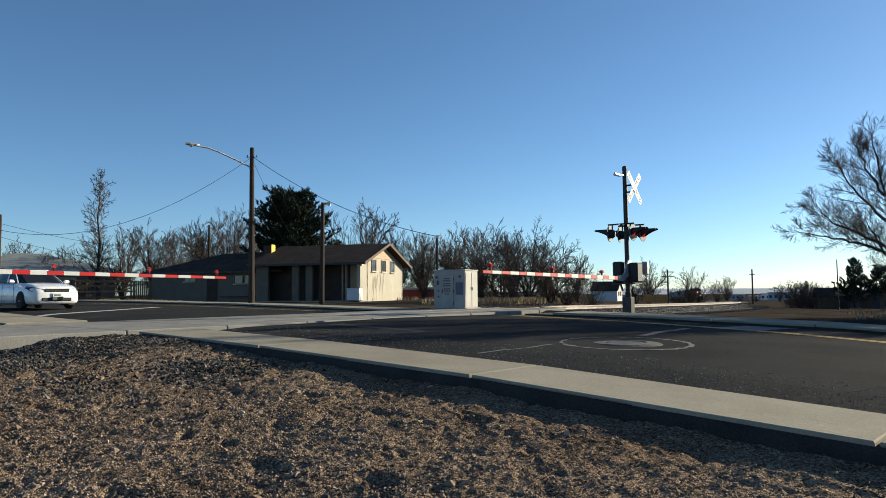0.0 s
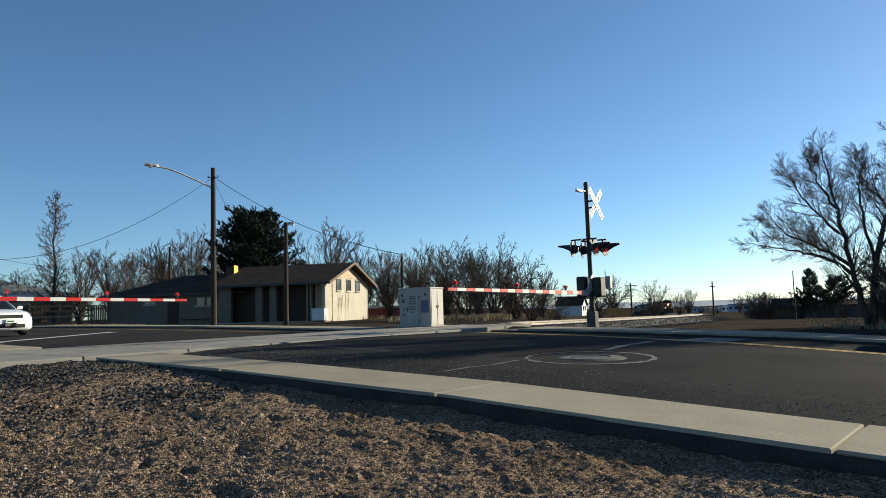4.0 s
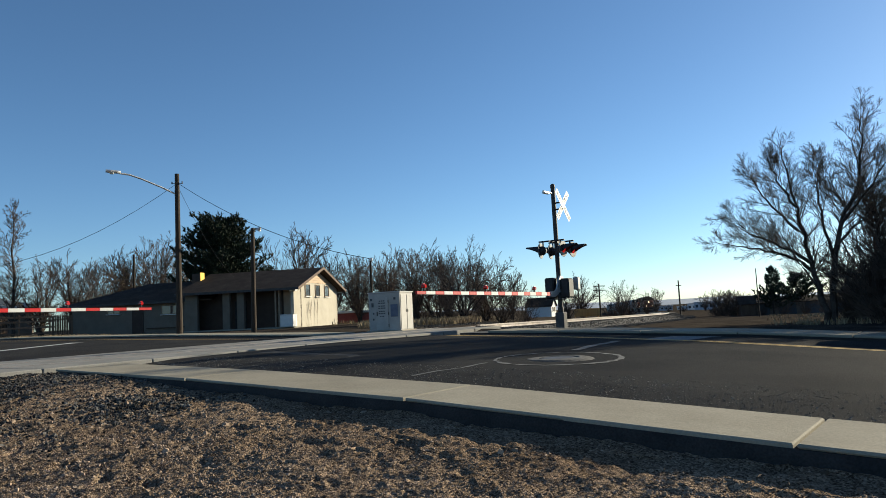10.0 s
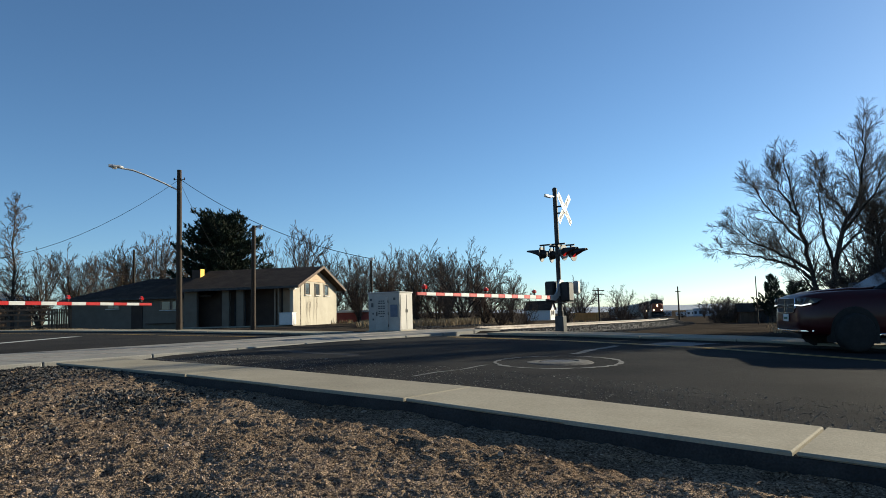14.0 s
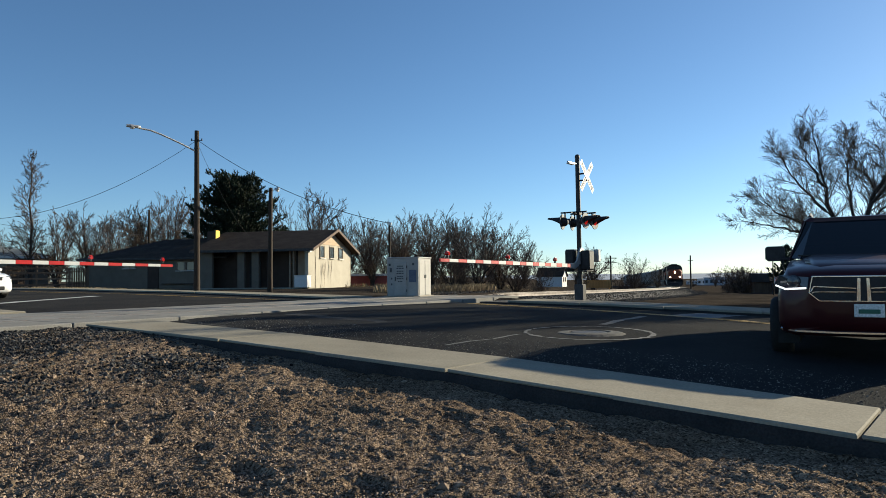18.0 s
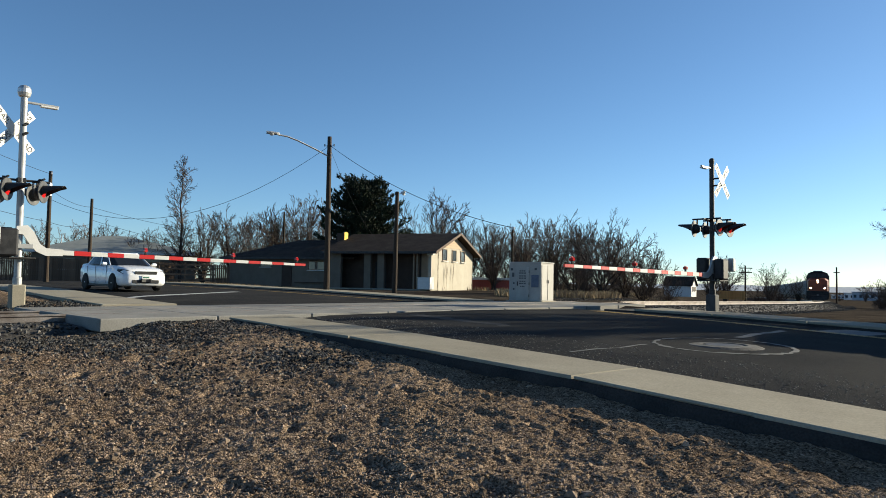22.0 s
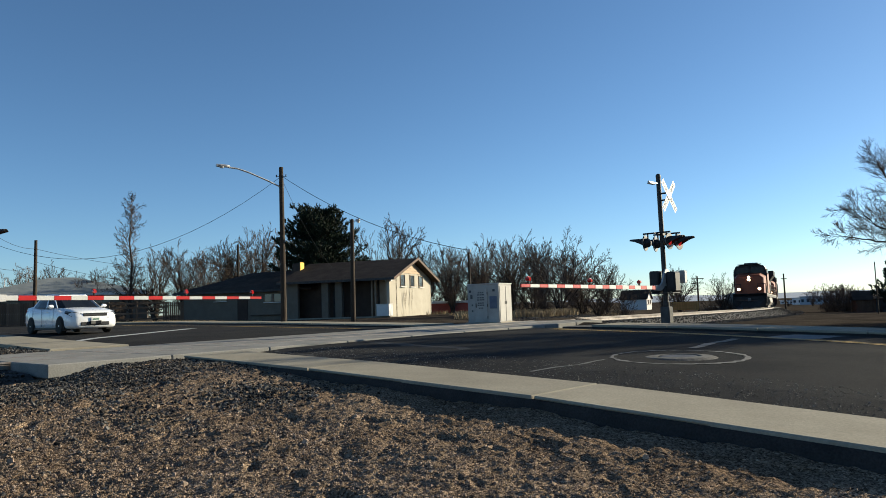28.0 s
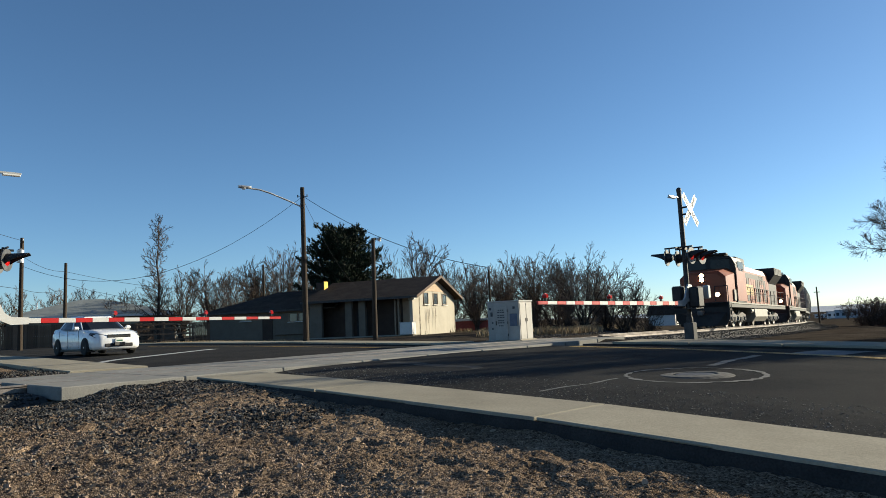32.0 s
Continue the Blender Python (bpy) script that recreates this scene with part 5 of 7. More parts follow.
# ---------------------------------------------------------------- loose stone
def scatter(name, count, place, size, material, label, seed, flat=0.7, cube=True):
    """Many angular stones in one mesh; place(rnd) gives a point or None, size(rnd) its radius."""
    rnd = random.Random(seed)
    V, Fs = [], []
    if cube:
        base = [(-1, -1, -1), (1.1, -0.8, -1), (1, 1, -1), (-0.9, 1.1, -1), (-0.7, -0.5, 1), (0.6, -0.7, 0.7), (0.5, 0.7, 1), (-0.7, 0.5, 0.6)]
        fc = [(4, 5, 6), (4, 6, 7), (0, 1, 5, 4), (1, 2, 6, 5), (2, 3, 7, 6), (3, 0, 4, 7)]
    else:
        base = [(1.3, 0, 0), (0, 1.3, 0), (-1.3, 0, 0), (0, -1.3, 0), (0, 0, 1.5)]
        fc = [(0, 1, 4), (1, 2, 4), (2, 3, 4), (3, 0, 4)]
    made = 0
    while made < count:
        p = place(rnd)
        made += 1
        if p is None:
            continue
        r = size(rnd)
        a = rnd.random() * 6.283
        ca, sa = math.cos(a), math.sin(a)
        sx, sy, sz = r * rnd.uniform(0.6, 1.1), r * rnd.uniform(0.6, 1.1), r * flat * rnd.uniform(0.6, 1.1)
        tx, ty = rnd.uniform(-0.35, 0.35), rnd.uniform(-0.35, 0.35)
        k = len(V)
        for x, y, z in base:
            x, y, z = (x * rnd.uniform(0.4, 1.1) * sx * 0.8, y * rnd.uniform(0.4, 1.1) * sy * 0.8, z * rnd.uniform(0.6, 1.0) * sz * 0.75)
            z += x * tx + y * ty
            V.append((p[0] + x * ca - y * sa, p[1] + x * sa + y * ca, p[2] + z + sz * 0.3))
        Fs += [tuple(k + i for i in f) for f in fc]
    me = bpy.data.meshes.new(name)
    me.from_pydata(V, [], Fs)
    me.materials.append(material)
    me.update()
    return tagged(new(name, me), label, "gravel", kind="stuff")


def rocky(u, n):
    """How much of the ground at (u, n) is covered with crushed stone, from 0 to 1."""
    v = u + 0.9 * noise.noise(Vector((u * 0.7, n * 0.7, 3)))
    bare_spot = math.exp(-(((u - 9.9) / 0.9) ** 2 + ((n - 4.7) / 0.7) ** 2))
    a = sstep(8.7, 10.0, v) * (1 - 0.9 * bare_spot)
    b = 0.10 * sstep(6.2, 8.0, v)
    c = math.exp(-(((u - 8.0) / 0.75) ** 2 + ((n - 4.35) / 0.75) ** 2) ** 1.6)
    e = 0.55 * math.exp(-(((u - 8.2) / 1.0) ** 2 + ((n - 2.9) / 0.5) ** 2))
    return max(a, b, c, e)


def on_track(p):
    """Distance of a place to the straight near part of the track."""
    h = radians(-40)
    d = Vector((p.x, p.y, 0)) - T0
    return abs(d.x * math.cos(h) + d.y * math.sin(h))


def place_ballast(rnd):
    u, n = rnd.uniform(4.2, 17), rnd.uniform(-6, 5.42)
    if rnd.random() > rocky(u, n):
        return None
    p = W(u, n)
    if on_track(p) < 2.6:
        return None
    return p


def place_pebble(rnd):
    u, n = rnd.uniform(-5.5, 11.5), rnd.triangular(-0.5, 5.42, 2.0)
    if rnd.random() < 0.8 * rocky(u, n):
        return None
    return W(u, n)


scatter("ballast_stones", 105000, place_ballast, lambda r: r.choice((0.014, 0.019, 0.025, 0.031, 0.038)), BALLAST, "loose grey crushed stone beside the track", 11)
scatter("pebbles", 120000, place_pebble, lambda r: 0.007 + 0.016 * r.random() ** 2, PEBBLE, "fine brown and pink gravel on the dirt", 12, cube=False)


def place_clod(rnd):
    u, n = rnd.uniform(-5, 9), rnd.uniform(-0.3, 5.3)
    if noise.noise(Vector((u * 0.9, n * 0.9, 4))) < 0.0:
        return None
    return W(u, n)


scatter("clods", 2600, place_clod, lambda r: 0.02 + 0.035 * r.random() ** 2, PEBBLE, "small stones and clods of brown dirt", 13)


def place_grit(rnd):
    u, n = rnd.uniform(-7, 12.3), NEAR_OUT + 0.02 + 1.9 * rnd.random() ** 2.2
    return RU * u + RN * n + Vector((0, 0, zroad(u, n)))


GRIT = mat("road_grit", (0.085, 0.08, 0.073), (0.19, 0.178, 0.16), 3.0, 0.9, fine=0.3, fscale=40, per=0.5, island=True)
scatter("road_grit", 15000, place_grit, lambda r: 0.006 + 0.012 * r.random() ** 2, GRIT, "loose grey grit along the road's edge", 18, cube=False)


def place_bank(rnd):
    s = 12.5 + 95 * rnd.random() ** 1.7
    p, h = trk(s)
    x = rnd.uniform(1.0, 4.5) if rnd.random() < 0.8 else rnd.uniform(-4.0, -0.9)
    z = tz(s) - 0.16 - max(0.0, abs(x) - 1.9) * 0.366
    q = p + Vector((math.cos(h), math.sin(h), 0)) * x
    q.z = max(z, zg(*UN(q)) - 0.01)
    return q


scatter("bank_stones", 19000, place_bank, lambda r: r.choice((0.035, 0.045, 0.06)), BALLAST, "crushed stone on the bank of the railway", 14)


def place_near_bank(rnd):
    s = rnd.uniform(-16, -7.1)
    p, h = trk(s)
    x = rnd.uniform(-4.4, 4.4)
    if abs(abs(x) - 0.755) < 0.12:
        return None
    z = tz(s) - 0.14 - max(0.0, abs(x) - 1.9) * 0.366
    q = p + Vector((math.cos(h), math.sin(h), 0)) * x
    q.z = max(z, zg(*UN(q)))
    return q


scatter("bank_stones", 9000, place_near_bank, lambda r: r.choice((0.025, 0.035, 0.045)), BALLAST, "crushed stone between and beside the rails", 15)


def place_mast(rnd):
    a, r = rnd.random() * 6.283, 2.6 * math.sqrt(rnd.random())
    q = Vector((pL.x + 0.6 + r * math.cos(a), pL.y - 0.9 + r * 0.8 * math.sin(a), 0))
    u, n = UN(q)
    if n > 4.9 or on_track(q) < 2.5:
        return None
    q.z = zg(u, n) + 0.03
    return q


scatter("bank_stones", 2600, place_mast, lambda r: r.choice((0.025, 0.035, 0.045)), BALLAST, "grey stone around the signal's foot", 16)

# ties
ties = tagged(empty("ties"), "dark weathered wooden railway ties", "ties", kind="structure")
bm = bmesh.new()
box(bm, 0, 0, 0, 2.6, 0.23, 0.18, bevel=0.012)
tie = part("tie", bm, TIE, ties)
for k, s in enumerate([-15 + 0.55 * j for j in range(15)] + [12.6 + 0.55 * j for j in range(70)]):
    p, h = trk(s)
    ob = tie if k == 0 else new("tie", tie.data)
    ob.parent = ties
    ob.matrix_basis = Matrix.Translation(p + Vector((0, 0, tz(s) - 0.26))) @ pose(0, 0, 0, 0, 0, math.degrees(h))


# ---------------------------------------------------------------- plants
def fit_tree(V, height, width=None):
    top = max(v[2] for v in V)
    k = height / top
    ext = max(max(abs(v[0]), abs(v[1])) for v in V) * k
    w = k if width is None else k * (width / 2) / ext
    return [(x * w, y * w, z * k) for x, y, z in V]


def plant_mesh(V, FL, FT, name_parts, mats_):
    out = []
    for pn, faces, mt in zip(name_parts, (FL, FT), mats_):
        me = bpy.data.meshes.new(pn)
        used = sorted({i for f in faces for i in f})
        idx = {v: k for k, v in enumerate(used)}
        me.from_pydata([V[i] for i in used], [], [tuple(idx[i] for i in f) for f in faces])
        me.materials.append(mt)
        me.update()
        out.append((pn, me))
    return out


def make_plant(name, label, category, m, meshes, group=""):
    top = tagged(empty(name, m), label, category, group)
    for pn, me in meshes:
        ob = new(pn, me)
        ob.parent = top
    return top


def bare(seed, height, width, levels=4, kids=4, trunk=0.13, stems=1, **kw):
    """Meshes of a bare tree or many-stemmed shrub of that height and width."""
    rnd = random.Random(seed)
    V, FL, FT = [], [], []
    for s in range(stems):
        ang = rnd.random() * 6.283
        ln = (0.0, 0.0) if stems == 1 else (0.45 * math.cos(ang), 0.45 * math.sin(ang))
        if stems == 1 and "lean" in kw:
            ln = kw["lean"]
        v, a, b = tree_mesh(seed=seed * 31 + s, height=height * rnd.uniform(0.8, 1.0), trunk_r=trunk, levels=levels, kids=kids, lean=ln,
                            **{k: x for k, x in kw.items() if k != "lean"})
        off = (0.3 * math.cos(ang) * (stems > 1), 0.3 * math.sin(ang) * (stems > 1))
        k = len(V)
        V += [(x + off[0], y + off[1], z) for x, y, z in v]
        FL += [tuple(i + k for i in f) for f in a]
        FT += [tuple(i + k for i in f) for f in b]
    V = fit_tree(V, height, width)
    return plant_mesh(V, FL, FT, ("trunk", "crown"), (BARK, TWIG))


# a many-stemmed cottonwood at the right, and more of the grove beyond it
def cottonwood(seed, k, limbs):
    V, FL, FT = tree_mesh(seed=seed, height=7.5, trunk_r=0.15, levels=4, kids=7, up=0.2, spread=1.05, twig_r=0.0055, ratio=0.70, leaders=limbs)
    return plant_mesh([(x * k, y * k, z * k) for x, y, z in V], FL, FT, ("trunk", "crown"), (BARK, TWIG))


RUNS = [([(0, 0, -0.2), (-0.2, 0, 1.2), (-0.45, 0.1, 2.3), (-0.7, 0.1, 4.3), (-1.0, 0.2, 5.6), (-1.2, 0.2, 7.7)], 0.15, 0.34, 34, 1.5),
        ([(-0.45, 0.1, 2.2), (-1.0, 0.2, 2.75), (-1.9, 0.3, 3.15), (-3.0, 0.2, 3.45), (-4.3, 0.3, 3.8)], 0.085, 0.25, 28, 1.25),
        ([(-0.5, 0, 2.6), (-1.5, -0.5, 3.3), (-2.6, -0.8, 4.0), (-3.5, -1.0, 4.8)], 0.075, 0.22, 26, 1.3),
        ([(-0.65, 0.1, 3.8), (-1.6, 0.5, 4.9), (-2.3, 0.8, 6.0), (-2.6, 0.9, 6.8)], 0.07, 0.2, 24, 1.3),
        ([(-0.85, 0.1, 5.0), (-1.5, 0, 6.2), (-1.8, 0, 7.3)], 0.06, 0.15, 20, 1.2),
        ([(0.15, 0, -0.2), (0.3, 0.2, 2.4), (0.8, 0.3, 4.3), (1.5, 0.4, 5.7), (1.75, 0.4, 7.4), (1.85, 0.4, 8.5)], 0.14, 0.34, 36, 1.5),
        ([(0.35, 0.2, 2.6), (0.1, 1.0, 4.4), (0.0, 1.4, 6.0), (0.15, 1.5, 7.2)], 0.08, 0.25, 24, 1.3),
        ([(0.8, 0.3, 4.2), (2.0, -0.3, 5.6), (2.9, -0.5, 6.9)], 0.075, 0.2, 22, 1.3),
        ([(0.5, 0.2, 3.2), (1.5, 0.8, 4.2), (2.8, 1.0, 5.4)], 0.07, 0.2, 22, 1.25),
        ([(-0.2, -0.1, 1.2), (-0.9, -1.2, 2.6), (-1.5, -2.0, 4.0)], 0.07, 0.25, 20, 1.2)]
big1 = cottonwood(41, 0.81, RUNS)
big2 = cottonwood(47, 0.84, [RUNS[0], RUNS[3], RUNS[5], RUNS[7], RUNS[8]])
mid_b = bare(52, 6.5, 4.6, levels=4, kids=4, trunk=0.09, first=0.15, up=0.4, spread=0.85, twig_r=0.007)
GR = "grove beside the road"
COT = "large bare cottonwood with spreading dark limbs"
FACE = -34.5
make_plant("tree", COT, "tree", at_ground(-33.9, 27.0, FACE), big1, GR)
make_plant("tree", COT, "tree", at_ground(-38.4, 28.5, FACE + 20), big2, GR)
for az, d, rz, k in ((-41.5, 30, 200, 0.9), (-43.2, 33, 120, 0.9)):
    make_plant("tree", "bare cottonwood in the grove at the roadside", "tree", at_ground(az, d, rz) @ Matrix.Diagonal((k, k, k, 1)), big2, GR)
for az, d, rz in ((-36.6, 36, 10), (-39.6, 34, 80), (-42.6, 36, 150)):
    make_plant("tree", "slim bare tree behind the cottonwoods", "tree", at_ground(az, d, rz), mid_b, GR)



def fan(seed, h, w, leads, boughs, reach, twig_r, low=0.1, r0=0.07, levels=4, kids=4):
    """A broad bare crown: limbs that spread from the foot or a low fork, each with many fine boughs."""
    rnd = random.Random(seed)
    runs = []
    for k in range(leads):
        a = 6.283 * (k + rnd.uniform(-0.3, 0.3)) / leads
        e = rnd.choice((0.25, 0.55, 0.8, 1.0)) * w / 2
        top = h * (0.98 - 0.32 * (e / (w / 2)) ** 2) * rnd.uniform(0.85, 1.0)
        x, y = e * math.cos(a), e * math.sin(a)
        f = h * low * rnd.uniform(0.5, 1.3)
        runs.append(([(0.08 * math.cos(a), 0.08 * math.sin(a), -0.15), (x * 0.12, y * 0.12, f), (x * 0.5, y * 0.5, f + (top - f) * 0.5), (x * 0.85, y * 0.85, top * 0.88)], r0 * rnd.uniform(0.7, 1.1), 0.16, boughs, reach))
    V, FL, FT = tree_mesh(seed=seed, height=h, trunk_r=r0, levels=levels, kids=kids, up=0.18, spread=0.95, twig_r=twig_r, ratio=0.66, leaders=runs)
    return plant_mesh(V, FL, FT, ("trunk", "crown"), (BARK, TWIG))


shr1 = fan(61, 5.0, 6.4, 11, 13, 1.15, 0.009, 0.12, kids=3)
shr2 = fan(62, 5.8, 4.6, 10, 14, 1.2, 0.009, 0.15, kids=3)
shr3 = fan(63, 3.1, 4.8, 12, 10, 0.8, 0.009, 0.05, 0.04, kids=3)
BR = "brush along the railway"
SH = "tangled bare brush with many thin stems"
rnd = random.Random(9)
kinds = (shr1, shr2, shr3)
spots = [(1.6, 64, 1, 1.05), (0.2, 72, 0, 1.1), (-1.4, 68, 2, 1.3), (-3.0, 45, 1, 0.85), (-4.7, 46, 0, 1.08), (-6.9, 43, 0, 1.05), (-8.6, 45, 0, 0.82), (-10.0, 44, 2, 1.0), (-11.9, 48, 2, 0.8),
         (-3.6, 54, 2, 1.0), (-5.6, 54, 1, 0.9), (-8.4, 54, 2, 1.1), (-0.6, 66, 1, 1.1), (2.8, 66, 2, 1.2), (-2.2, 70, 0, 1.0), (-5.7, 41.5, 2, 0.6)]
for k, (az, d, i, s) in enumerate(spots):
    make_plant("shrub", SH, "shrub", at_ground(az, d, k * 77) @ Matrix.Diagonal((s, s, s * 1.1, 1)), kinds[i], BR)
for az, d, i, s in ((-36.6, 27.0, 2, 0.75), (-38.6, 26.5, 2, 0.9), (-41.5, 27.5, 2, 0.9), (-35.2, 29.0, 2, 0.5), (-40.2, 29.5, 0, 0.8), (-37.6, 29.0, 0, 0.75), (-39.3, 32, 0, 0.9), (-36.0, 32, 2, 0.8), (-37.3, 26.2, 2, 0.85), (-38.0, 27.6, 2, 1.0), (-36.9, 30.5, 2, 0.9), (-35.6, 27.8, 2, 0.6), (-40.0, 26.6, 2, 1.0)):
    make_plant("shrub", "dense brown thicket under the cottonwoods", "shrub", at_ground(az, d, az * 50) @ Matrix.Diagonal((s, s, s, 1)), kinds[i], "thicket under the trees")

tr1 = fan(71, 6.6, 7.6, 12, 13, 1.6, 0.013, 0.22, 0.10, kids=3)
tr2 = fan(72, 6.2, 5.6, 11, 13, 1.5, 0.013, 0.22, 0.09, kids=3)
# Those furthest right stand out of view, added to shade the far lane.
for az, d, i, s in ((-42.5, 25.5, 0, 0.72), (-44.6, 25.2, 2, 1.0), (-46.6, 25.5, 0, 0.66), (-48.8, 25.8, 2, 0.95), (-51.0, 26.0, 2, 0.9), (-37.6, 27.4, 0, 0.8), (-38.9, 28.8, 1, 0.85), (-40.3, 28.0, 0, 0.95),
                    (-41.8, 30.0, 1, 0.95), (-38.2, 31.5, 0, 1.0), (-40.6, 33.0, 1, 1.0), (-36.8, 29.6, 2, 1.0), (-43.6, 28.4, 0, 0.95), (-35.9, 33.5, 0, 0.8), (-37.0, 26.6, 2, 0.9), (-46.8, 28.5, 0, 0.8), (-49.0, 28.6, 1, 0.72), (-51.2, 29.0, 0, 0.8), (-53.5, 28.5, 0, 0.75), (-45.2, 30.5, 1, 0.8)):
    make_plant("shrub", "dense brown thicket at the roadside, extended unseen to cast shade", "shrub", at_ground(az, d, az * 50) @ Matrix.Diagonal((s, s, s, 1)), kinds[i], "thicket under the trees")
for az, d, i, s in ((-37.4, 62, 0, 0.85), (-39.0, 70, 1, 0.95), (-40.6, 60, 0, 0.9), (-41.6, 76, 0, 1.0), (-43.0, 66, 1, 1.0)):
    make_plant("tree", "bare tree of the grove behind the lot", "tree", at_ground(az, d, az * 40) @ Matrix.Diagonal((s, s, s, 1)), (tr1, tr2)[i], GR)
V3, FL3, FT3 = tree_mesh(seed=73, height=9, trunk_r=0.13, levels=4, kids=4, up=0.02, spread=1.1, twig_r=0.016, ratio=0.6,
                         leaders=[([(0, 0, -0.2), (0.05, 0, 3), (-0.05, 0.05, 6), (0, 0, 8.9)], 0.14, 0.08, 60, 1.75)])
tr3 = plant_mesh(V3, FL3, FT3, ("trunk", "crown"), (BARK, TWIG))
BG = "bare trees behind the houses"
for az, d, i, s, lab in ((26.3, 62, 2, 0.98, "tall narrow bare tree with short side branches"), (24.6, 66, 0, 1.0, BARE), (22.6, 70, 1, 1.15, BARE), (21.0, 74, 0, 1.1, BARE),
                         (28.4, 72, 0, 0.8, BARE), (19.2, 78, 0, 1.3, BARE), (17.0, 80, 0, 1.55, BARE), (14.9, 84, 0, 1.5, BARE), (30.9, 82, 1, 1.0, BARE), (35.9, 80, 1, 0.95, BARE),
                         (6.4, 68, 0, 1.42, "broad bare tree behind the house"), (3.9, 72, 0, 1.1, BARE), (1.9, 70, 1, 1.1, BARE), (-0.7, 75, 1, 1.25, BARE), (-3, 72, 1, 1.15, BARE), (-5.5, 76, 0, 1.1, BARE),
                         (-8.0, 74, 0, 1.0, BARE), (-10.8, 80, 1, 0.9, BARE), (-16.3, 110, 1, 1.15, BARE), (-15.2, 96, 1, 0.75, BARE), (8.8, 82, 1, 1.0, BARE),
                         (-22.0, 190, 0, 1.05, BARE), (33.0, 90, 0, 1.0, BARE), (39, 84, 0, 1.0, BARE)):
    m = (tr1, tr2, tr3)[i]
    make_plant("tree", lab, "tree", at_ground(az, d, az * 40) @ Matrix.Diagonal((s * 1.05, s * 1.05, s * 1.13, 1)), m, BG)
for az, d, i, s in ((-19.4, 98, 1, 1.1), (-20.0, 102, 0, 0.95), (-18.6, 104, 2, 1.1), (-21.3, 140, 1, 0.9), (-26.4, 92, 2, 1.2), (-27.4, 88, 2, 1.2), (-27.0, 94, 2, 1.3), (-28.4, 90, 2, 1.0), (-26.9, 89, 2, 1.25), (-27.7, 90, 2, 1.15), (-29.6, 80, 2, 0.6), (-31.0, 78, 2, 0.6), (-32.4, 78, 2, 0.65), (-33.6, 76, 2, 0.7), (-33.8, 58, 2, 0.5), (-25.6, 240, 1, 1.0), (-24.0, 250, 2, 1.1), (-22.9, 260, 2, 1.1), (-27, 240, 0, 1.1), (-29, 200, 0, 1.1)):
    make_plant("shrub", "dark leafless bush beyond the track", "shrub", at_ground(az, d, az * 30) @ Matrix.Diagonal((s, s, s * 0.95, 1)), kinds[i], "bushes beyond the track")

NEEDLE = mat("needles", (0.010, 0.017, 0.009), (0.026, 0.040, 0.019), 1.2, 0.8, fine=0.35, fscale=6, per=0.35, island=True)


def conifer(name, label, m, h, w, seed, dens=1.0, cone=False):
    """A pine > trunk, boughs that curve up at the ends, dense needle tufts along them."""
    rnd = random.Random(seed)
    top = tagged(empty(name, m), label, "tree")
    bm = bmesh.new()
    tube(bm, (0, 0, -0.2), (0.03 * h, 0, h * 0.95), 0.022 * h, 0.004 * h, 10)
    part("trunk", bm, BARK, top)
    V, Fs = [], []
    bb = bmesh.new()
    n = int(60 * dens)
    for k in range(n):
        f = (k + rnd.random()) / n
        z = h * (0.12 + 0.80 * f)
        reach = w / 2 * ((1 - f) ** 0.8 if cone else math.sqrt(max(0.03, 1 - ((f - 0.30) / 0.74) ** 2)))
        reach *= rnd.choice((0.35, 0.6, 0.8, 1.0, 1.18))
        a = k * 2.4 + rnd.uniform(-0.4, 0.4)
        out = Vector((math.cos(a), math.sin(a), 0))
        lift = reach * rnd.uniform(0.05, 0.35)
        pts = [Vector((0.03 * z, 0, z)) + out * reach * t + Vector((0, 0, lift * t * t * 1.6)) for t in (0, 0.35, 0.7, 1.0)]
        for p0, p1, r0, r1 in zip(pts[:-1], pts[1:], (0.035, 0.024, 0.014), (0.024, 0.014, 0.006)):
            tube(bb, p0, p1, r0, r1, 4, False)
        steps = max(5, int(reach / 0.12))
        for j in range(steps):
            t = 0.22 + 0.78 * (j + rnd.random()) / steps
            i = min(2, int(t * 3))
            c = pts[i].lerp(pts[i + 1], t * 3 - i)
            wide = 0.08 + 0.19 * reach * (1 - abs(t - 0.6))
            side = Vector((-out.y, out.x, 0)) * rnd.gauss(0, wide * 0.6)
            c = c + side + Vector((0, 0, rnd.gauss(0, 0.06)))
            # one upturned tuft
            ax = (out * 0.55 + side * 0.8 + Vector((rnd.gauss(0, 0.25), rnd.gauss(0, 0.25), 0.85))).normalized()
            for q in range(13):
                d = (ax + Vector((rnd.gauss(0, 0.55), rnd.gauss(0, 0.55), rnd.gauss(0, 0.45)))).normalized()
                L = rnd.uniform(0.16, 0.34)
                s = d.orthogonal().normalized()
                s.rotate(Matrix.Rotation(rnd.random() * 6.283, 3, d))
                s *= rnd.uniform(0.035, 0.06)
                b0 = c + ax * rnd.uniform(-0.1, 0.22)
                i = len(V)
                V += [(b0 - s)[:], (b0 + s)[:], (b0 + d * L)[:]]
                Fs.append((i, i + 1, i + 2))
    part("branchwork", bb, BARK, top)
    me = bpy.data.meshes.new("foliage")
    me.from_pydata(V, [], Fs)
    me.materials.append(NEEDLE)
    ob = new("foliage", me)
    ob.parent = top
    return top


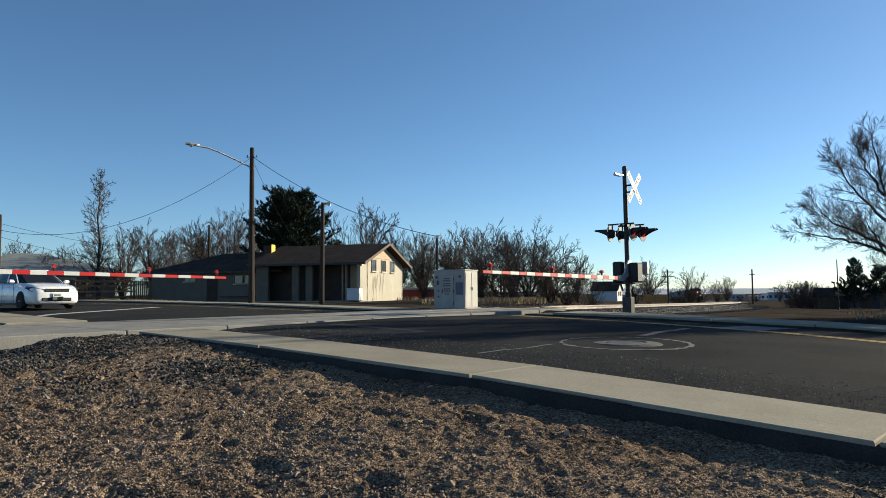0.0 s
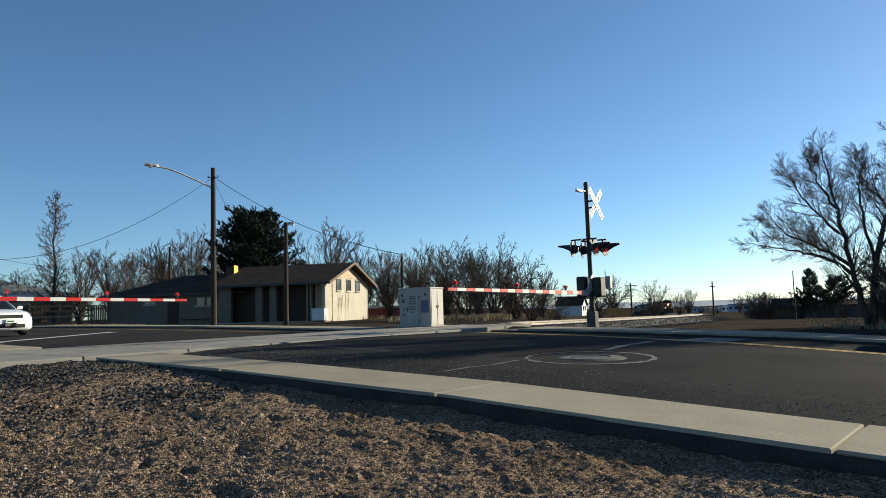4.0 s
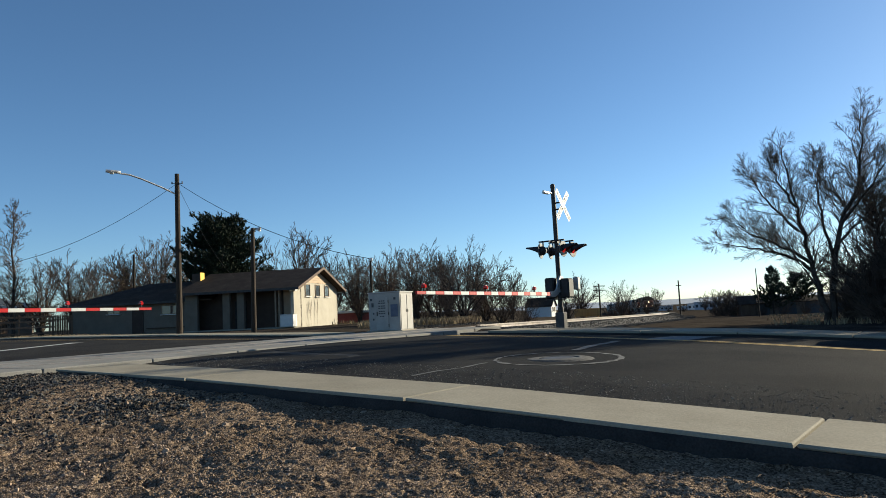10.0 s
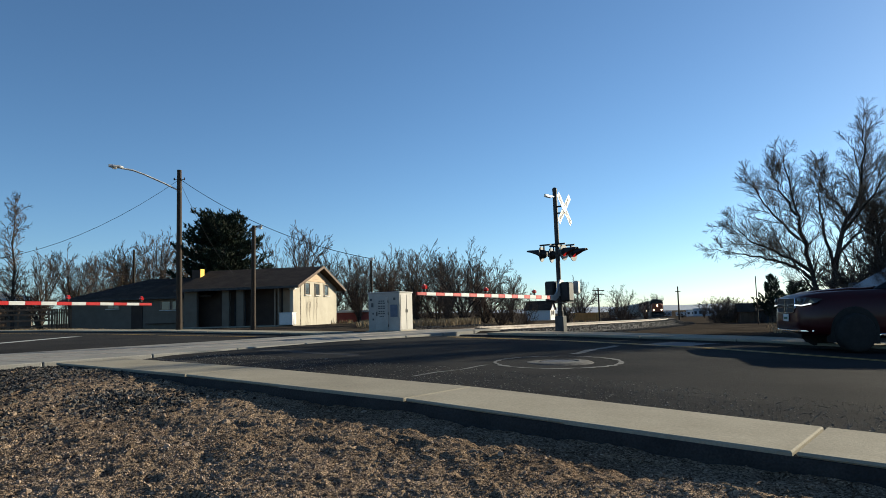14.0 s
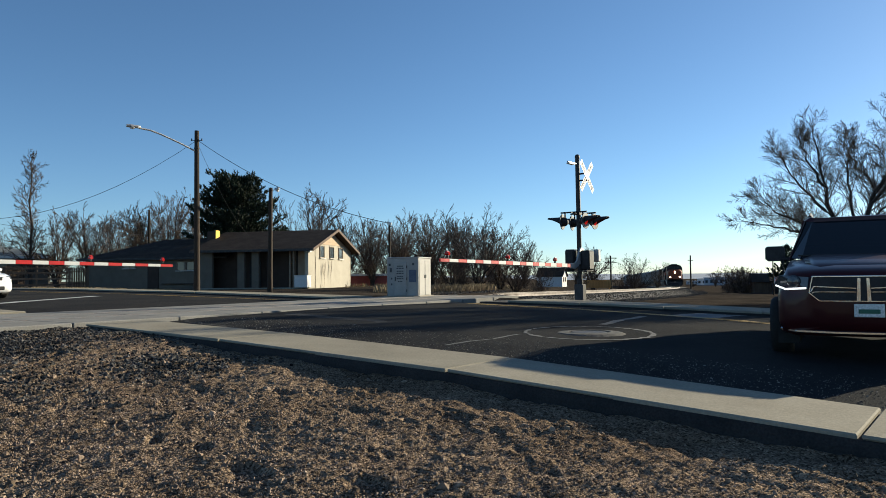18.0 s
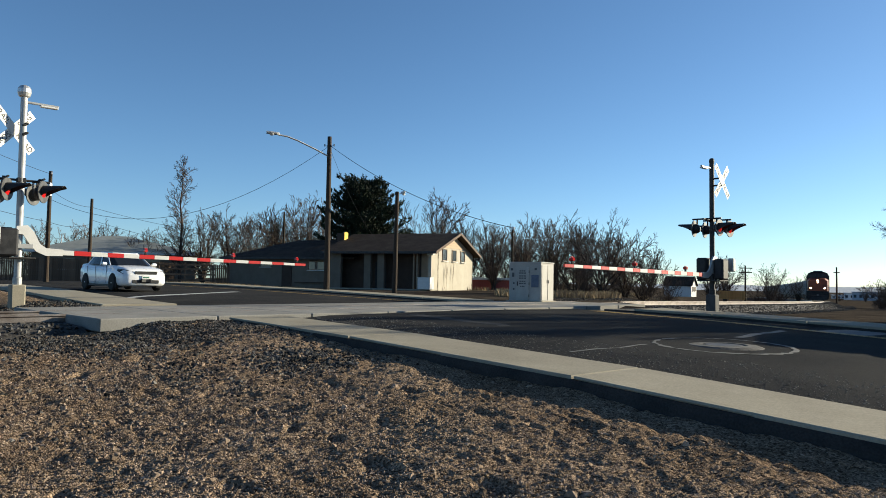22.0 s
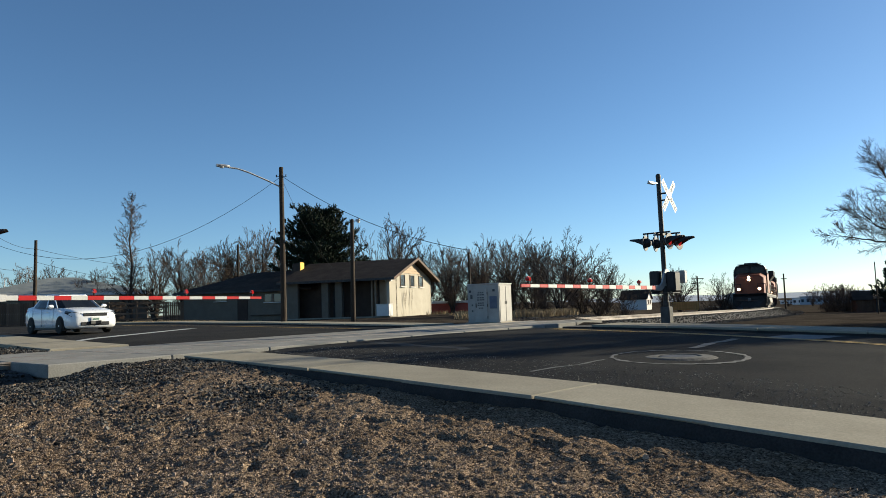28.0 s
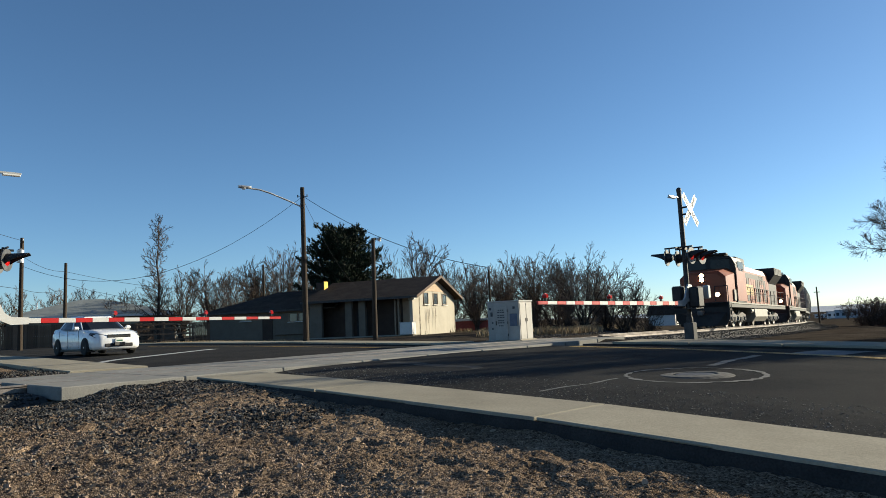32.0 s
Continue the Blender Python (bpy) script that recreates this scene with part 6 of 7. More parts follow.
conifer("pine", "large dark green pine behind the house roof", at_ground(12.4, 62), 9.9, 7.2, 21, 4.8)
conifer("pine", "small dark pine behind the wing", at_ground(19.3, 84), 7.4, 3.6, 22, 1.1, True)
conifer("pine", "low dark evergreen behind the wing", at_ground(17.4, 80), 4.6, 5.0, 23, 1.2)
conifer("pine", "dark spruce behind the sheds", at_ground(-30.3, 80), 5.2, 4.4, 24, 0.9, True)
conifer("pine", "dark spruce behind the sheds", at_ground(-31.9, 84), 4.4, 5.0, 25, 0.9)


def grass(name, count, place, hgt, label, col, seed):
    rnd = random.Random(seed)
    V, Fs = [], []
    for _ in range(count):
        p = place(rnd)
        if p is None:
            continue
        for b in range(rnd.randint(5, 9)):
            a = rnd.random() * 6.283
            h = hgt * rnd.uniform(0.4, 1.0)
            out = h * rnd.uniform(0.1, 0.6)
            w = rnd.uniform(0.006, 0.014) * (1 + hgt)
            q = Vector((p[0] + rnd.gauss(0, 0.08), p[1] + rnd.gauss(0, 0.08), p[2] - 0.02))
            s = Vector((-math.sin(a), math.cos(a), 0)) * w
            tip = q + Vector((math.cos(a) * out, math.sin(a) * out, h))
            mid = q.lerp(tip, 0.55) + Vector((0, 0, h * 0.12))
            i = len(V)
            V += [(q - s)[:], (q + s)[:], (mid + s * 0.8)[:], (mid - s * 0.8)[:], tip[:]]
            Fs += [(i, i + 1, i + 2, i + 3), (i + 3, i + 2, i + 4)]
    me = bpy.data.meshes.new(name)
    me.from_pydata(V, [], Fs)
    me.materials.append(col)
    return tagged(new(name, me), label, "grass", kind="stuff")


STRAW = mat("straw", (0.22, 0.165, 0.095), (0.33, 0.26, 0.16), 0.8, 0.9, fine=0.2, per=0.35, island=True, spec=0.04)


def place_straw(rnd):
    az, d = rnd.uniform(-20, 6), rnd.uniform(34, 44) if rnd.random() < 0.7 else rnd.uniform(44, 75)
    p = polar(az, d)
    if noise.noise(Vector((p.x * 0.3, p.y * 0.3, 1))) < 0.06 or (az > 1.5 and d < 52):
        return None
    s_side = min(abs((p - trk(s)[0]).length) for s in (14, 20, 26, 32, 38, 44, 52, 60, 70, 80)) if az < -8 else 9
    if s_side < 4.6:
        return None
    p.z = ground_at(p)
    return p


grass("dry_grass", 7000, place_straw, 0.38, "tall dry straw-coloured grass along the brush", STRAW, 31)


def place_right(rnd):
    p = polar(rnd.uniform(-45, -30), rnd.uniform(25, 70))
    u, n = UN(p)
    if n < 19.6 or noise.noise(Vector((p.x * 0.25, p.y * 0.25, 6))) < 0.30:
        return None
    p.z = zg(u, n)
    return p


grass("dry_grass", 3000, place_right, 0.26, "sparse dry weeds on the dirt lot", STRAW, 32)


def place_left(rnd):
    p = polar(rnd.uniform(17, 40), rnd.uniform(47, 58))
    p.z = ground_at(p)
    return p


grass("dry_grass", 6000, place_left, 0.16, "short dry yellow grass verge before the fences", STRAW, 33)


# ---------------------------------------------------------------- train
LGLASS = mat("loco_glass", (0.01, 0.011, 0.012), (0.016, 0.017, 0.018), 2, 0.25, fine=0.1, spec=0.25)
ORANGE = mat("loco_orange", (0.21, 0.044, 0.012), (0.27, 0.062, 0.018), 1.2, 0.45, fine=0.12, bump=0.05, spec=0.4)
LBLACK = mat("loco_black", (0.014, 0.013, 0.013), (0.035, 0.032, 0.03), 2, 0.6, fine=0.2)
LYELLOW = mat("loco_yellow", (0.42, 0.27, 0.08), (0.48, 0.32, 0.10), 3, 0.5)
TANK = mat("tank_grey", (0.19, 0.178, 0.15), (0.29, 0.272, 0.235), 1.5, 0.6, fine=0.2)
TRUCKM = mat("truck_frame", (0.10, 0.095, 0.09), (0.20, 0.19, 0.175), 2, 0.8, fine=0.3)
HEAD = mat("headlight_glow", (1.0, 0.64, 0.34), (1.0, 0.60, 0.30), 2, 0.3, emit=8.0, fine=0.0)
STEELW = mat("wheel_steel", (0.09, 0.08, 0.07), (0.18, 0.17, 0.16), 4, 0.5, metal=0.5)


def rail_truck(parent, x, axles, spacing, r):
    """A truck with its wheelsets, side frames and springs, centred at x."""
    tr = empty("truck", Matrix.Translation((x, 0, 0)))
    tr.parent = parent
    half = spacing * (axles - 1) / 2
    for k in range(axles):
        bm = bmesh.new()
        xx = -half + spacing * k
        tube(bm, (xx, -0.8, r), (xx, 0.8, r), 0.08, 0.08, 10)
        for s in (-1, 1):
            lathe(bm, [(r + 0.03, -0.07), (r, -0.03), (r, 0.06), (r - 0.08, 0.06), (r - 0.12, 0.03), (0.12, 0.05)], 24, Matrix.Translation((xx, s * 0.76, r)) @ pose(0, 0, 0, -90 * s, 0, 0))
        part("wheelset", bm, STEELW, tr)
        for s in (-1, 1):
            bm = bmesh.new()
            box(bm, xx, s * 1.02, r, 0.34, 0.2, 0.34, bevel=0.04)
            tube(bm, (xx, s * 1.1, r), (xx, s * 1.19, r), 0.13, 0.10, 12)
            part("axle_box", bm, TRUCKM, tr)
    for s in (-1, 1):
        bm = bmesh.new()
        L = half + 0.55
        prism(bm, [(-L, 0.52), (-L + 0.15, 0.40), (L - 0.15, 0.40), (L, 0.52), (L, 0.78), (L * 0.6, 0.92), (0, 0.70), (-L * 0.6, 0.92), (-L, 0.78)], s * 1.02 - 0.07, s * 1.02 + 0.07,
              Matrix(((1, 0, 0, 0), (0, 0, 1, 0), (0, 1, 0, 0), (0, 0, 0, 1))))
        part("side_frame", bm, TRUCKM, tr)
        for k in range(axles - 1):
            bm = bmesh.new()
            xx = -half + spacing * (k + 0.5)
            for dx in (-0.18, 0.0, 0.18):
                tube(bm, (xx + dx, s * 1.08, 0.30), (xx + dx, s * 1.08, 0.62), 0.07, 0.07, 8)
            part("spring", bm, TRUCKM, tr)
        bm = bmesh.new()
        tube(bm, (half * 0.9, s * 1.16, 0.85), (half * 0.9 + 0.5, s * 1.16, 0.85), 0.1, 0.1, 10)
        part("brake_cylinder", bm, TRUCKM, tr)
    return tr


def locomotive():
    """A wide-cab diesel locomotive, front at x = 0 and facing +x, rail top at z = 0."""
    top = tagged(empty("locomotive"), "orange and black diesel locomotive with lit headlights", "locomotive", "locomotives")
    L = 22.3
    M = Matrix(((1, 0, 0, 0), (0, 0, 1, 0), (0, 1, 0, 0), (0, 0, 0, 1)))
    bm = bmesh.new()
    box(bm, -L / 2, 0, 1.38, L - 1.0, 2.9, 0.34, bevel=0.03)
    part("frame", bm, LBLACK, top)
    for s in (-1, 1):
        bm = bmesh.new()
        box(bm, -L / 2, s * 1.47, 1.50, L - 1.6, 0.05, 0.09)
        part("sill_stripe", bm, TANK, top, "grey sill stripe")
    # front plate, plow, coupler
    bm = bmesh.new()
    prism(bm, [(-1.5, 1.55), (1.5, 1.55), (1.5, 0.55), (1.25, 0.16), (-1.25, 0.16), (-1.5, 0.55)], -0.62, -0.5, Matrix(((0, 0, 1, 0), (1, 0, 0, 0), (0, 1, 0, 0), (0, 0, 0, 1))))
    part("pilot", bm, LBLACK, top, "black pilot and snow plow")
    bm = bmesh.new()
    loft(bm, [[Vector((-0.5, -1.35, 0.95)), Vector((-0.5, 1.35, 0.95)), Vector((-0.5, 1.25, 0.14)), Vector((-0.5, -1.25, 0.14))], [Vector((-0.12, -0.5, 0.8)), Vector((-0.12, 0.5, 0.8)), Vector((0.0, 0.8, 0.12)), Vector((0.0, -0.8, 0.12))]])
    part("plow", bm, LBLACK, top)
    bm = bmesh.new()
    box(bm, -0.15, 0, 0.92, 0.7, 0.26, 0.3, bevel=0.05)
    part("coupler", bm, TRUCKM, top)
    for s in (-1, 1):
        bm = bmesh.new()
        for z in (0.35, 0.72, 1.1, 1.45):
            box(bm, -0.75, s * 1.33, z, 0.5, 0.36, 0.05)
        box(bm, -0.5, s * 1.5, 0.9, 0.06, 0.04, 1.3)
        box(bm, -1.0, s * 1.5, 0.9, 0.06, 0.04, 1.3)
        part("stair", bm, LBLACK, top)
        bm = bmesh.new()
        pipe(bm, [Vector((-0.5, s * 1.48, 1.5)), Vector((-0.5, s * 1.48, 2.5)), Vector((-0.55, s * 0.75, 2.5)), Vector((-0.55, s * 0.75, 1.6))], 0.022, 6)
        part("front_handrail", bm, LBLACK, top)
        bm = bmesh.new()
        tube(bm, (-0.56, s * 0.92, 2.0), (-0.47, s * 0.92, 2.0), 0.13, 0.14, 16)
        dl = part("ditch_light", bm, LBLACK, top)
        bm = bmesh.new()
        lathe(bm, [(0.0, 0.02), (0.12, 0.015), (0.135, 0.0)], 16, Matrix.Translation((-0.465, s * 0.92, 2.0)) @ pose(0, 0, 0, 0, 90, 0))
        part("ditch_lens", bm, HEAD, dl, "glowing ditch light")
    # nose
    bm = bmesh.new()
    loft(bm, [[Vector((x, y * w, z)) for y, z in ((-1.0, 1.55), (-1.0, h - 0.35), (-0.72, h), (0.72, h), (1.0, h - 0.35), (1.0, 1.55))] for x, w, h in ((-0.95, 1.18, 3.28), (-1.1, 1.30, 3.45), (-2.9, 1.45, 3.72))])
    part("nose", bm, ORANGE, top, "orange short hood")
    bm = bmesh.new()
    box(bm, -0.945, 0, 2.05, 0.02, 1.5, 0.34)
    part("nose_emblem", bm, ORANGE, top, "plain pale emblem on the nose")
    bm = bmesh.new()
    box(bm, -0.99, 0, 3.08, 0.16, 0.34, 0.58, bevel=0.04)
    hl = part("headlight_housing", bm, LBLACK, top)
    for z in (2.95, 3.21):
        bm = bmesh.new()
        lathe(bm, [(0.0, 0.02), (0.12, 0.015), (0.13, 0.0)], 16, Matrix.Translation((-0.905, 0, z)) @ pose(0, 0, 0, 0, 90, 0))
        part("headlight", bm, HEAD, hl, "glowing headlight")
    bm = bmesh.new()
    box(bm, -0.96, 0.62, 2.1, 0.03, 0.6, 1.0, bevel=0.01)
    part("nose_door", bm, ORANGE, top)
    # cab
    bm = bmesh.new()
    loft(bm, [[Vector((x, y * 1.52, z)) for y, z in ((-1.0, 1.55), (-1.0, 3.95), (-0.86, 4.42), (-0.45, h), (0.45, h), (0.86, 4.42), (1.0, 3.95), (1.0, 1.55))] for x, h in ((-2.9, 4.58), (-3.2, 4.68), (-5.6, 4.68))])
    part("cab", bm, LBLACK, top, "black cab")
    for s in (-1, 1):
        bm = bmesh.new()
        box(bm, -4.25, s * 1.535, 2.68, 2.6, 0.03, 2.1, bevel=0.01)
        part("cab_panel", bm, ORANGE, top, "orange cab side panel")
        bm = bmesh.new()
        box(bm, -4.3, s * 1.535, 3.85, 1.7, 0.03, 0.62, bevel=0.02)
        part("side_window", bm, LGLASS, top)
        bm = bmesh.new()
        prism(bm, [(s * 0.12, 3.76), (s * 1.25, 3.62), (s * 1.2, 4.28), (s * 0.12, 4.33)], -2.905, -2.88, Matrix(((0, 0, 1, 0), (1, 0, 0, 0), (0, 1, 0, 0), (0, 0, 0, 1))))
        part("windshield", bm, LGLASS, top)
        bm = bmesh.new()
        box(bm, -2.9, s * 0.95, 4.40, 0.1, 0.62, 0.2, bevel=0.02)
        part("number_board", bm, LBLACK, top)
    bm = bmesh.new()
    box(bm, -2.93, 0, 4.62, 0.5, 2.2, 0.08, bevel=0.02)
    part("visor", bm, LBLACK, top)
    bm = bmesh.new()
    for y, ll in ((-0.2, 0.5), (0.0, 0.62), (0.2, 0.44)):
        tube(bm, (-4.6, y, 4.78), (-4.6 + ll, y, 4.80), 0.03, 0.085, 10)
    box(bm, -4.6, 0, 4.74, 0.2, 0.6, 0.1)
    part("horn", bm, TRUCKM, top)
    bm = bmesh.new()
    box(bm, -5.2, 0.0, 4.80, 0.6, 1.3, 0.22, bevel=0.04)
    part("air_conditioner", bm, TRUCKM, top)
    # long hood in sections with doors
    edges = [-5.6, -8.0, -10.4, -12.8, -15.2, -17.4]
    for a, b in zip(edges[:-1], edges[1:]):
        bm = bmesh.new()
        loft(bm, [[Vector((x, y, z)) for y, z in ((-0.98, 1.55), (-0.98, 3.85), (-0.82, 4.22), (0.82, 4.22), (0.98, 3.85), (0.98, 1.55))] for x in (a - 0.01, b + 0.01)])
        part("hood_section", bm, ORANGE, top, "orange long hood section")
        for s in (-1, 1):
            for j in range(3):
                xx = a + (b - a) * (j + 0.5) / 3
                bm = bmesh.new()
                box(bm, xx, s * 0.995, 2.6, 0.68, 0.03, 1.7, bevel=0.01)
                box(bm, xx + 0.26, s * 1.02, 2.6, 0.04, 0.03, 0.2)
                part("hood_door", bm, LBLACK if (j + int(-a)) % 3 == 0 else ORANGE, top)
    for s in (-1, 1):
        bm = bmesh.new()
        box(bm, -10.6, s * 1.0, 3.55, 9.2, 0.025, 0.34)
        part("hood_stripe", bm, LBLACK, top, "black upper hood band")
        bm = bmesh.new()
        box(bm, -9.6, s * 1.012, 2.55, 2.8, 0.012, 0.75)
        part("hood_emblem", bm, LYELLOW, top, "plain yellow emblem on the hood")
        for xx in (-7.0, -14.2):
            bm = bmesh.new()
            for j in range(8):
                box(bm, xx, s * 1.02, 3.12 + 0.08 * j, 1.4, 0.03, 0.03)
            part("grille", bm, LBLACK, top)
    bm = bmesh.new()
    box(bm, -7.3, 0, 4.45, 2.6, 2.0, 0.5, bevel=0.08)
    part("dynamic_brake", bm, LBLACK, top)
    bm = bmesh.new()
    tube(bm, (-12.2, 0, 4.2), (-12.2, 0, 4.55), 0.45, 0.38, 14)
    part("exhaust_stack", bm, LBLACK, top)
    # radiator section with wide wings
    bm = bmesh.new()
    loft(bm, [[Vector((x, y, z)) for y, z in ((-1.0, 1.55), (-1.0, 3.3), (-1.5, 4.0), (-1.5, 4.55), (1.5, 4.55), (1.5, 4.0), (1.0, 3.3), (1.0, 1.55))] for x in (-17.4, -20.9)])
    part("radiator", bm, LBLACK, top, "black radiator section with wide wings")
    for s in (-1, 1):
        bm = bmesh.new()
        for j in range(6):
            box(bm, -19.15, s * 1.51, 4.02 + 0.09 * j, 3.2, 0.03, 0.045)
        part("radiator_grille", bm, LBLACK, top)
    bm = bmesh.new()
    box(bm, -21.2, 0, 2.6, 0.6, 1.9, 2.1, bevel=0.1)
    part("rear_hood", bm, ORANGE, top)
    # walkway railings
    for s in (-1, 1):
        bm = bmesh.new()
        pipe(bm, [Vector((-5.9, s * 1.44, 2.62)), Vector((-21.4, s * 1.44, 2.62))], 0.022, 6)
        pipe(bm, [Vector((-5.9, s * 1.44, 2.15)), Vector((-21.4, s * 1.44, 2.15))], 0.016, 6)
        part("handrail", bm, LBLACK, top)
        for j in range(11):
            bm = bmesh.new()
            xx = -5.9 - 1.55 * j
            tube(bm, (xx, s * 1.44, 1.54), (xx, s * 1.44, 2.64), 0.025, 0.025, 6)
            part("stanchion", bm, LBLACK, top)
        bm = bmesh.new()
        box(bm, -3.9, s * 1.45, 1.98, 3.2, 0.06, 0.7, bevel=0.01)
        part("battery_box", bm, TANK, top)
    # tank
    bm = bmesh.new()
    loft(bm, [[Vector((x, y, z)) for y, z in ((-1.38, 1.2), (-1.42, 0.65), (-1.2, 0.32), (1.2, 0.32), (1.42, 0.65), (1.38, 1.2))] for x in (-8.7, -13.4)])
    part("fuel_tank", bm, TANK, top, "grey fuel tank")
    for s in (-1, 1):
        bm = bmesh.new()
        tube(bm, (-7.9, s * 1.2, 1.05), (-13.9, s * 1.2, 1.05), 0.16, 0.16, 12)
        part("air_reservoir", bm, TANK, top)
    rail_truck(top, -4.6, 3, 1.95, 0.53)
    rail_truck(top, -17.6, 3, 1.95, 0.53)
    for ob in top.children_recursive:
        if ob.type == "MESH" and ob.parent in ([top] + list(top.children)) and ob.parent.type == ("EMPTY" if ob.parent is top else "MESH"):
            ob.data.transform(Matrix.Diagonal((1, 1, 0.955, 1)))
    return top


def hopper():
    """A long covered hopper with rounded ribbed sides."""
    top = tagged(empty("hopper_car"), "pale grey covered hopper car with ribbed sides", "freight car", "freight cars")
    L = 18.0
    HOP = mat("hopper_grey", (0.264, 0.256, 0.24), (0.368, 0.36, 0.336), 0.8, 0.7, fine=0.15, bump=0.05)
    prof = [(-1.42, 1.35), (-1.56, 2.4), (-1.54, 3.5), (-1.3, 4.15), (-0.7, 4.45), (0.7, 4.45), (1.3, 4.15), (1.54, 3.5), (1.56, 2.4), (1.42, 1.35)]
    bm = bmesh.new()
    loft(bm, [[Vector((x, y * w, 1.35 + (z - 1.35) * h)) for y, z in prof] for x, w, h in ((-1.5, 1.0, 1.0), (-L / 2, 1.0, 1.0), (-L + 1.5, 1.0, 1.0))])
    part("body", bm, HOP, top)
    for e, s in ((-1.5, 1), (-L + 1.5, -1)):
        bm = bmesh.new()
        loft(bm, [[Vector((e, -1.4, 2.0)), Vector((e, 1.4, 2.0)), Vector((e, 1.3, 4.1)), Vector((e, -1.3, 4.1))], [Vector((e + s * 0.9, -1.3, 3.9)), Vector((e + s * 0.9, 1.3, 3.9)), Vector((e + s * 0.9, 1.25, 4.1)), Vector((e + s * 0.9, -1.25, 4.1))]])
        part("end_platform", bm, HOP, top)
        bm = bmesh.new()
        for z in (1.5, 1.9, 2.3, 2.7, 3.1, 3.5, 3.9):
            tube(bm, (e + s * 1.1, 0.9, z), (e + s * 1.1, 1.45, z), 0.016, 0.016, 6)
        part("ladder", bm, GALV, top)
    for k in range(14):
        for s in (-1, 1):
            bm = bmesh.new()
            x = -1.9 - (L - 3.8) * k / 13
            loft(bm, [[Vector((x - 0.05, s * (abs(y) + 0.0), z)), Vector((x + 0.05, s * (abs(y) + 0.0), z)), Vector((x + 0.05, s * (abs(y) + 0.07), z)), Vector((x - 0.05, s * (abs(y) + 0.07), z))] for y, z in prof[:4]])
            part("rib", bm, HOP, top)
    bm = bmesh.new()
    box(bm, -L / 2, 0, 4.52, L - 3.2, 0.7, 0.12, bevel=0.03)
    part("hatch_row", bm, HOP, top)
    bm = bmesh.new()
    box(bm, -L / 2, 0, 1.2, L - 0.8, 2.7, 0.3, bevel=0.03)
    part("sill", bm, LBLACK, top)
    for x in (-5.0, -9.0, -13.0):
        bm = bmesh.new()
        loft(bm, [[Vector((x + a, -1.2, 1.2)), Vector((x + a, 1.2, 1.2)), Vector((x + b, 0.5, 0.42)), Vector((x + b, -0.5, 0.42))] for a, b in ((-1.6, -0.4), (1.6, 0.4))])
        part("bay", bm, HOP, top)
    rail_truck(top, -2.2, 2, 1.75, 0.44)
    rail_truck(top, -L + 2.2, 2, 1.75, 0.44)
    bm = bmesh.new()
    for s in (-1, 1):
        box(bm, -L / 2, s * 1.575, 2.5, 2.6, 0.01, 0.6)
    part("emblem", bm, mat("faded_mark", (0.30, 0.20, 0.16), (0.38, 0.28, 0.22), 3, 0.8), top, "faded plain marking")
    return top


loco1 = locomotive()
loco2 = copy_thing(loco1, Matrix())
tagged(loco2, "second orange and black diesel locomotive in the train")
hop1 = hopper()
train = [loco1, loco2, hop1] + [copy_thing(hop1, Matrix()) for _ in range(7)]
LENGTHS = [22.3, 22.3] + [18.0] * 8


# ---------------------------------------------------------------- road vehicles: x forward, origin on the ground at mid length
def shell(stations, ring, n=None):
    """Body rings from stations (x, half width, bottom, belt, top): a rounded section."""
    out = []
    for x, w, zb, zs, zt in stations:
        out.append([Vector((x, y * w, z)) for y, z in ring(zb, zs, zt)])
    return out


def body_ring(zb, zs, zt):
    pts = [(-0.80, zb), (-0.96, zb + 0.05), (-1.0, zb + 0.35 * (zs - zb)), (-0.995, zs - 0.04), (-0.96, zs + 0.35 * (zt - zs)), (-0.88, zt - 0.03), (-0.62, zt), (-0.3, zt + 0.012)]
    return pts + [(-y, z) for y, z in pts[::-1]]


def car_wheel(parent, x, y, r, w, spokes, name="wheel"):
    wh = empty(name, Matrix.Translation((x, y, r)))
    wh.parent = parent
    s = 1 if y > 0 else -1
    bm = bmesh.new()
    lathe(bm, [(r * 0.66, -w / 2), (r * 0.90, -w / 2), (r * 0.985, -w * 0.36), (r, -w * 0.2), (r, w * 0.2), (r * 0.985, w * 0.36), (r * 0.90, w / 2), (r * 0.66, w / 2)], 32, pose(0, 0, 0, 90, 0, 0))
    part("tyre", bm, RUBBER, wh, "black tyre", True)
    bm = bmesh.new()
    lathe(bm, [(r * 0.67, -w * 0.45), (r * 0.64, -w * 0.2), (r * 0.62, w * 0.4), (r * 0.67, w * 0.45)], 32, pose(0, 0, 0, 90, 0, 0))
    lathe(bm, [(0.0, 0.0), (r * 0.17, 0.0), (r * 0.17, 0.03), (0.0, 0.035)], 16, Matrix.Translation((0, s * w * 0.34, 0)) @ pose(0, 0, 0, -90 * s, 0, 0))
    for k in range(spokes):
        a = 2 * math.pi * k / spokes
        for d in (-0.13, 0.13):
            m = pose(0, 0, 0, 0, math.degrees(a + d), 0)
            box(bm, r * 0.39, s * w * 0.36, 0, r * 0.56, 0.03, r * 0.085, m, bevel=0.004)
    part("rim", bm, ALLOY, wh, "alloy rim")
    bm = bmesh.new()
    lathe(bm, [(0.0, 0.0), (r * 0.6, 0.0), (r * 0.6, 0.02), (0.0, 0.02)], 24, Matrix.Translation((0, s * w * 0.05, 0)) @ pose(0, 0, 0, 90, 0, 0))
    part("brake_disc", bm, DARKSTEEL, wh)
    return wh


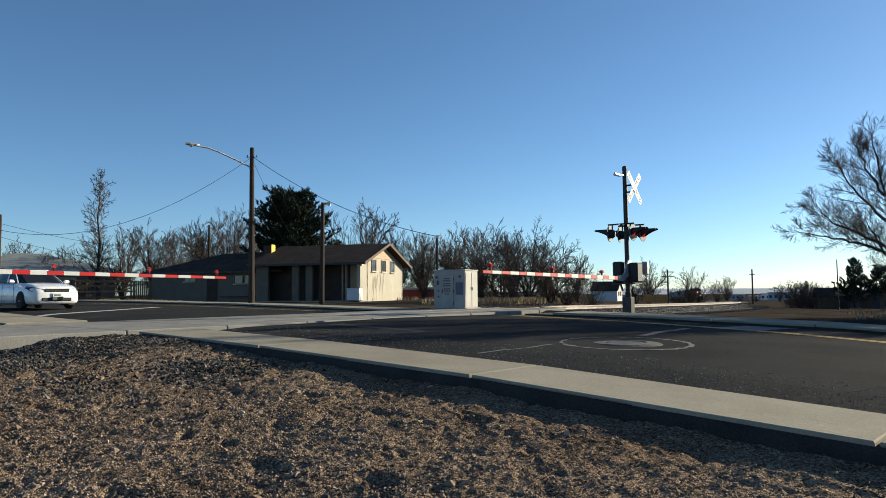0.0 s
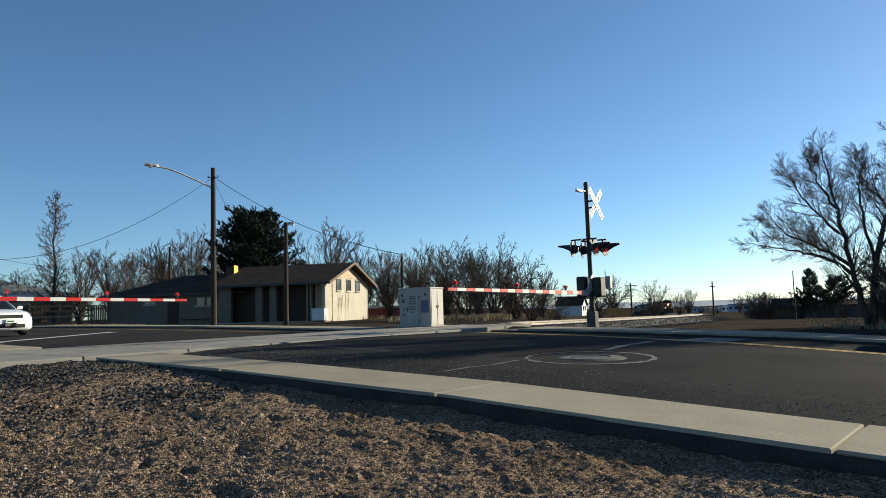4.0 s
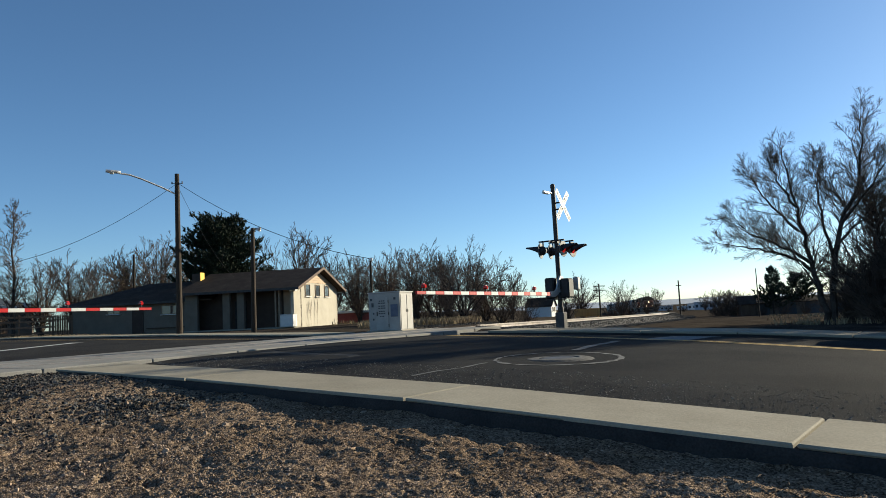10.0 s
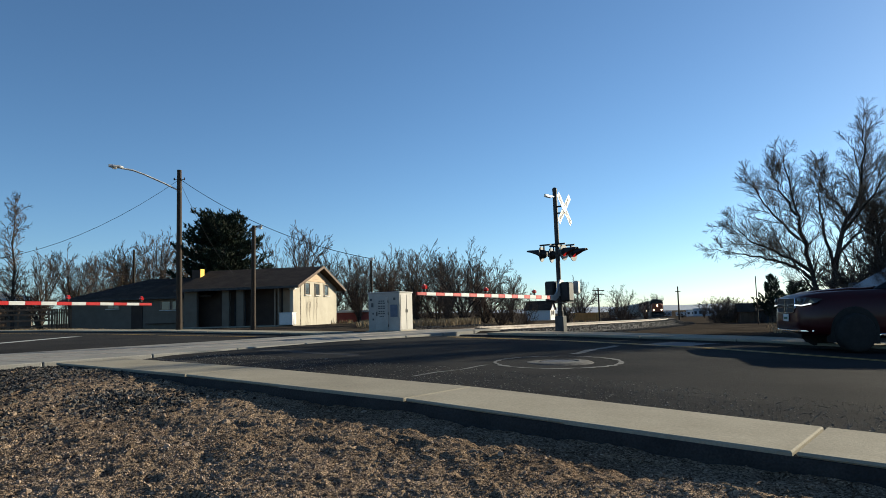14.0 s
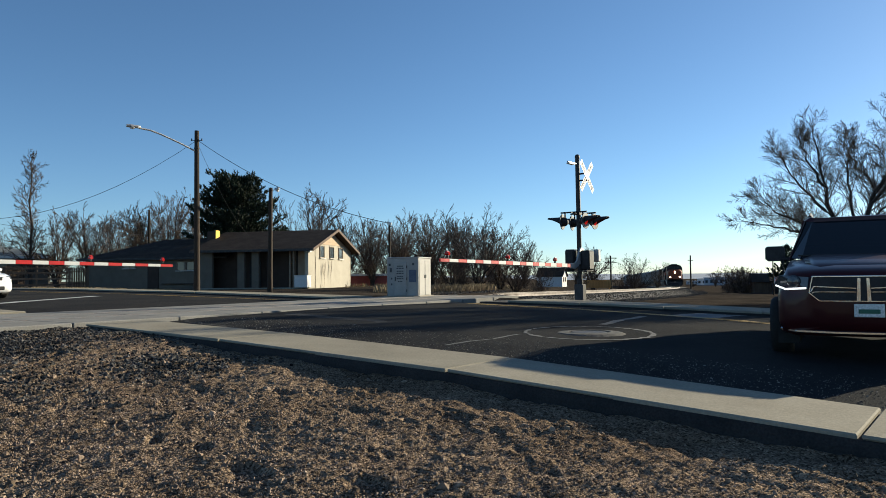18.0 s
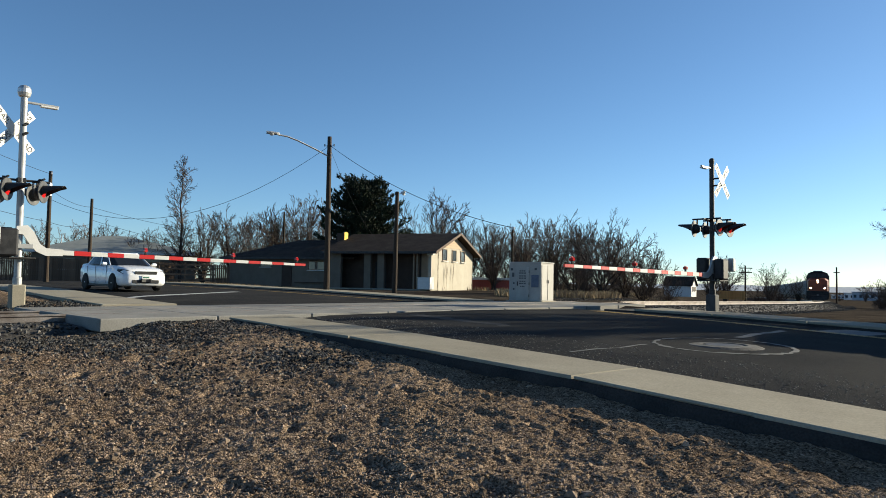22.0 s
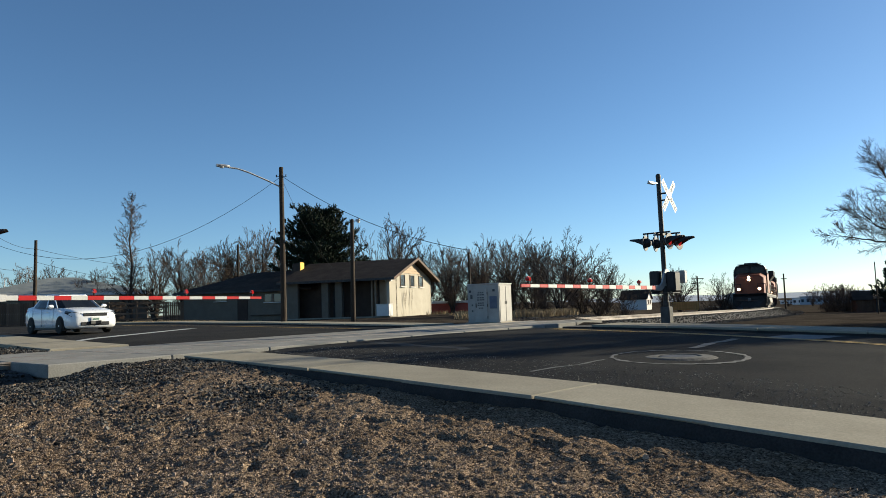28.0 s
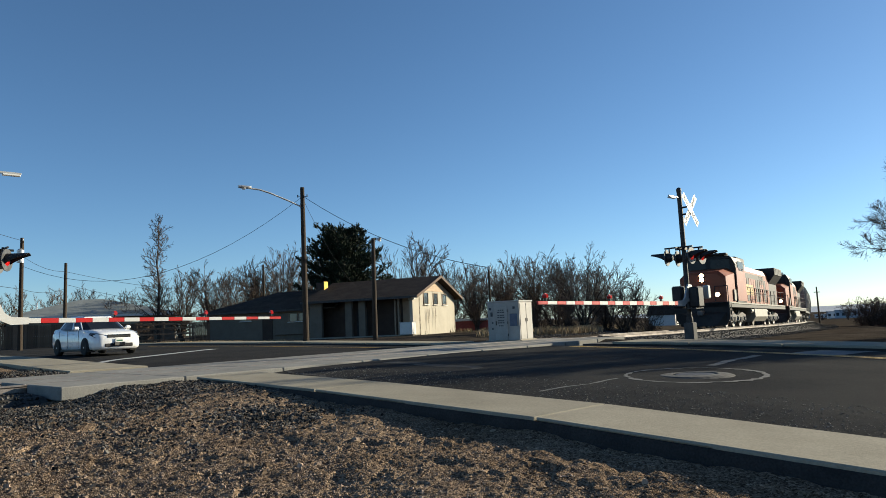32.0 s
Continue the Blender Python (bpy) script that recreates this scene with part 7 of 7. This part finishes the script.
def arch_liner(parent, x, y, r, out):
    """The dark wheel well behind a wheel."""
    s = 1 if y > 0 else -1
    bm = bmesh.new()
    R = r * 1.16
    pts = [(R * math.cos(math.pi * k / 12), R * math.sin(math.pi * k / 12)) for k in range(13)]
    pts = [(R, -r * 0.55)] + pts + [(-R, -r * 0.55)]
    prism(bm, pts, 0, 1, Matrix.Translation((x, s * (out - 0.25), r)) @ Matrix(((1, 0, 0, 0), (0, 0, s * 0.25, 0), (0, 1, 0, 0), (0, 0, 0, 1))))
    part("wheel_well", bm, RUBBER, parent)


def quad(name, parent, pts, material, label="", thick=0.012):
    """A slightly raised panel through points that follow the body."""
    bm = bmesh.new()
    vs = [bm.verts.new(p) for p in pts]
    f = bm.faces.new(vs)
    f.normal_update()
    nrm = f.normal.copy()
    r = bmesh.ops.extrude_face_region(bm, geom=[f])
    for v in [g for g in r["geom"] if isinstance(g, bmesh.types.BMVert)]:
        v.co += nrm * thick
    bmesh.ops.recalc_face_normals(bm, faces=bm.faces)
    return part(name, bm, material, parent, label)


def greenhouse(top, base, roof, paint, pillars, rails=False):
    """Glass house from a belt outline and a roof outline (lists of (x, half width, z) from front to rear)."""
    bm = bmesh.new()
    rings = []
    for f in (0.0, 1.0):
        ring = []
        for (xb, wb, zb), (xr, wr, zr_) in zip(base, roof):
            ring.append(Vector((xb + (xr - xb) * f, wb + (wr - wb) * f, zb + (zr_ - zb) * f)))
        for (xb, wb, zb), (xr, wr, zr_) in list(zip(base, roof))[::-1]:
            ring.append(Vector((xb + (xr - xb) * f, -(wb + (wr - wb) * f), zb + (zr_ - zb) * f)))
        rings.append(ring)
    loft(bm, rings)
    part("glass_house", bm, CARGLASS, top, "dark tinted windows")
    # roof skin
    bm = bmesh.new()
    k = len(roof)
    lo = [Vector((x, w + 0.01, z)) for x, w, z in roof] + [Vector((x, -w - 0.01, z)) for x, w, z in roof[::-1]]
    hi = [Vector((x * 0.985 + 0.0, w * 0.9, z + 0.05)) for x, w, z in roof] + [Vector((x * 0.985, -w * 0.9, z + 0.05)) for x, w, z in roof[::-1]]
    low = [v - Vector((0, 0, 0.05)) for v in lo]
    loft(bm, [low, lo, hi])
    part("roof", bm, paint, top, smooth=False)
    for i, wd in pillars:
        (xb, wb, zb), (xr, wr, zr_) = base[i], roof[i]
        for s in (-1, 1):
            bm = bmesh.new()
            a, b = Vector((xb, s * (wb + 0.006), zb - 0.02)), Vector((xr, s * (wr + 0.006), zr_))
            d = Vector((wd / 2, 0, 0))
            o = Vector((0, s * 0.014, 0))
            loft(bm, [[a - d, a + d, a + d + o, a - d + o], [b - d, b + d, b + d + o, b - d + o]])
            part("pillar", bm, paint, top)


CARGLASS = glass("car_glass", (0.012, 0.014, 0.017), 0.08, 0.15, 0.0)
WHITECAR = mat("white_car_paint", (0.76, 0.76, 0.76), (0.80, 0.80, 0.80), 2, 0.28, fine=0.02, coat=0.8)
MAROON = mat("maroon_car_paint", (0.030, 0.004, 0.006), (0.036, 0.005, 0.007), 2, 0.35, fine=0.03, coat=0.22, spec=0.2)
LAMPC = glass("lamp_glass", (0.05, 0.054, 0.06), 0.08)
LED = mat("led_strip", (1.0, 0.95, 0.9), (1.0, 0.95, 0.9), 2, 0.3, emit=0.6, fine=0.0)
TAIL = mat("tail_red", (0.35, 0.01, 0.01), (0.3, 0.01, 0.01), 4, 0.2, coat=0.5)
PLATE = mat("plate_white", (0.6, 0.62, 0.6), (0.66, 0.67, 0.65), 8, 0.5)
PLATEG = mat("plate_green", (0.04, 0.12, 0.08), (0.05, 0.14, 0.09), 8, 0.5)


def number_plate(parent, m):
    pl = empty("number_plate", m)
    pl.parent = parent
    bm = bmesh.new()
    box(bm, 0, 0, 0, 0.31, 0.012, 0.155, bevel=0.006)
    part("plate", bm, PLATE, pl)
    bm = bmesh.new()
    box(bm, 0, -0.008, -0.01, 0.22, 0.004, 0.05)
    part("plate_bar", bm, PLATEG, pl, "plain bar on the plate")


def sedan():
    top = tagged(empty("sedan"), "white compact sedan waiting at the lowered gate", "car")
    st = [(2.26, 0.60, 0.30, 0.52, 0.70), (2.20, 0.76, 0.22, 0.54, 0.76), (2.06, 0.84, 0.19, 0.58, 0.83), (1.72, 0.875, 0.18, 0.64, 0.90), (1.35, 0.885, 0.17, 0.68, 0.95), (0.95, 0.888, 0.17, 0.72, 0.99), (0.6, 0.888, 0.17, 0.74, 1.0),
          (0.0, 0.888, 0.17, 0.76, 1.0), (-0.8, 0.888, 0.17, 0.78, 1.02), (-1.4, 0.885, 0.19, 0.80, 1.05), (-1.9, 0.86, 0.24, 0.82, 1.07), (-2.15, 0.80, 0.30, 0.82, 1.05), (-2.25, 0.68, 0.38, 0.76, 0.97)]
    bm = bmesh.new()
    loft(bm, shell(st, body_ring))
    part("body", bm, WHITECAR, top, "white painted body", True)
    base = [(1.16, 0.58, 0.965), (0.92, 0.775, 0.985), (0.05, 0.82, 1.0), (-0.85, 0.81, 1.02), (-1.40, 0.76, 1.04), (-1.72, 0.62, 1.05)]
    roof = [(0.26, 0.50, 1.43), (0.16, 0.60, 1.44), (-0.20, 0.62, 1.47), (-0.75, 0.61, 1.46), (-1.02, 0.58, 1.44), (-1.16, 0.48, 1.42)]
    greenhouse(top, base, roof, WHITECAR, ((1, 0.07), (2, 0.09), (4, 0.12)))
    for x in (1.38, -1.30):
        for y in (0.845, -0.845):
            arch_liner(top, x, y, 0.31, 0.892)
            car_wheel(top, x, y * 0.975, 0.31, 0.20, 5)
    for s in (-1, 1):
        quad("headlamp", top, [Vector((2.245, s * 0.46, 0.62)), Vector((2.12, s * 0.80, 0.64)), Vector((1.78, s * 0.886, 0.76)), Vector((1.80, s * 0.86, 0.84)), Vector((2.10, s * 0.72, 0.80)), Vector((2.225, s * 0.44, 0.73))][::s], LAMPC, "clear headlamp", 0.014)
        bm = bmesh.new()
        box(bm, 2.20, s * 0.62, 0.40, 0.07, 0.28, 0.13, pose(0, 0, 0, 0, 0, -s * 14), bevel=0.02)
        part("fog_lamp_recess", bm, BLACKM, top)
        bm = bmesh.new()
        box(bm, 0.78, s * 0.97, 1.03, 0.12, 0.2, 0.13, bevel=0.04)
        part("mirror", bm, WHITECAR, top, "white door mirror")
        for x in (0.55, -0.5):
            bm = bmesh.new()
            box(bm, x - 0.3, s * 0.895, 0.83, 0.2, 0.02, 0.03, bevel=0.008)
            part("door_handle", bm, WHITECAR, top)
        for x in (0.78, -0.28, -1.15):
            bm = bmesh.new()
            box(bm, x, s * 0.884, 0.62, 0.012, 0.012, 0.66)
            part("door_seam", bm, BLACKM, top)
        quad("tail_lamp", top, [Vector((-2.22, s * 0.5, 0.78)), Vector((-2.1, s * 0.79, 0.78)), Vector((-1.9, s * 0.85, 0.93)), Vector((-2.1, s * 0.6, 0.95))][::-s], TAIL)
        bm = bmesh.new()
        box(bm, 0.05, s * 0.87, 0.21, 2.1, 0.04, 0.08, bevel=0.01)
        part("sill_trim", bm, BLACKM, top)
    bm = bmesh.new()
    box(bm, 2.25, 0, 0.685, 0.06, 0.86, 0.11, bevel=0.02)
    part("grille", bm, BLACKM, top)
    bm = bmesh.new()
    box(bm, 2.27, 0, 0.745, 0.03, 0.86, 0.016)
    part("grille_trim", bm, CHROME, top)
    bm = bmesh.new()
    box(bm, 2.25, 0, 0.36, 0.06, 1.02, 0.13, bevel=0.02)
    part("lower_grille", bm, BLACKM, top)
    number_plate(top, Matrix.Translation((2.30, 0.0, 0.53)) @ pose(0, 0, 0, 0, 0, 90))
    bm = bmesh.new()
    for s in (-0.4, 0.25):
        box(bm, 0.98, s, 1.0, 0.03, 0.5, 0.02, pose(0, 0, 0, 0, 0, 6))
    part("wiper", bm, BLACKM, top)
    return top


def suv_car():
    top = tagged(empty("suv"), "dark maroon SUV with chrome grille and lit lamps", "car")
    st = [(2.54, 0.60, 0.46, 0.74, 0.94), (2.50, 0.80, 0.36, 0.74, 1.00), (2.36, 0.91, 0.30, 0.76, 1.05), (2.1, 0.945, 0.28, 0.80, 1.10), (1.5, 0.955, 0.28, 0.86, 1.16), (1.0, 0.955, 0.27, 0.90, 1.19), (0.7, 0.955, 0.27, 0.92, 1.20),
          (0.0, 0.955, 0.27, 0.94, 1.20), (-1.0, 0.955, 0.27, 0.95, 1.21), (-1.8, 0.955, 0.30, 0.97, 1.22), (-2.3, 0.93, 0.38, 0.98, 1.22), (-2.5, 0.86, 0.45, 0.96, 1.18), (-2.55, 0.72, 0.52, 0.92, 1.1)]
    bm = bmesh.new()
    loft(bm, shell(st, body_ring))
    part("body", bm, MAROON, top, "maroon painted body", True)
    # raised hood centre
    bm = bmesh.new()
    loft(bm, [[Vector((x, -w, z)), Vector((x, -w * 0.8, z + 0.035)), Vector((x, w * 0.8, z + 0.035)), Vector((x, w, z))] for x, w, z in ((2.42, 0.52, 0.985), (2.1, 0.60, 1.09), (1.5, 0.66, 1.165), (1.02, 0.68, 1.20))])
    part("hood_bulge", bm, MAROON, top, smooth=True)
    base = [(1.10, 0.70, 1.18), (0.85, 0.86, 1.19), (0.05, 0.88, 1.20), (-1.05, 0.88, 1.21), (-2.1, 0.84, 1.21), (-2.42, 0.70, 1.21)]
    roof = [(0.20, 0.58, 1.70), (0.12, 0.67, 1.72), (-0.30, 0.70, 1.75), (-1.05, 0.70, 1.76), (-2.0, 0.68, 1.73), (-2.2, 0.58, 1.71)]
    greenhouse(top, base, roof, MAROON, ((1, 0.09), (2, 0.10), (3, 0.10), (4, 0.16)))
    for s in (-1, 1):
        bm = bmesh.new()
        pipe(bm, [Vector((-0.1, s * 0.62, 1.79)), Vector((-0.3, s * 0.62, 1.84)), Vector((-1.9, s * 0.62, 1.83)), Vector((-2.05, s * 0.62, 1.78))], 0.022, 6)
        part("roof_rail", bm, BLACKM, top)
        # headlamp with its strip of light
        hl = quad("headlamp", top, [Vector((2.545, s * 0.58, 0.83)), Vector((2.495, s * 0.83, 0.82)), Vector((2.28, s * 0.962, 0.88)), Vector((2.16, s * 0.965, 0.96)), Vector((2.42, s * 0.88, 0.985)), Vector((2.535, s * 0.56, 0.96))][::s], LAMPC, "headlamp", 0.02)
        bm = bmesh.new()
        pts = [Vector((2.575, s * 0.60, 0.842)), Vector((2.525, s * 0.83, 0.832)), Vector((2.37, s * 0.945, 0.87))]
        for a, b in zip(pts[:-1], pts[1:]):
            tube(bm, a, b, 0.011, 0.011, 8)
        part("led_strip", bm, LED, hl, "glowing white lamp strip")
        bm = bmesh.new()
        lathe(bm, [(0.0, 0.03), (0.06, 0.02), (0.075, 0.0)], 16, Matrix.Translation((2.525, s * 0.74, 0.915)) @ pose(0, 0, 0, 0, 90, s * 12))
        part("projector", bm, LAMPC, hl)
        bm = bmesh.new()
        lathe(bm, [(0.0, 0.03), (0.055, 0.02), (0.065, 0.0)], 14, Matrix.Translation((2.47, s * 0.70, 0.47)) @ pose(0, 0, 0, 0, 90, s * 14))
        part("fog_lamp", bm, LAMPC, top)
        bm = bmesh.new()
        box(bm, 2.515, s * 0.52, 0.47, 0.02, 0.16, 0.035, pose(0, 0, 0, 0, 0, 0) @ Matrix.Translation((0, 0, 0)), bevel=0.006)
        part("bumper_blade", bm, CHROME, top)
        mi = empty("mirror", Matrix.Translation((0.80, s * 1.06, 1.26)))
        mi.parent = top
        bm = bmesh.new()
        loft(bm, [[Vector((x, y * 0.13, z * 0.11)) for y, z in ((-1, -0.7), (-0.7, -1), (0.8, -1), (1, -0.6), (1, 0.7), (0.7, 1), (-0.8, 1), (-1, 0.7))] for x in (-0.09, 0.02)] )
        part("mirror_shell", bm, BLACKM, mi, "dark door mirror")
        bm = bmesh.new()
        box(bm, 0.0, -s * 0.14, -0.08, 0.07, 0.16, 0.05, bevel=0.015)
        part("mirror_arm", bm, BLACKM, mi)
        bm = bmesh.new()
        box(bm, -0.05, s * 0.955, 0.34, 2.3, 0.05, 0.045, bevel=0.015)
        part("side_chrome", bm, CHROME, top, "chrome sill strip")
        for x in (0.62, -0.45):
            bm = bmesh.new()
            box(bm, x - 0.22, s * 0.975, 1.03, 0.22, 0.025, 0.035, bevel=0.01)
            part("door_handle", bm, MAROON, top)
        for x in (0.85, -0.18, -1.25):
            bm = bmesh.new()
            box(bm, x, s * 0.953, 0.78, 0.012, 0.012, 0.8)
            part("door_seam", bm, BLACKM, top)
        quad("tail_lamp", top, [Vector((-2.52, s * 0.4, 0.98)), Vector((-2.48, s * 0.86, 0.98)), Vector((-2.2, s * 0.94, 1.1)), Vector((-2.45, s * 0.7, 1.14))][::-s], TAIL)
    # grille: dark mesh, chrome frame and a bar with a post
    bm = bmesh.new()
    prism(bm, [(-0.46, 0.70), (0.46, 0.70), (0.57, 0.79), (0.53, 0.97), (-0.53, 0.97), (-0.57, 0.79)], 2.525, 2.548, Matrix(((0, 0, 1, 0), (1, 0, 0, 0), (0, 1, 0, 0), (0, 0, 0, 1))))
    gr = part("grille", bm, BLACKM, top, "black grille in a chrome frame")
    bm = bmesh.new()
    ring = [Vector((2.552, y, z)) for y, z in ((-0.46, 0.70), (0.46, 0.70), (0.57, 0.79), (0.53, 0.97), (-0.53, 0.97), (-0.57, 0.79))]
    pipe(bm, ring + [ring[0]], 0.009, 6)
    part("grille_frame", bm, CHROME, gr)
    for s in (-1, 1):
        bm = bmesh.new()
        pipe(bm, [Vector((2.556, s * 0.55, 0.80)), Vector((2.556, s * 0.52, 0.86)), Vector((2.556, s * 0.075, 0.84))], 0.009, 6)
        pipe(bm, [Vector((2.556, s * 0.54, 0.785)), Vector((2.556, s * 0.52, 0.80)), Vector((2.556, s * 0.075, 0.80))], 0.007, 6)
        part("grille_bar", bm, CHROME, gr)
        bm = bmesh.new()
        prism(bm, [(s * 0.035, 0.70), (s * 0.075, 0.70), (s * 0.06, 0.95), (s * 0.03, 0.95)], 2.545, 2.565, Matrix(((0, 0, 1, 0), (1, 0, 0, 0), (0, 1, 0, 0), (0, 0, 0, 1))))
        part("grille_post", bm, CHROME, gr)
    bm = bmesh.new()
    pipe(bm, [Vector((2.30, -0.90, 0.37)), Vector((2.49, -0.72, 0.36)), Vector((2.56, -0.3, 0.355)), Vector((2.56, 0.3, 0.355)), Vector((2.49, 0.72, 0.36)), Vector((2.30, 0.90, 0.37))], 0.018, 6)
    part("bumper_strip", bm, CHROME, top, "bright lower bumper strip")
    bm = bmesh.new()
    box(bm, 2.50, 0, 0.47, 0.06, 0.84, 0.10, bevel=0.02)
    part("lower_grille", bm, BLACKM, top)
    number_plate(top, Matrix.Translation((2.57, 0.05, 0.60)) @ pose(0, 0, 0, 0, 0, 90))
    wheels = []
    for x in (1.55, -1.49):
        for y in (0.935, -0.935):
            arch_liner(top, x, y, 0.39, 0.963)
            wheels.append(car_wheel(top, x, y, 0.39, 0.26, 5))
    bm = bmesh.new()
    for s in (-0.45, 0.3):
        box(bm, 1.03, s, 1.225, 0.03, 0.6, 0.02)
    part("wiper", bm, BLACKM, top)
    # the body stands taller than it was drawn; the wheels stay round
    for ob in top.children_recursive:
        if ob in wheels or ob.parent in wheels:
            continue
        if ob.type == "MESH" and (ob.parent is top or ob.parent.type == "MESH"):
            ob.data.transform(Matrix.Diagonal((1, 1, 1.09, 1)))
        elif ob.type == "EMPTY":
            ob.location.z *= 1.09
    return top, wheels


def pickup():
    """A white pickup parked on the dirt lot, nose towards the road."""
    top = tagged(empty("pickup"), "white pickup truck parked on the dirt lot", "car")
    st = [(2.75, 0.78, 0.5, 0.8, 1.0), (2.6, 0.95, 0.42, 0.82, 1.08), (1.2, 0.97, 0.40, 0.9, 1.18), (-2.6, 0.97, 0.45, 0.95, 1.2), (-2.75, 0.9, 0.5, 0.95, 1.15)]
    bm = bmesh.new()
    loft(bm, shell(st, body_ring))
    part("body", bm, WHITECAR, top, smooth=True)
    base = [(1.25, 0.78, 1.18), (1.0, 0.88, 1.19), (0.1, 0.9, 1.2), (-0.7, 0.88, 1.2), (-0.8, 0.8, 1.2)]
    roof = [(0.55, 0.62, 1.78), (0.45, 0.70, 1.8), (0.1, 0.72, 1.82), (-0.5, 0.72, 1.82), (-0.58, 0.65, 1.8)]
    greenhouse(top, base, roof, WHITECAR, ((1, 0.08), (2, 0.09), (3, 0.1)))
    for x in (1.7, -1.7):
        for y in (0.92, -0.92):
            arch_liner(top, x, y, 0.38, 0.98)
            car_wheel(top, x, y, 0.38, 0.26, 5)
    bm = bmesh.new()
    box(bm, 2.76, 0, 0.85, 0.06, 1.1, 0.24, bevel=0.03)
    part("grille", bm, BLACKM, top)
    bm = bmesh.new()
    box(bm, 2.80, 0, 0.56, 0.12, 1.8, 0.18, bevel=0.04)
    part("bumper", bm, CHROME, top)
    for s in (-1, 1):
        bm = bmesh.new()
        box(bm, 2.72, s * 0.74, 0.88, 0.08, 0.26, 0.2, bevel=0.03)
        part("headlamp", bm, LAMPC, top)
    return top


white_car = sedan()
suv, suv_wheels = suv_car()
pk = polar(-30.6, 100.0)
pick = pickup()
pick.matrix_basis = Matrix.Translation((pk.x, pk.y, ground_at(pk) - 0.02)) @ pose(0, 0, 0, 0, 0, 243)


# ---------------------------------------------------------------- what moves
def ride(s_front, length):
    """The pose of a rail vehicle whose front stands s_front metres along the track: x forward, origin at its front."""
    a, _ = trk(s_front + 0.2 * length)
    b, _ = trk(s_front + 0.8 * length)
    za, zb = tz(s_front + 0.2 * length), tz(s_front + 0.8 * length)
    a.z, b.z = za, zb
    f = (a - b).normalized()
    o = a + f * (0.2 * length)
    q = f.to_track_quat("X", "Z")
    return Matrix.LocRotScale(o, q, None)


TRAIN_S = [(0, 270), (6, 225), (9, 202), (13, 172), (18, 135), (24, 90), (28, 59.5), (32, 28.5)]


def along(rows, t):
    for (a, x), (b, y) in zip(rows[:-1], rows[1:]):
        if t <= b:
            return x + (y - x) * (t - a) / (b - a)
    return rows[-1][1]


CAR_ROWS = [(0, -15.85, 26.85, 232), (32, -15.85, 26.85, 232)]
SUV_ROWS = [(0, 13.47, 13.33, 52), (11.5, 13.47, 13.33, 52), (12.0, 13.23, 13.47, 52.5), (12.5, 12.88, 13.64, 55), (13.0, 12.47, 13.77, 59.3), (13.5, 11.93, 13.84, 66.4), (14.0, 11.17, 13.82, 76.4), (14.5, 10.16, 13.64, 88.4),
            (15.0, 9.14, 13.25, 100), (15.5, 8.24, 12.71, 111.5), (16.0, 7.63, 12.06, 122.8), (16.5, 7.21, 11.38, 133), (17.0, 6.87, 10.7, 141), (17.5, 6.65, 10.1, 146), (18.2, 6.68, 10.12, 146), (19.0, 7.22, 10.95, 145),
            (19.5, 7.56, 11.4, 145), (20.5, 8.5, 12.7, 150), (21.5, 9.2, 13.7, 157), (22.4, 9.5, 14.3, 161), (23.2, 9.5, 14.2, 161), (23.7, 9.3, 13.5, 164), (24.0, 9.1, 12.7, 168), (24.4, 9.0, 11.2, 178), (24.8, 9.3, 9.4, 192), (25.2, 10.3, 7.5, 207),
            (26.0, 13.8, 3.2, 222), (28.0, 30, -13, 226), (32, 62, -43, 226)]


def motions():
    off = 0.0
    for v, length in zip(train, LENGTHS):
        walk(v, [(t, ride(along(TRAIN_S, t) + off, length)) for t in [k * 1.0 for k in range(33)]])
        off += length + 0.9
    out = []
    for t, x, y, yaw in CAR_ROWS:
        u, n = UN((x, y))
        out.append((t, Matrix.Translation((x, y, zroad(u, n))) @ pose(0, 0, 0, 0, 0, yaw + 90)))
    walk(white_car, out)
    out = []
    for t, x, y, yaw in SUV_ROWS:
        u, n = UN((x, y))
        ahead = Vector((-math.sin(radians(yaw)), math.cos(radians(yaw)), 0))
        pts = [(x + ahead.x * k, y + ahead.y * k) for k in (1.5, -1.5)]
        za, zb = (zroad(*UN(q)) for q in pts)
        tilt = math.degrees(math.atan2(za - zb, 3.0))
        out.append((t, Matrix.Translation((x, y, (za + zb) / 2)) @ pose(0, 0, 0, 0, -tilt, yaw + 90)))
    walk(suv, out)
    # wheels roll with the way gone; the front ones steer
    rolled, steer_rows = [(0.0, 0.0)], [(0, 0), (11.5, 0), (13, 8), (14.5, 13), (16.5, 13), (17.5, 11), (18.3, -6), (20, -12), (22.4, -12), (23.2, 12), (24.8, 13), (26, 4), (28, 0), (32, 0)]
    total = 0.0
    for (ta, xa, ya, _), (tb, xb, yb, _) in zip(SUV_ROWS[:-1], SUV_ROWS[1:]):
        total += math.hypot(xb - xa, yb - ya) * (-1 if 18.2 <= ta < 22.4 else 1)
        rolled.append((tb, total))
    times = [0.0, 11.4] + [11.5 + 0.15 * k for k in range(78)] + [23.2 + 0.05 * k for k in range(176)]
    for k, wh in enumerate(suv_wheels):
        at = wh.matrix_basis.translation.copy()
        rows = []
        for t in times:
            st = along(steer_rows, t) if k < 2 else 0.0
            spin = along(rolled, t) / 0.39
            rows.append((t, Matrix.Translation(at) @ Matrix.Rotation(radians(st), 4, "Z") @ Matrix.Rotation(spin, 4, "Y")))
        walk(wh, rows)


motions()
